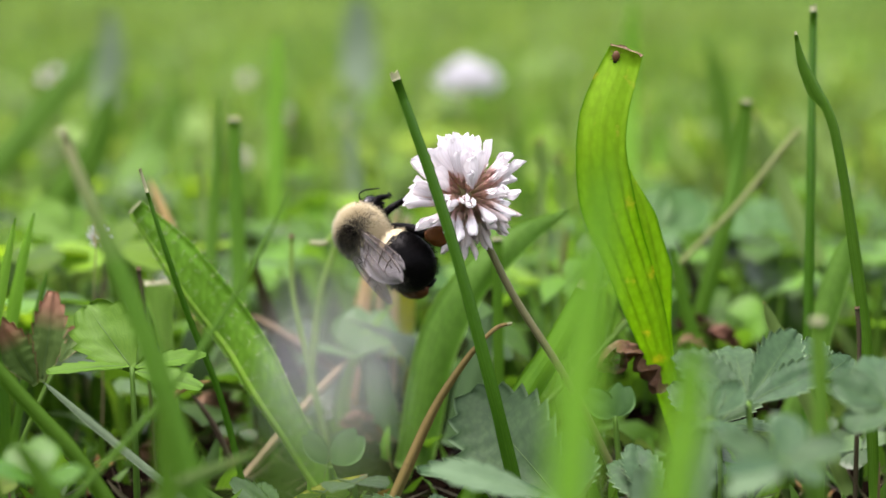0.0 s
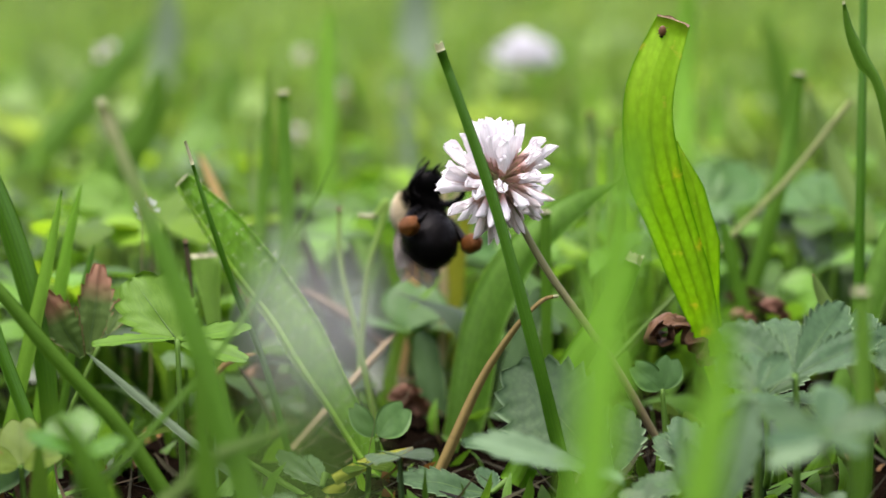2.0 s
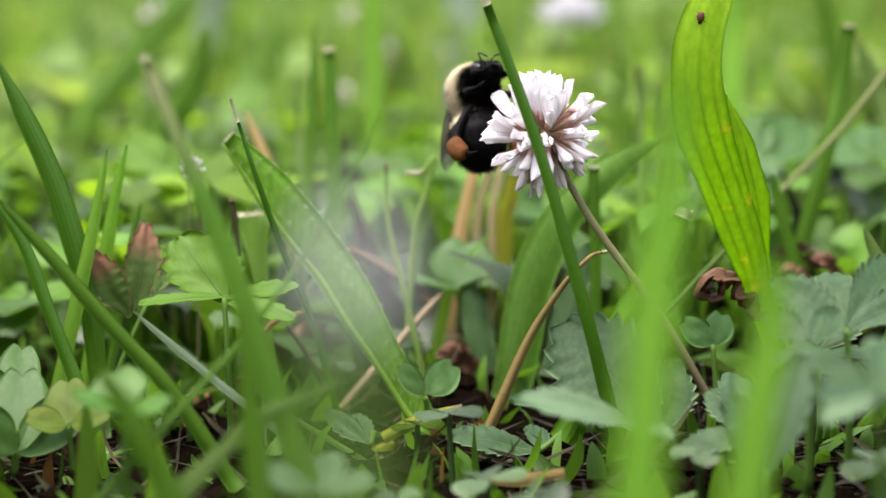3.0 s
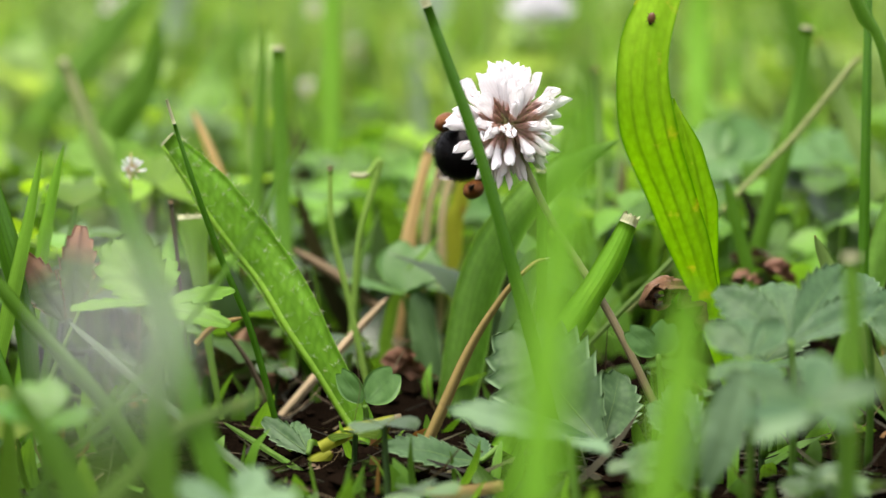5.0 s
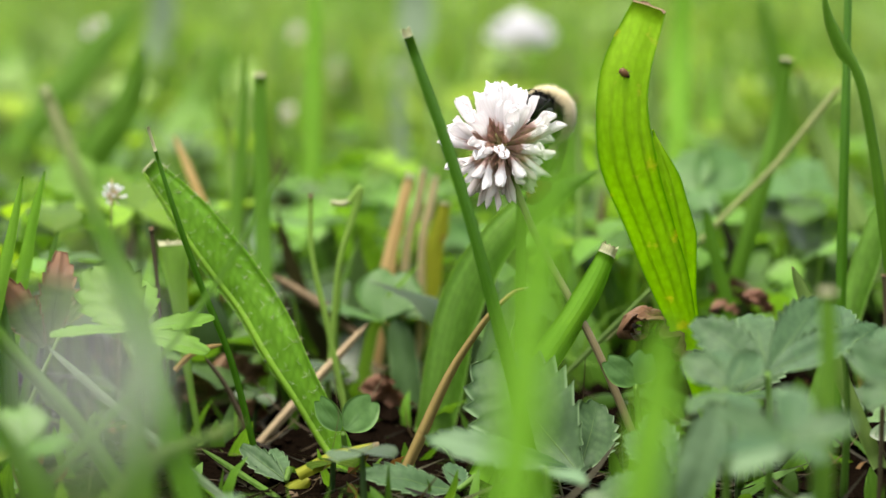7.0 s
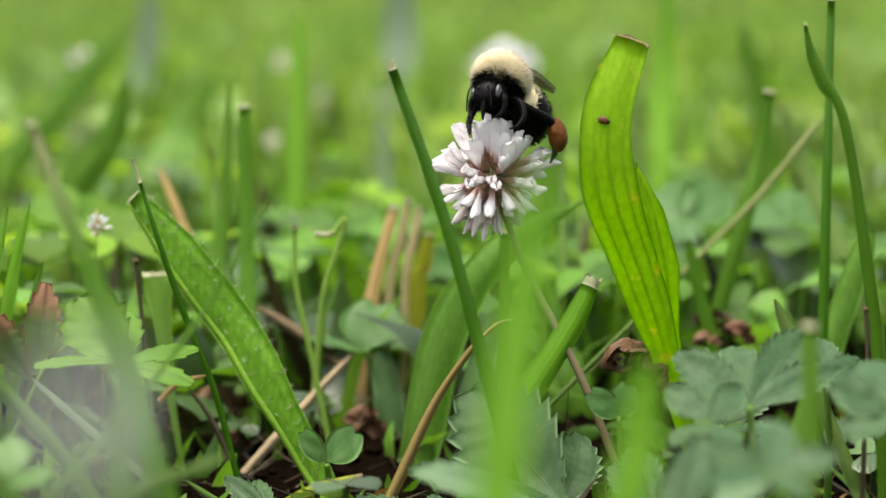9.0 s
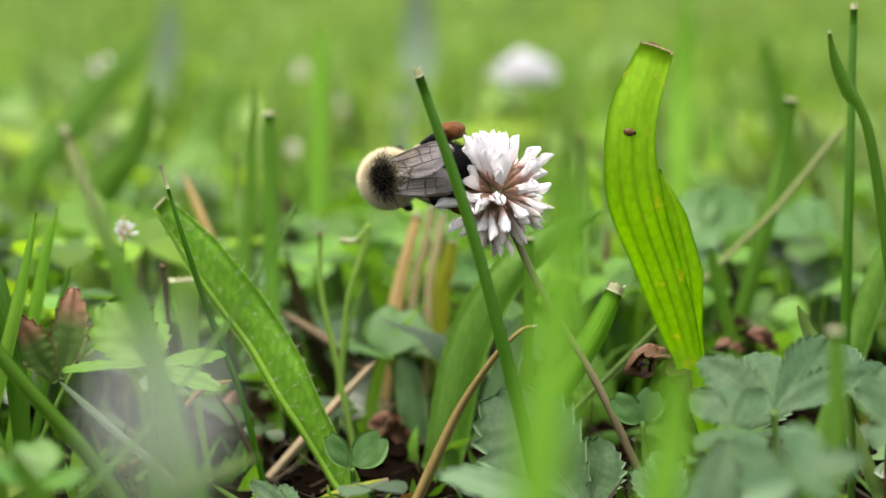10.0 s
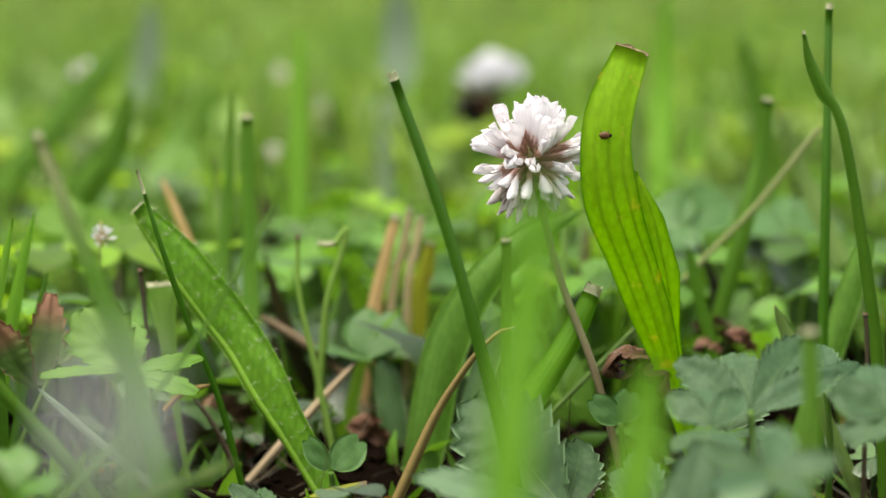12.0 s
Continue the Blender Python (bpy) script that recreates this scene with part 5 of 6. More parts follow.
# ---- clover flowers ----
def floret_mesh(name, length, width, open_by, bend, petal, seed, closed=1.15):
    """One floret along +z: a slender calyx tube with teeth, a broad cupped banner petal with a ragged end, two wings and a keel."""
    rng = random.Random(seed)
    pieces, slots = [], []

    def add(piece, slot):
        pieces.append(piece)
        slots.extend([slot] * len(piece[1]))
    path = [(0, bend * length * v * v, length * v) for v in (0, 0.1, 0.2, 0.32, 0.42, 0.5)]
    add(tube(path, [length * r for r in (0.022, 0.034, 0.050, 0.062, 0.060, 0.035)], 8), 1)
    for q in range(5):
        a = 2 * math.pi * q / 5
        r, y = length * 0.06, bend * length * 0.13
        add(tube([(r * math.cos(a), r * math.sin(a) + y * 0.6, length * 0.30), (r * 1.6 * math.cos(a), r * 1.6 * math.sin(a) + y * 1.3, length * 0.47)], [length * 0.02, length * 0.002], 4), 1)

    def petal_sheet(v0, v1, wide, cup, shift, splay, notch, n=9, k=7):
        jag = [rng.uniform(-0.06, 0.04) for _ in range(k)]
        grid, uv = [], []
        for i in range(n + 1):
            f = i / n
            v = v0 + (v1 - v0) * f
            w = wide * (0.24 + 0.76 * math.sin(math.pi * min(1, f / 0.72) * 0.5) ** 1.6) * (1 if f < 0.72 else 1 - 0.80 * ((f - 0.72) / 0.28) ** 2)
            row, urow = [], []
            for j in range(k):
                u = 2 * j / (k - 1) - 1
                end = (jag[j] - notch * (1 - abs(u)) ** 2 - 0.05 * abs(u) ** 3) * f ** 4
                z = length * (v + end)
                around = cup * u * (1.1 - 0.35 * open_by * f + 0.5 * f ** 3)
                reach = w / 2 / max(abs(cup), 0.3)
                y = bend * length * v * v + shift + math.copysign(reach * (1 - math.cos(around)), cup) - open_by * length * 0.14 * f ** 3 * (1 - 0.6 * abs(u))
                y += 0.025 * w * math.sin(5 * u + 7 * f + seed)
                row.append((reach * math.sin(abs(around)) * (1 if u > 0 else -1) + splay * f, y, z))
                urow.append((u / 2 + 0.5, v))
            grid.append(row)
            uv.append(urow)
        return shell(grid, 0.00010, uv)
    add(petal_sheet(0.34, 1.0, width * 1.15, closed, -width * 0.24, 0, 0.02), 0)
    for sgn in (-1, 1):
        add(petal_sheet(0.40, 0.84, width * 0.55, -0.25, width * 0.10, sgn * width * 0.26 * (0.6 + open_by), 0.0, 7, 5), 0)
    add(petal_sheet(0.42, 0.76, width * 0.42, -0.7, width * 0.22, 0, 0.0, 6, 5), 0)
    v, f, t = joined(pieces)
    return mesh_of(name, v, f, [petal, M_CALYX], t, slots)


FRESH = [floret_mesh("floret", L, w, o, b, M_PETAL, k) for k, (L, w, o, b) in enumerate([(0.0090, 0.0032, 0.05, 0.26), (0.0086, 0.0035, 0.12, 0.20), (0.0094, 0.0029, 0.0, 0.32), (0.0083, 0.0034, 0.15, 0.16)])]
WHITE = [floret_mesh("floret", L, w, o, b, M_PETAL_WHITE, k) for k, (L, w, o, b) in enumerate([(0.0090, 0.0032, 0.05, 0.26), (0.0086, 0.0035, 0.12, 0.20), (0.0094, 0.0029, 0.0, 0.32), (0.0083, 0.0034, 0.15, 0.16)])]
SIDE = [floret_mesh("floret", L, w, o, b, M_PETAL, 15 + k, 1.8) for k, (L, w, o, b) in enumerate([(0.0087, 0.0027, 0.05, 0.14), (0.0083, 0.0029, 0.10, 0.08), (0.0089, 0.0025, 0.0, 0.18)])]
FADED = [floret_mesh("faded_floret", L, w, o, b, M_PETAL_OLD, 9 + k, 1.9) for k, (L, w, o, b) in enumerate([(0.0090, 0.0022, 0.10, 0.20), (0.0082, 0.0025, 0.15, 0.12), (0.0094, 0.0019, 0.05, 0.28)])]


def flower_head(parent, size, seed, fresh=60, faded=42, petals=FRESH):
    """A round head: upright white florets above, faded ones drooping below, on a small green centre."""
    rng = random.Random(seed)
    v, f, t = tube([(0, 0, -0.0012), (0, 0, -0.0006), (0, 0, 0.0008), (0, 0, 0.0022), (0, 0, 0.003)], [r * min(1.0, size * 1.1) for r in (0.0006, 0.0009, 0.0011, 0.0009, 0.0003)], 10)
    head = part("flower_head", mesh_of("flower_head", v, f, M_HUB, t), parent, "round head of white and faded pink florets")
    total = fresh + faded
    for i in range(total):
        old = i >= fresh
        q = (i + 0.5) / fresh if not old else (i - fresh + 0.5) / faded
        polar = radians((4 + 96 * q ** 0.66) if not old else 102 + 54 * q) + rng.uniform(-0.10, 0.10)
        turn = i * 2.39996 + rng.uniform(-0.45, 0.45)
        way = Vector((math.sin(polar) * math.cos(turn), math.sin(polar) * math.sin(turn), math.cos(polar)))
        start = Vector((way.x * 0.0010, way.y * 0.0010, 0.0016 * math.cos(polar) + 0.0006)) * min(1.0, size * 1.1)
        m = Matrix.Translation(start) @ way.to_track_quat("Z", "Y").to_matrix().to_4x4() @ pose(0, 0, 0, 0, 0, rng.uniform(-32, 32) + (180 if old else 0))
        kind = (FADED if old and q > 0.3 else SIDE if polar > 1.2 and petals is FRESH else petals)[rng.randrange(3)]
        part("faded_floret" if old else "floret", kind, head, "", m @ Matrix.Scale(size * (0.74 + 0.26 * math.sin(polar)) * (0.92 if old else 1.0) * rng.uniform(0.88, 1.12), 4))
    return head


def clover_flower(base, stem_length, seed, label, size=1.0, lean=(0, 0), fresh=60, faded=42, petals=FRESH):
    thing = tagged(new("clover_flower"), label, "flower", "white clover flowers")
    thing.matrix_world = pose(*base, *lean)
    way = spline([(0, 0, -0.004), (0.0006, 0, stem_length * 0.35), (-0.0006, 0, stem_length * 0.7), (0, 0, stem_length)], 18)
    v, f, t = tube(way, [0.00066 * size, 0.00062 * size, 0.00056 * size], 8)
    slots = [0 if sum(v[i][2] for i in q) / len(q) > stem_length * 0.45 else 1 for q in f]
    part("stem", mesh_of("stem", v, f, [M_STEM, M_STEM_LOW], t, slots), thing, "slender tan-green stem")
    head = flower_head(thing, size, seed, fresh, faded, petals)
    head.matrix_basis = pose(0, 0, stem_length)
    return thing, head


flower, flower_top = clover_flower((0.0266, -0.0099, 0), 0.0493, 4, "white clover flower with faded lower florets on a leaning stem", 0.93)
for k, (place, size, label, fresh, faded) in enumerate([
    ((0.0072, 0.3608, 0.0428), 0.95, "white clover flower standing far back in the lawn", 80, 0),
    ((-0.1051, 0.3018, 0.0467), 0.55, "small pinkish clover flower in the lawn", 12, 24),
    ((-0.0572, 0.3486, 0.0463), 0.26, "small whitish clover bud in the lawn", 14, 14),
    ((-0.0326, 0.4329, 0.0282), 0.5, "faded pinkish clover flower in the lawn", 6, 22),
    ((-0.0549, 0.3036, 0.0264), 0.28, "pale clover flower low in the lawn", 14, 16),
    ((-0.0560, 0.0219, 0.0343), 0.22, "tiny white clover bud among the grass", 14, 4),
    ((-0.0507, 0.4324, 0.0290), 0.5, "whitish clover flower far back in the lawn", 14, 18)]):
    standing, _ = clover_flower((place[0], place[1], 0), place[2], 20 + k, label, size, (0, 0), fresh, faded, WHITE if faded < 10 else FRESH)
    if k == 0:
        far_flower = standing


# ---- bumblebee ----
def ellipsoid(c, r, nu=18, nv=12, tilt=0.0, squeeze=None):
    """Verts, faces, uvs of an ellipsoid along x, tilted about y; squeeze(s) scales its girth along x, s from 0 behind to 1 before."""
    m = Matrix.Translation(c) @ pose(0, 0, 0, 0, tilt, 0)
    verts, uvs, faces = [], [], []
    for i in range(nv + 1):
        th = math.pi * (0.02 + 0.96 * i / nv)
        for j in range(nu):
            ph = 2 * math.pi * j / nu
            g = squeeze(1 - i / nv) if squeeze else 1
            verts.append(m @ Vector((r[0] * math.cos(th), r[1] * math.sin(th) * math.cos(ph) * g, r[2] * math.sin(th) * math.sin(ph) * g)))
            uvs.append((j / nu, 1 - i / nv))
    for i in range(nv):
        for j in range(nu):
            a, b = i * nu + j, i * nu + (j + 1) % nu
            faces.append((a, a + nu, b + nu, b))
    faces += [tuple(range(nu)), tuple(nv * nu + j for j in range(nu))[::-1]]
    return verts, faces, uvs


def furry(c, r, count, hair, rng, slot_of, tilt=0.0, lay=0.6):
    """Spiky hairs on an ellipsoid, swept backwards. slot_of(unit direction): the material's slot, or None for no hair."""
    m = Matrix.Translation(c) @ pose(0, 0, 0, 0, tilt, 0)
    verts, faces, slots = [], [], []
    for _ in range(count):
        u = Vector((rng.gauss(0, 1), rng.gauss(0, 1), rng.gauss(0, 1))).normalized()
        slot = slot_of(u, rng)
        if slot is None:
            continue
        p = Vector((u.x * r[0], u.y * r[1], u.z * r[2]))
        nrm = Vector((u.x / r[0], u.y / r[1], u.z / r[2])).normalized()
        way = (nrm + Vector((-lay, 0, 0)) * rng.uniform(0.3, 1) + Vector((rng.gauss(0, 0.22), rng.gauss(0, 0.22), rng.gauss(0, 0.22)))).normalized()
        h = hair * rng.uniform(0.6, 1.25)
        x = way.orthogonal().normalized()
        y = way.cross(x)
        w = 0.000032
        o = len(verts)
        root = p - nrm * 0.0001
        mid = root + (nrm * 0.6 + way * 0.4).normalized() * h * 0.5
        for q, ww in ((root, w), (mid, w * 0.8)):
            verts += [m @ (q + x * ww), m @ (q - x * ww * 0.5 + y * ww * 0.87), m @ (q - x * ww * 0.5 - y * ww * 0.87)]
        verts.append(m @ (mid + way * h * 0.6))
        for a, b in ((0, 1), (1, 2), (2, 0)):
            faces += [(o + a, o + b, o + b + 3, o + a + 3), (o + a + 3, o + b + 3, o + 6)]
            slots += [slot, slot]
    return verts, faces, slots


def furred_mesh(name, body, mats, body_slot, fur):
    """body: (verts, faces, uvs), in the slot body_slot(face centre); then its hairs."""
    v, f, t = body
    v = [Vector(q) for q in v]
    slots = [body_slot(sum((v[i] for i in q), Vector()) / len(q)) for q in f]
    fv, ff, fs = fur
    o = len(v)
    return mesh_of(name, v + fv, list(f) + [tuple(i + o for i in q) for q in ff], mats, list(t) + [(0, 0)] * len(fv), slots + fs)


def wing(name, parent, root, length, chord, sweep, flip, rise, roll):
    """A wing: a thin rippled membrane with raised dark veins. sweep: degrees from straight back, outwards."""
    n, k = 18, 7
    grid, uv = [], []

    def edge(s):
        lead = 0.10 * chord * math.sin(math.pi * s) + 0.04 * chord
        rear = -chord * (0.10 + 0.86 * math.sin(math.pi * min(1, 0.06 + 0.80 * s)) ** 1.1)
        if s > 0.78:
            q = 1 - math.sqrt(max(0.004, 1 - ((s - 0.78) / 0.22) ** 2))
            mid = -0.30 * chord
            lead, rear = lead + (mid - lead) * q, rear + (mid - rear) * q
        return lead, rear

    def at(s, q):
        lead, rear = edge(s)
        y = lead + (rear - lead) * q
        return Vector((-s * length, y * flip, 0.05 * chord * math.sin(6 * s + 5 * q) + 0.03 * length * math.sin(math.pi * s)))
    for i in range(n + 1):
        s = i / n
        grid.append([at(s, j / (k - 1)) for j in range(k)])
        uv.append([(j / (k - 1), s) for j in range(k)])
    v, f, t = shell(grid, 0.00002, uv)
    ob = part(name, mesh_of(name, v, f, M_WING, t), parent, "smoky translucent wing with dark veins")
    ob.matrix_basis = Matrix.Translation(root) @ pose(0, 0, 0, roll * flip, rise, -sweep * flip)
    lines = [[(0, .1), (.3, .04), (.6, .03), (.9, .15)], [(0, .3), (.25, .3), (.5, .25), (.75, .3)], [(.05, .5), (.3, .6), (.6, .55), (.8, .65)], [(.25, .3), (.3, .6)],
             [(.5, .04), (.52, .28)], [(.5, .25), (.55, .56)], [(.68, .05), (.66, .3), (.70, .6)], [(.3, .6), (.35, .95)], [(0, .4), (.2, .75), (.4, .97)]]
    pieces = [tube(spline([at(*q) + Vector((0, 0, 0.00004)) for q in line], 8), [0.00008, 0.00005], 5) for line in lines]
    v, f, t = joined(pieces)
    part("venation", mesh_of("venation", v, f, M_WING_VEIN, t), ob, "dark wing veins")
    return ob


def bumblebee():
    bee = tagged(new("bumblebee"), "black and pale yellow bumblebee with full orange pollen baskets", "bee")
    rng = random.Random(5)
    mm = 0.001

    def thorax_slot(u, rng):
        spread = (u.x + 0.02) ** 2 + (u.y * 0.58) ** 2
        if u.z > -0.1 and spread < 0.26 + rng.gauss(0, 0.09):
            return 2 if spread > 0.12 or rng.random() < 0.4 else 1
        return 1 if u.z < -0.42 + 0.25 * max(0, u.x) + rng.gauss(0, 0.06) else 0
    core = ellipsoid((0, 0, 0), (3.6 * mm, 3.5 * mm, 3.3 * mm))
    part("thorax", furred_mesh("thorax", core, [M_FUR_YELLOW, M_FUR_BLACK, M_FUR_BROWN], lambda q: 1 if q.z < -0.0018 or (q.z > 0.0018 and q.x * q.x + q.y * q.y < 0.000004) else 0,
                               furry((0, 0, 0), (3.5 * mm, 3.4 * mm, 3.2 * mm), 21000, 1.25 * mm, rng, thorax_slot)), bee, "thorax of dense pale yellow fur with a black middle")

    def ab_slot(u, rng):
        if u.x > 0.40:
            return 0 if u.z > -0.5 else 1
        return 2 if rng.random() < 0.6 else None
    seg = lambda s: 1 - 0.035 * abs(math.sin(s * math.pi * 5.5)) - 0.10 * max(0, s - 0.8) / 0.2
    c, r = (-7.2 * mm, 0, -1.6 * mm), (5.2 * mm, 4.4 * mm, 4.3 * mm)
    part("abdomen", furred_mesh("abdomen", ellipsoid(c, r, 24, 26, -12, seg), [M_FUR_YELLOW, M_SHELL, M_FUR_BLACK], lambda q: 0 if q.x > -0.0049 and q.z > -0.003 else 1,
                                furry(c, r, 4200, 0.6 * mm, rng, ab_slot, -12, 1.4)), bee, "glossy black abdomen with one pale yellow band")
    hc = (2.7 * mm, 0, -4.1 * mm)
    head = part("head", furred_mesh("head", ellipsoid(hc, (1.8 * mm, 2.3 * mm, 2.3 * mm), 16, 10), [M_SHELL, M_FUR_BLACK], lambda q: 0,
                                    furry(hc, (1.8 * mm, 2.3 * mm, 2.3 * mm), 1800, 0.7 * mm, rng, lambda u, g: 1 if u.x < 0.85 else None)), bee, "black furry head")
    for s in (-1, 1):
        part("eye", mesh_of("eye", *ellipsoid((3.2 * mm, s * 1.9 * mm, -4.1 * mm), (0.8 * mm, 0.55 * mm, 1.35 * mm), 14, 10)[:2], M_EYE), head, "glossy dark eye")
        v, f, t = tube(spline([(4.2 * mm, s * 0.6 * mm, -3.9 * mm), (5.3 * mm, s * 1.4 * mm, -4.1 * mm), (5.3 * mm, s * 1.8 * mm, -5.4 * mm), (4.5 * mm, s * 2.0 * mm, -7.6 * mm)], 12), [0.13 * mm, 0.11 * mm, 0.13 * mm, 0.11 * mm], 7)
        part("antenna", mesh_of("antenna", v, f, M_SHELL, t), head, "bent black antenna")
    v, f, t = tube(spline([(3.4 * mm, 0, -5.8 * mm), (3.4 * mm, 0, -7.0 * mm), (3.0 * mm, 0, -8.4 * mm)], 8), [0.55 * mm, 0.35 * mm, 0.12 * mm], 7)
    part("tongue", mesh_of("tongue", v, f, M_SHELL, t), head, "dark tongue")
    wings = {}
    for s in (-1, 1):
        wings["f", s] = wing("forewing", bee, (-0.6 * mm, s * 2.3 * mm, 2.4 * mm), 11.2 * mm, 4.2 * mm, 6, s, 10, -14)
        wings["h", s] = wing("hindwing", bee, (-1.6 * mm, s * 2.4 * mm, 2.0 * mm), 8.8 * mm, 3.2 * mm, 11, s, 7, -14)
    legs = [("foreleg", [(1.8, 1.4, -3.0), (2.6, 2.5, -4.6), (2.3, 2.7, -6.2), (2.6, 2.2, -7.6), (3.2, 1.9, -8.3)], [.55, .5, .35, .22, .14]),
            ("midleg", [(0.0, 1.5, -2.9), (-0.4, 3.6, -4.0), (-0.6, 4.4, -6.2), (-0.2, 3.8, -8.0), (0.6, 3.2, -8.8)], [.6, .55, .42, .25, .14]),
            ("hindleg", [(-2.0, 1.7, -2.7), (-4.6, 3.8, -3.2), (-7.4, 5.0, -3.4), (-9.4, 5.2, -5.0), (-10.2, 4.9, -7.2), (-10.0, 4.6, -8.8)], [.65, .6, .75, .7, .35, .14])]
    for name, path, radii in legs:
        for s in (-1, 1):
            v, f, t = tube(spline([(x * mm, s * y * mm, z * mm) for x, y, z in path], 20), [q * mm for q in radii], 8)
            v = [Vector(q) for q in v]
            hairs, hf = [], []
            for _ in range(260):
                q = v[rng.randrange(16, len(v) - 24)]
                way = Vector((rng.gauss(-0.4, 0.6), rng.gauss(0, 0.6) + 0.3 * s, rng.gauss(-0.2, 0.6))).normalized()
                x = way.orthogonal().normalized() * 0.00004
                y = way.cross(x)
                o = len(v) + len(hairs)
                hairs += [q + x, q - x * 0.5 + y, q - x * 0.5 - y, q + way * 0.0006 * rng.uniform(0.5, 1.2)]
                hf += [(o, o + 1, o + 3), (o + 1, o + 2, o + 3), (o + 2, o, o + 3)]
            leg = part(name, mesh_of(name, v + hairs, f + hf, M_SHELL, list(t) + [(0, 0)] * len(hairs)), bee, "black bristly leg")
            if name == "hindleg":
                pv, pf, pt = ellipsoid((-9.3 * mm, s * 5.5 * mm, -4.6 * mm), (1.6 * mm, 1.4 * mm, 2.5 * mm), 22, 16, 35)
                pv = [Vector(q) * 1.0 + Vector((0, 0, 0)) + Vector((noise.noise(Vector(q) * 900), noise.noise(Vector(q) * 900 + Vector((5, 0, 0))), noise.noise(Vector(q) * 900 + Vector((0, 7, 0))))) * 0.00022 for q in pv]
                part("pollen_load", mesh_of("pollen_load", pv, pf, M_POLLEN, pt), leg, "orange-brown ball of packed pollen")
    return bee, wings


bee, bee_wings = bumblebee()


# ---- small bug on the plantain leaf ----
def small_bug():
    bug = tagged(new("small_bug"), "tiny brown bug on the plantain leaf", "insect")
    v, f, t = ellipsoid((0, 0, 0.0002), (0.00080, 0.00056, 0.0004), 14, 10)
    body = part("body", mesh_of("body", v, f, M_BUG, t), bug)
    v, f, t = ellipsoid((0.0008, 0, 0.0002), (0.00022, 0.0003, 0.0002), 10, 8)
    part("head", mesh_of("head", v, f, M_SHELL, t), bug)
    for s in (-1, 1):
        for x in (-0.0004, 0.0, 0.0004):
            v, f, t = tube([(x, s * 0.0004, 0.0002), (x * 1.4, s * 0.0006, 0.0003), (x * 1.6, s * 0.0008, 0.0)], [0.00005, 0.00004, 0.00002], 5)
            part("leg", mesh_of("leg", v, f, M_BUG, t), bug)
    return bug


bug = small_bug()


# ---- turf: what nobody could count ----
def strewn(name, label, category, mat, spots, k=3, rings=5):
    """Many small blades as one mesh. spots: (x, y, z, height, width, lean, heading, curl)."""
    verts, faces, uvs = [], [], []
    for x, y, z, h, w, lean, head, curl in spots:
        o = len(verts)
        ch, sh = math.cos(head), math.sin(head)
        face = head + 1.2 * math.sin(x * 900 + y * 700)
        cf, sf = math.cos(face), math.sin(face)
        for i in range(rings):
            s = i / (rings - 1)
            a = lean + curl * s
            out = h * s * math.sin(a)
            half = w / 2 * (1 - s ** 3) + 0.00008
            for j in range(k):
                u = 2 * j / (k - 1) - 1 if k > 1 else 0
                verts.append((x + ch * out + cf * u * half + sf * 0.3 * half * (1 - abs(u)), y + sh * out + sf * u * half - cf * 0.3 * half * (1 - abs(u)), z + h * s * math.cos(a)))
                uvs.append((u / 2 + 0.5, 0.9 * s))
        for i in range(rings - 1):
            for j in range(k - 1):
                a = o + i * k + j
                faces.append((a, a + 1, a + k + 1, a + k))
    return tagged(new(name, mesh_of(name, verts, faces, mat, uvs)), label, category, kind="stuff")


def field(seed, count, y0, y1, height, width, lean=0.35, curl=0.7, power=1.0, spread=0.33, edge=0.03, shrink=None, clump=0.0):
    rng = random.Random(seed)
    out = []
    for _ in range(count):
        y = y0 + (y1 - y0) * rng.random() ** power
        half = (y + 0.3825) * spread + edge
        x = rng.uniform(-half, half) + 0.01
        h = rng.uniform(*height) * (shrink(x, y) if shrink else 1)
        if clump and noise.noise((x * clump, y * clump, seed * 1.7)) + rng.uniform(-0.25, 0.25) < 0.0:
            continue
        out.append((x, y, -0.004, h, rng.uniform(*width), abs(rng.gauss(0, lean)) if lean < 1.2 else rng.uniform(1.25, 1.6), rng.uniform(0, 6.283), rng.gauss(0, curl)))
    return out


strewn("near_turf", "low green grass of the lawn", "grass", M_TURF, field(1, 520, 0.035, 0.17, (0.010, 0.034), (0.0007, 0.0022), lean=0.3, curl=0.5, clump=45))
strewn("middle_turf", "green grass of the lawn", "grass", M_TURF, field(2, 2300, 0.16, 0.7, (0.014, 0.046), (0.0015, 0.0042), lean=0.25, curl=0.5, clump=16))
strewn("far_turf", "green grass of the lawn, far back", "grass", M_TURF, field(3, 14000, 0.4, 2.2, (0.02, 0.055), (0.002, 0.006), power=1.4, clump=9))
strewn("farthest_turf", "green grass far across the lawn", "grass", M_TURF_PALE, field(4, 12000, 1.8, 9.0, (0.03, 0.06), (0.006, 0.02), power=1.5, clump=2.5))
strewn("pale_turf", "pale yellow-green grass among the green", "grass", M_TURF_PALE, field(9, 8500, 0.25, 2.4, (0.022, 0.058), (0.002, 0.006), lean=0.22, curl=0.5, power=1.2, clump=14))
strewn("broad_turf", "round clover and plantain leaves among the grass", "leaf", M_TURF_LOW, field(10, 3000, 0.035, 1.2, (0.010, 0.028), (0.006, 0.014), lean=1.0, curl=0.9, clump=20))
strewn("grey_turf", "grey-green broad leaves among the grass", "leaf", M_TURF_GREY, field(5, 2600, 0.03, 1.6, (0.010, 0.030), (0.005, 0.012), lean=1.0, curl=0.9, clump=24))
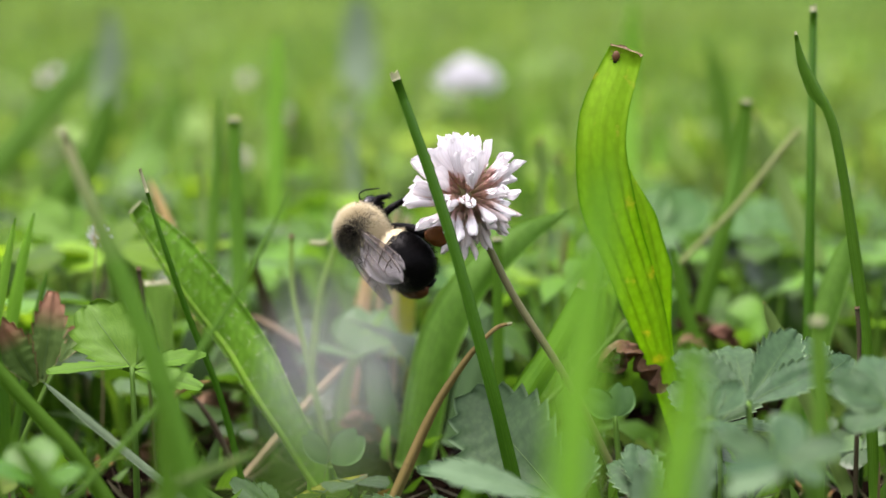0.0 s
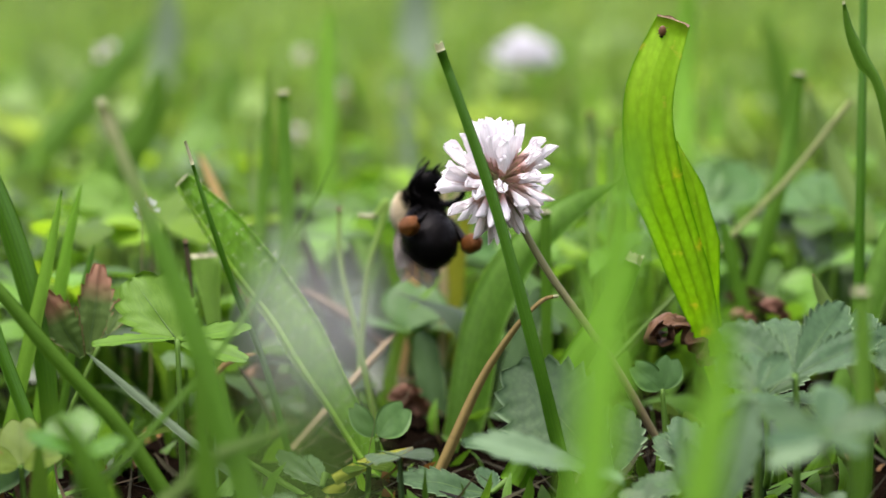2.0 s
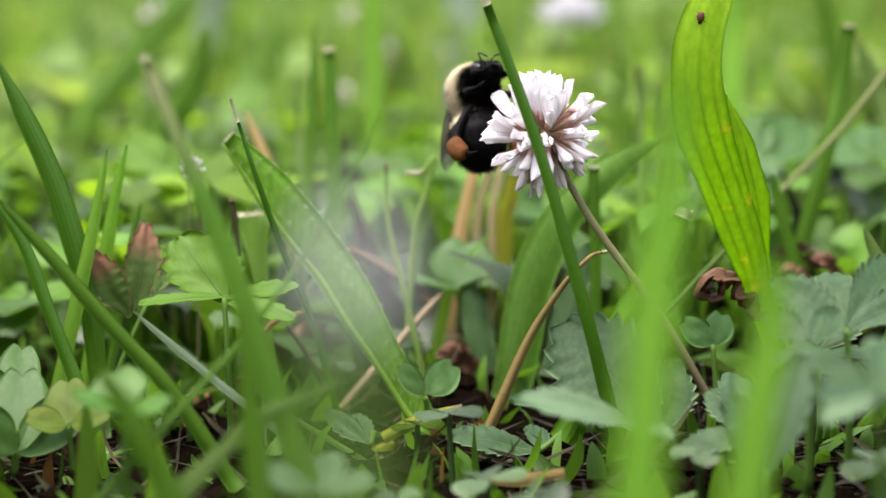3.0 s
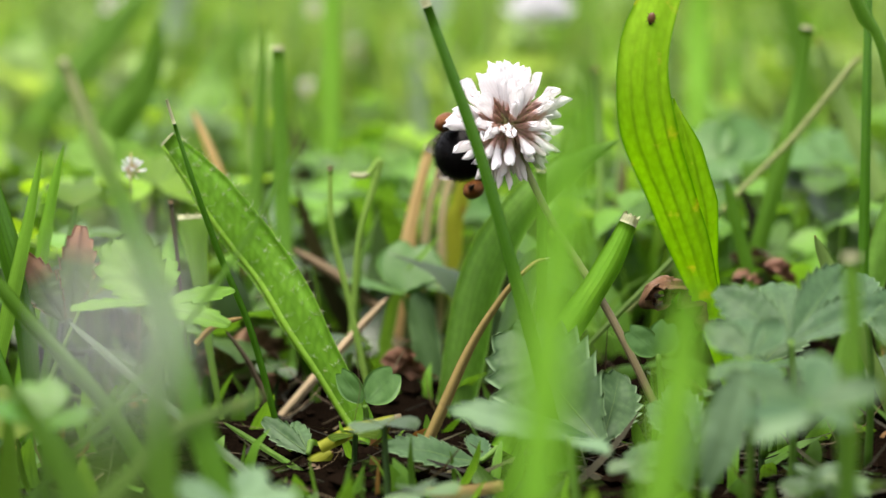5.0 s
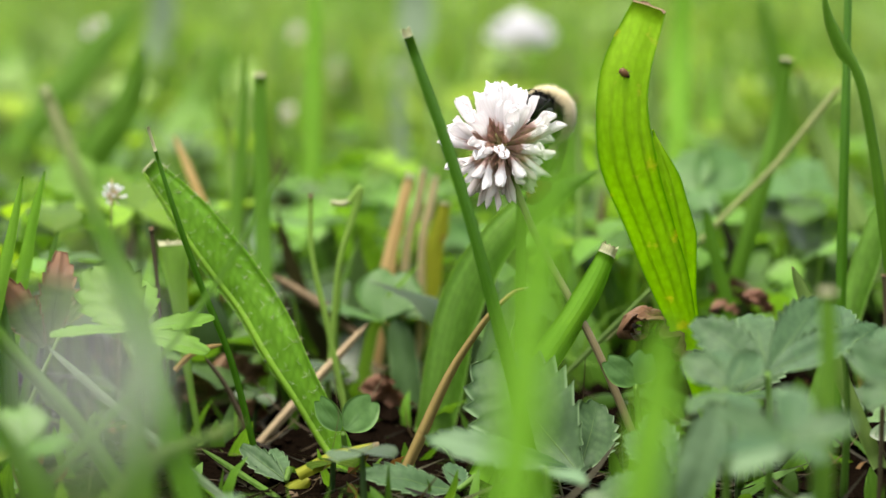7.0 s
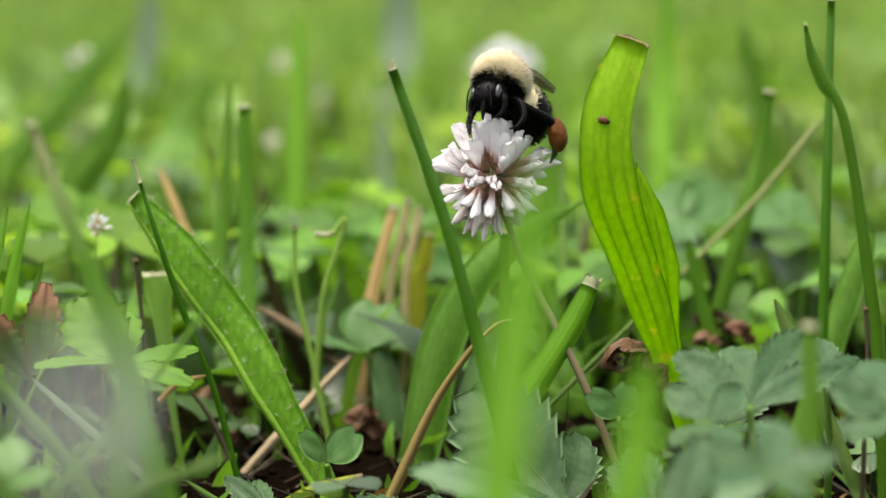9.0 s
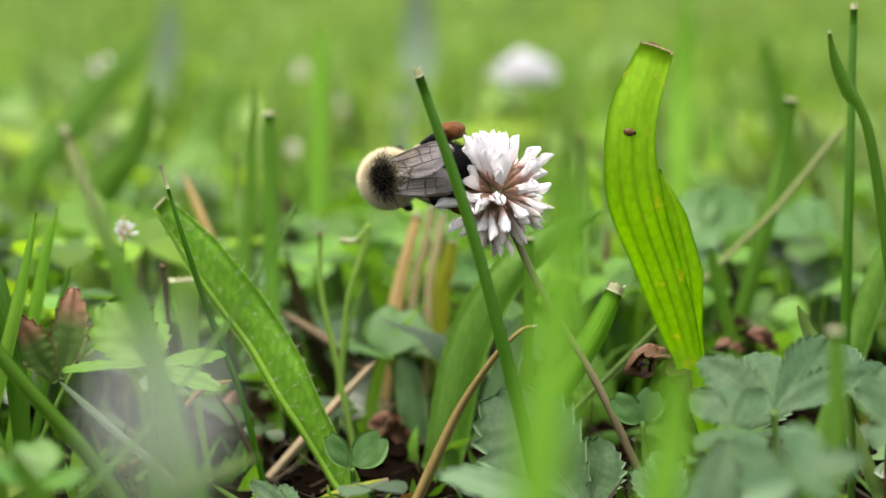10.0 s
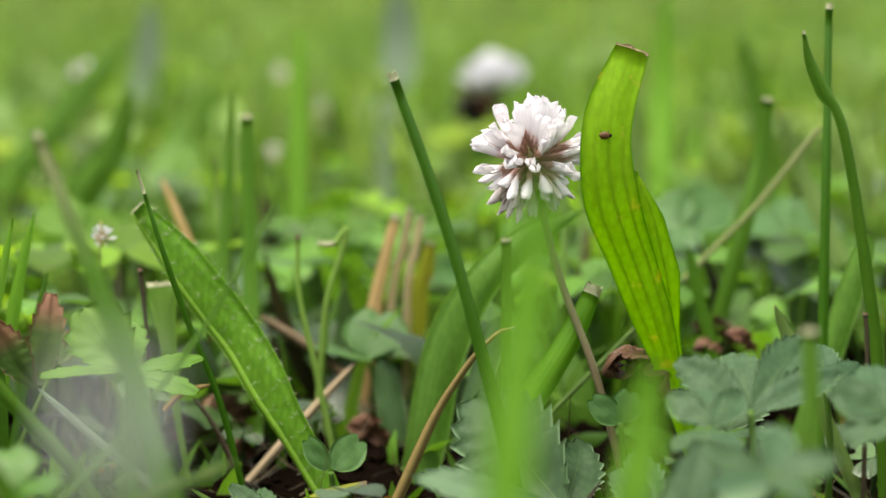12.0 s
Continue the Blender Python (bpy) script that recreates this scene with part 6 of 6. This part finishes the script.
strewn("dry_turf", "dry tan blades and brown heads among the grass, darkened as in shade", "grass", M_LITTER, field(11, 1600, 0.06, 1.6, (0.012, 0.035), (0.002, 0.006), lean=0.6, clump=20))
strewn("front_turf", "low green leaves in the low turf", "leaf", M_TURF, field(6, 40, -0.20, -0.05, (0.008, 0.020), (0.002, 0.006), lean=0.6, edge=0.05))
strewn("front_grey_turf", "low grey-green leaves in the low turf", "leaf", M_TURF_GREY, field(8, 26, -0.16, -0.02, (0.006, 0.016), (0.004, 0.009), lean=0.9, edge=0.05))
strewn("soil_leaves", "small low leaves on the soil", "leaf", M_TURF_LOW, field(12, 2600, -0.13, 0.06, (0.003, 0.010), (0.0015, 0.0045), lean=1.0, curl=0.4, clump=60))
strewn("litter", "dry brown stalks and leaf scraps on the soil, with shade in their colour", "litter", M_LITTER, field(7, 4200, -0.10, 0.25, (0.004, 0.018), (0.0004, 0.0017), lean=1.45, curl=0.15))


def lawn_around(seed, count):
    """Places for grass to the sides of the bare patch and behind it."""
    rng = random.Random(seed)
    out = []
    while len(out) < count:
        x, y = rng.gauss(0, 1.1), rng.gauss(0.4, 1.2)
        if y > -0.42 and abs(x - 0.01) < (y + 0.3825) * 0.33 + 0.05 or math.hypot(x, y + 0.38) < 0.10:
            continue
        out.append((x, y, -0.004, rng.uniform(0.015, 0.045), rng.uniform(0.002, 0.005), abs(rng.gauss(0, 0.4)), rng.uniform(0, 6.283), rng.gauss(0, 0.8)))
    return out


def flanks(seed, count):
    """Places for the unseen taller grass added on both sides of the clover, and for the low grass before it, to shade
    the soil.
    """
    rng = random.Random(seed)
    out = []
    while len(out) < count:
        y = rng.uniform(-0.36, 0.06)
        edge = (y + 0.375) * 0.25 + 0.014
        if y < -0.17 and rng.random() < 0.3:
            x, h = 0.005 + rng.uniform(-edge, edge), rng.uniform(0.008, 0.022)
            if math.hypot(x, y + 0.372) < 0.035:
                continue
        else:
            x, h = 0.005 + rng.choice((-1, 1)) * (edge + 0.13 * rng.random() ** 1.3), rng.uniform(0.03, 0.065)
        out.append((x, y, -0.004, h, rng.uniform(0.002, 0.005), abs(rng.gauss(0, 0.12)), rng.uniform(0, 6.283), rng.gauss(0, 0.15)))
    return out


# grass added out of view to keep sky light off the soil
strewn("flank_turf", "unseen taller green grass added round the clover to shade the soil", "grass", M_TURF, flanks(23, 7000), rings=4)
strewn("side_turf", "green grass of the lawn round about", "grass", M_TURF, lawn_around(21, 38000), rings=4)
strewn("side_pale_turf", "pale green grass of the lawn round about", "grass", M_TURF_PALE, lawn_around(22, 12000), rings=4)


def trefoils(name, label, mat, seed, count, y0, y1, height, size, power=1.0, clump=0.0, right=9.0):
    """Many low clover leaves, three rounded leaflets on a stalk each, as one mesh."""
    rng = random.Random(seed)
    verts, faces, uvs = [], [], []
    for _ in range(count):
        y = y0 + (y1 - y0) * rng.random() ** power
        half = (y + 0.3825) * 0.30 + 0.03
        x = rng.uniform(-half, half) + 0.01
        if x > right and y < 0.25:
            continue
        if clump and noise.noise((x * clump, y * clump, seed * 2.3)) + rng.uniform(-0.3, 0.3) < -0.05:
            continue
        z, r, head = rng.uniform(*height), rng.uniform(*size), rng.uniform(0, 6.283)
        tilt, way = abs(rng.gauss(0, 0.45)), rng.uniform(0, 6.283)
        m = Matrix.Translation((x, y, z)) @ Matrix.Rotation(tilt, 4, Vector((math.cos(way), math.sin(way), 0))) @ Matrix.Rotation(head, 4, "Z")
        o = len(verts)
        sway = Vector((rng.gauss(0, 0.2), rng.gauss(0, 0.2), 0)) * z
        for q, w in ((Vector((x, y, -0.004)) + sway, 0.0006), (Vector((x, y, z)), 0.0005)):
            for a in range(3):
                verts.append(q + Vector((math.cos(2.1 * a), math.sin(2.1 * a), 0)) * w)
                uvs.append((0.5, 0.3))
        faces += [(o, o + 1, o + 4, o + 3), (o + 1, o + 2, o + 5, o + 4), (o + 2, o, o + 3, o + 5)]
        for leaf in range(3):
            turn = Matrix.Rotation(leaf * 2.0944 + rng.uniform(-0.15, 0.15), 4, "Z")
            droop = rng.uniform(-0.1, 0.5)
            o = len(verts)
            for i, (u, w) in enumerate(((0.04, 0.05), (0.3, 0.36), (0.6, 0.52), (0.85, 0.50), (1.0, 0.26))):
                for k in (-1, 0, 1):
                    lift = 0.25 * abs(k) * w - droop * u * u * 0.5 - (0.08 if k == 0 and u == 1.0 else 0)
                    verts.append(m @ (turn @ Vector((k * w * r, (u - (0.10 if k == 0 and u == 1.0 else 0)) * r, lift * r))))
                    uvs.append((0.5 + 0.5 * k, u))
            for i in range(4):
                for k in range(2):
                    a = o + i * 3 + k
                    faces.append((a, a + 1, a + 4, a + 3))
    return tagged(new(name, mesh_of(name, verts, faces, mat, uvs)), label, "clover", kind="stuff")


trefoils("yellow_clover_carpet", "yellow-green clover leaves among the darker ones", M_TURF_YELLOW, 45, 330, 0.05, 0.55, (0.010, 0.028), (0.005, 0.011), 1.0, 22, 0.02)
strewn("rusty_scraps", "rust-coloured dead leaf scraps among the clover", "leaf", M_RUST, field(14, 420, 0.05, 0.45, (0.006, 0.016), (0.003, 0.008), lean=0.9, curl=0.9, clump=30))
strewn("soil_scraps", "rusty and red-brown leaf scraps on the soil", "leaf", M_RUST, field(16, 260, -0.045, 0.06, (0.002, 0.006), (0.0008, 0.0026), lean=1.1, curl=0.9, clump=50))
strewn("soil_straws", "thin dry straws and roots tangled on the soil", "litter", M_ROOTS, field(15, 420, -0.05, 0.10, (0.008, 0.022), (0.0002, 0.0005), lean=1.3, curl=0.4))
trefoils("clover_roof", "low clover leaves roofing the gaps in the turf", M_TURF_LOW, 46, 260, 0.065, 0.22, (0.014, 0.024), (0.005, 0.009), 1.0, 18)
trefoils("clover_carpet", "green clover leaves carpeting the lawn", M_TURF_LOW, 41, 330, 0.03, 0.40, (0.006, 0.024), (0.006, 0.012), 1.0, 20)
trefoils("grey_clover_carpet", "grey-green clover leaves carpeting the lawn", M_TURF_GREY, 42, 300, 0.02, 0.40, (0.004, 0.020), (0.006, 0.012), 1.0, 24)
trefoils("far_clover_carpet", "clover leaves far back in the lawn", M_TURF_PALE, 43, 700, 0.3, 1.8, (0.010, 0.035), (0.008, 0.016), 1.2, 9)
trefoils("front_clover_carpet", "small clover leaves over the bare soil", M_TURF_GREY, 44, 46, -0.13, 0.02, (0.002, 0.008), (0.003, 0.006), 1.0)


def crumbs():
    """Crumbs of soil and rotted leaf over the bare ground."""
    rng = random.Random(31)
    verts, faces, uvs = [], [], []
    for _ in range(5200):
        x, y = rng.uniform(-0.16, 0.17), rng.uniform(-0.12, 0.22)
        r = rng.uniform(0.0004, 0.0017) * (1 if rng.random() < 0.9 else 1.6)
        o = len(verts)
        base = noise.noise((x * 40, y * 40, 0.3)) * 0.0022 + noise.noise((x * 9, y * 9, 4.0)) * 0.002 - 0.003
        for d in ((1, 0, 0), (-1, 0, 0), (0, 1, 0), (0, -1, 0), (0, 0, 1), (0, 0, -1)):
            k = r * rng.uniform(0.55, 1.3)
            verts.append((x + d[0] * k, y + d[1] * k, base + r * 0.4 + d[2] * k * 0.7))
            uvs.append((0.5, 0.5))
        for a, b, c in ((0, 2, 4), (2, 1, 4), (1, 3, 4), (3, 0, 4), (2, 0, 5), (1, 2, 5), (3, 1, 5), (0, 3, 5)):
            faces.append((o + a, o + b, o + c))
    return tagged(new("soil_crumbs", mesh_of("soil_crumbs", verts, faces, M_CRUMB, uvs, smooth=False)), "crumbs of soil and rotted leaves, coloured as in shade", "soil", kind="stuff")


crumbs()


# ---- what moves ----
def motions():
    walk(flower, [
        (0.0, pose(0.0266, -0.0099, 0, 7.81, -27.69, 0.00)),
        (0.5, pose(0.0266, -0.0099, 0, 6.79, -28.60, -0.00)),
        (1.0, pose(0.0266, -0.0099, 0, 6.36, -27.59, 0.00)),
        (1.5, pose(0.0266, -0.0099, 0, 6.72, -28.54, 0.00)),
        (2.0, pose(0.0266, -0.0099, 0, 6.30, -30.79, -0.00)),
        (2.5, pose(0.0266, -0.0099, 0, 5.22, -29.62, 0.00)),
        (3.0, pose(0.0266, -0.0099, 0, 2.98, -31.16, 0.00)),
        (3.2, pose(0.0266, -0.0099, 0, 1.70, -31.13, -0.00)),
        (4.8, pose(0.0266, -0.0099, 0, -5.07, -27.47, 0.00)),
        (5.0, pose(0.0266, -0.0099, 0, -6.66, -27.64, 0.00)),
        (5.5, pose(0.0266, -0.0099, 0, -7.67, -27.82, 0.00)),
        (6.0, pose(0.0266, -0.0099, 0, -6.87, -26.78, 0.00)),
        (6.5, pose(0.0266, -0.0099, 0, -5.00, -24.77, -0.00)),
        (7.0, pose(0.0266, -0.0099, 0, -5.09, -24.95, 0.00)),
        (7.2, pose(0.0266, -0.0099, 0, -5.02, -23.96, 0.00)),
        (8.8, pose(0.0266, -0.0099, 0, -3.81, -24.04, 0.00)),
        (9.0, pose(0.0266, -0.0099, 0, -3.71, -23.54, 0.00)),
        (9.5, pose(0.0266, -0.0099, 0, -2.90, -22.36, 0.00)),
        (9.6, pose(0.0266, -0.0099, 0, -2.45, -23.05, 0.00)),
        (9.7, pose(0.0266, -0.0099, 0, -1.67, -27.90, 0.00)),
        (9.8, pose(0.0266, -0.0099, 0, -1.34, -27.10, 0.00)),
        (10.0, pose(0.0266, -0.0099, 0, -0.52, -27.10, 0.00)),
        (10.2, pose(0.0266, -0.0099, 0, -0.03, -32.40, 0.00)),
        (10.3, pose(0.0266, -0.0099, 0, -0.49, -26.96, 0.00)),
        (10.5, pose(0.0266, -0.0099, 0, -0.37, -28.84, 0.00)),
        (10.7, pose(0.0266, -0.0099, 0, -1.21, -24.51, 0.00)),
        (10.8, pose(0.0266, -0.0099, 0, -2.03, -17.01, -0.00)),
        (11.0, pose(0.0266, -0.0099, 0, -2.60, -16.62, 0.00)),
        (11.5, pose(0.0266, -0.0099, 0, -1.67, -16.23, 0.00)),
        (12.0, pose(0.0266, -0.0099, 0, -1.14, -16.22, 0.00)),
    ])
    walk(flower_top, [
        (0.0, pose(-0.00000, -0.00000, 0.05014, -2.17, 7.62, -1.05)),
        (0.5, pose(-0.00000, 0.00000, 0.05018, -1.16, 8.54, -1.02)),
        (1.0, pose(0.00000, 0.00000, 0.04991, -0.72, 8.53, -0.96)),
        (1.5, pose(0.00000, 0.00000, 0.04943, -1.13, 10.47, -1.25)),
        (2.0, pose(0.00000, 0.00000, 0.04915, -0.71, 10.72, -1.20)),
        (2.5, pose(0.00000, 0.00000, 0.04948, 0.38, 11.57, -1.07)),
        (3.0, pose(-0.00000, 0.00000, 0.04909, 2.62, 15.14, -0.81)),
        (3.2, pose(-0.00000, 0.00000, 0.04912, 3.94, 16.13, -0.49)),
        (4.8, pose(0.00000, -0.00000, 0.04921, 10.95, 14.41, 1.31)),
        (5.0, pose(0.00000, 0.00000, 0.04897, 12.62, 15.53, 1.86)),
        (5.5, pose(0.00000, 0.00000, 0.04874, 13.81, 18.64, 2.60)),
        (6.0, pose(0.00000, 0.00000, 0.04863, 12.92, 17.65, 2.19)),
        (6.5, pose(0.00000, 0.00000, 0.04876, 10.91, 15.71, 1.41)),
        (7.0, pose(0.00000, 0.00000, 0.04927, 11.03, 16.88, 1.55)),
        (7.2, pose(0.00000, 0.00000, 0.04895, 10.98, 17.89, 1.62)),
        (8.8, pose(-0.00000, -0.00000, 0.04890, 9.79, 20.99, 1.46)),
        (9.0, pose(0.00000, 0.00000, 0.04905, 9.70, 21.49, 1.46)),
        (9.5, pose(0.00000, 0.00000, 0.04847, 8.90, 24.33, 1.31)),
        (9.6, pose(0.00000, 0.00000, 0.04858, 8.33, 21.03, 0.94)),
        (9.7, pose(0.00000, -0.00000, 0.04874, 7.38, 3.89, 0.11)),
        (9.8, pose(0.00000, -0.00000, 0.04901, 7.05, 1.10, 0.03)),
        (10.0, pose(0.00000, -0.00000, 0.04904, 6.23, 2.10, 0.02)),
        (10.2, pose(0.00000, -0.00000, 0.04866, 5.74, -1.60, -0.00)),
        (10.3, pose(0.00000, 0.00000, 0.04841, 6.21, 6.96, 0.06)),
        (10.5, pose(0.00000, 0.00000, 0.04867, 6.09, 10.84, 0.07)),
        (10.7, pose(-0.00000, 0.00000, 0.04930, 6.96, 14.51, 0.31)),
        (10.8, pose(0.00000, 0.00000, 0.04942, 7.84, 17.00, 0.62)),
        (11.0, pose(0.00000, -0.00000, 0.05095, 8.45, 18.60, 0.87)),
        (11.5, pose(0.00000, 0.00000, 0.05089, 7.46, 18.22, 0.55)),
        (12.0, pose(0.00000, -0.00000, 0.05091, 6.91, 18.22, 0.37)),
    ])
    walk(bee, [
        (0.0, pose(-0.0118, -0.0155, 0.0391, -106.3, -36.7, 150.3)),
        (0.5, pose(-0.0124, -0.0146, 0.0392, -110.3, -36.7, 150.3)),
        (1.0, pose(-0.0100, 0.0030, 0.0388, -147.8, -47.0, 116.6)),
        (1.5, pose(-0.0092, 0.0109, 0.0375, -152.0, -33.2, 101.3)),
        (2.0, pose(-0.0113, 0.0110, 0.0350, -158.0, -37.5, 102.1)),
        (2.5, pose(-0.0108, 0.0022, 0.0418, 177.0, -63.5, 128.7)),
        (3.0, pose(-0.0097, 0.0024, 0.0476, -147.5, -78.3, 90.0)),
        (3.2, pose(-0.0030, 0.0097, 0.0469, -100.5, -47.8, 26.6)),
        (4.8, pose(0.0021, 0.0138, 0.0408, -97.8, -21.2, 19.4)),
        (5.0, pose(0.0033, 0.0138, 0.0409, -97.8, -21.2, 19.4)),
        (5.2, pose(0.0041, 0.0123, 0.0425, -92.5, -21.8, 6.2)),
        (5.3, pose(0.0069, 0.0214, 0.0495, -54.6, -11.9, -12.1)),
        (5.5, pose(0.0096, 0.0202, 0.0484, -56.1, -21.2, -19.4)),
        (6.0, pose(0.0107, 0.0175, 0.0481, -71.4, -27.3, -23.6)),
        (6.5, pose(0.0108, 0.0126, 0.0511, -75.7, -44.6, -39.3)),
        (7.0, pose(0.0126, 0.0107, 0.0484, -65.5, -57.2, -56.3)),
        (7.2, pose(0.0150, 0.0089, 0.0550, -48.5, -62.4, -77.5)),
        (7.8, pose(0.0149, 0.0029, 0.0589, -28.2, -31.8, -82.9)),
        (8.3, pose(0.0112, -0.0059, 0.0605, -2.8, -25.1, -110.6)),
        (8.8, pose(0.0085, -0.0098, 0.0591, 10.5, -33.0, -121.0)),
        (9.0, pose(0.0081, -0.0098, 0.0598, 8.8, -32.0, -121.0)),
        (9.2, pose(0.0074, -0.0103, 0.0604, -0.0, -10.0, -139.8)),
        (9.3, pose(0.0034, -0.0122, 0.0575, -20.0, -2.0, -146.0)),
        (9.5, pose(0.0037, -0.0131, 0.0559, -43.6, 12.2, -152.9)),
        (9.6, pose(0.0033, -0.0135, 0.0556, -49.1, 9.3, -157.6)),
        (9.7, pose(-0.0092, -0.0113, 0.0499, -48.0, 3.0, -174.0)),
        (9.8, pose(-0.0104, -0.0123, 0.0464, -74.3, 8.6, 168.3)),
        (10.0, pose(-0.0117, -0.0122, 0.0464, -84.9, 11.6, 168.1)),
        (10.1, pose(-0.0135, -0.0094, 0.0448, -71.0, 11.5, 129.2)),
        (10.2, pose(-0.0094, -0.0047, 0.0293, -142.0, 20.4, 97.1)),
        (10.3, pose(-0.0064, 0.0098, 0.0350, -129.4, -21.2, 93.2)),
        (10.4, pose(-0.0081, 0.0079, 0.0344, -156.2, -40.3, 98.1)),
        (10.5, pose(-0.0076, 0.0069, 0.0407, 177.5, -65.1, 106.7)),
        (10.6, pose(-0.0063, 0.0057, 0.0426, -140.6, -71.0, 71.6)),
        (10.7, pose(0.0006, 0.0060, 0.0497, -29.7, -64.0, 43.2)),
        (10.8, pose(0.0075, 0.0010, 0.0675, -65.3, -71.6, 18.4)),
        (10.9, pose(0.0101, 0.0542, 0.0797, -24.9, -57.4, 63.4)),
        (11.1, pose(0.0104, 0.2093, 0.0867, 0.0, -14.0, 90.0)),
        (11.3, pose(-0.0018, 0.3262, 0.0703, -0.0, 6.7, 110.6)),
        (11.4, pose(-0.0089, 0.3582, 0.0561, 2.7, 13.6, 104.0)),
        (11.5, pose(-0.0067, 0.3659, 0.0493, -27.6, 6.7, 69.4)),
        (11.6, pose(-0.0030, 0.3653, 0.0440, -52.2, -20.4, 60.3)),
        (12.0, pose(-0.0005, 0.3690, 0.0398, -60.3, -33.3, 66.8)),
    ])
    upright, leaning = pose(0.0072, 0.3608, 0), pose(0.0072, 0.3608, 0, 0, -4.2, 0)
    walk(far_flower, [(0.0, upright), (11.4, upright), (11.5, pose(0.0072, 0.3608, 0, 0, -0.5, 0)), (11.7, pose(0.0072, 0.3608, 0, 0, -3.4, 0)), (12.0, leaning)])
    walk(bug, [
        (0.0, pose(0.02506, -0.01744, 0.06494, 90, 100, 0)),
        (1.5, pose(0.02501, -0.01757, 0.06461, 90, 100, 0)),
        (2.0, pose(0.02500, -0.01768, 0.06437, 90, 100, 0)),
        (3.0, pose(0.02352, -0.01931, 0.05965, 90, 100, 0)),
        (4.8, pose(0.02493, -0.01915, 0.06044, 90, 100, 0)),
        (5.0, pose(0.02414, -0.01935, 0.05988, 90, 100, 0)),
        (5.5, pose(0.02384, -0.01963, 0.05896, 90, 60, 0)),
        (6.0, pose(0.02346, -0.01981, 0.05813, 90, 60, 0)),
        (6.5, pose(0.02327, -0.01991, 0.05758, 90, 30, 0)),
        (7.0, pose(0.02308, -0.02010, 0.05671, 90, 40, 0)),
        (7.2, pose(0.02276, -0.02022, 0.05561, 90, 60, 0)),
        (8.8, pose(0.02259, -0.02024, 0.05506, 90, 0, 0)),
        (9.0, pose(0.02250, -0.02026, 0.05472, 90, 20, 0)),
        (9.5, pose(0.02264, -0.02033, 0.05450, 90, 10, 0)),
        (10.0, pose(0.02268, -0.02041, 0.05405, 90, 10, 0)),
        (10.5, pose(0.02275, -0.02046, 0.05378, 90, 0, 0)),
        (11.0, pose(0.02267, -0.02043, 0.05385, 90, 0, 0)),
        (11.5, pose(0.02280, -0.02047, 0.05378, 90, 0, 0)),
        (12.0, pose(0.02268, -0.02044, 0.05382, 90, 0, 0)),
    ])
    for (kind, s), ob in bee_wings.items():
        rest = ob.matrix_basis.copy()
        spread = rest @ pose(0, 0, 0, 0, 0, -50 * s)
        walk(ob, [(0, rest), (10.7, rest), (10.8, spread), (11.5, spread), (11.7, rest), (12.0, rest)])


motions()
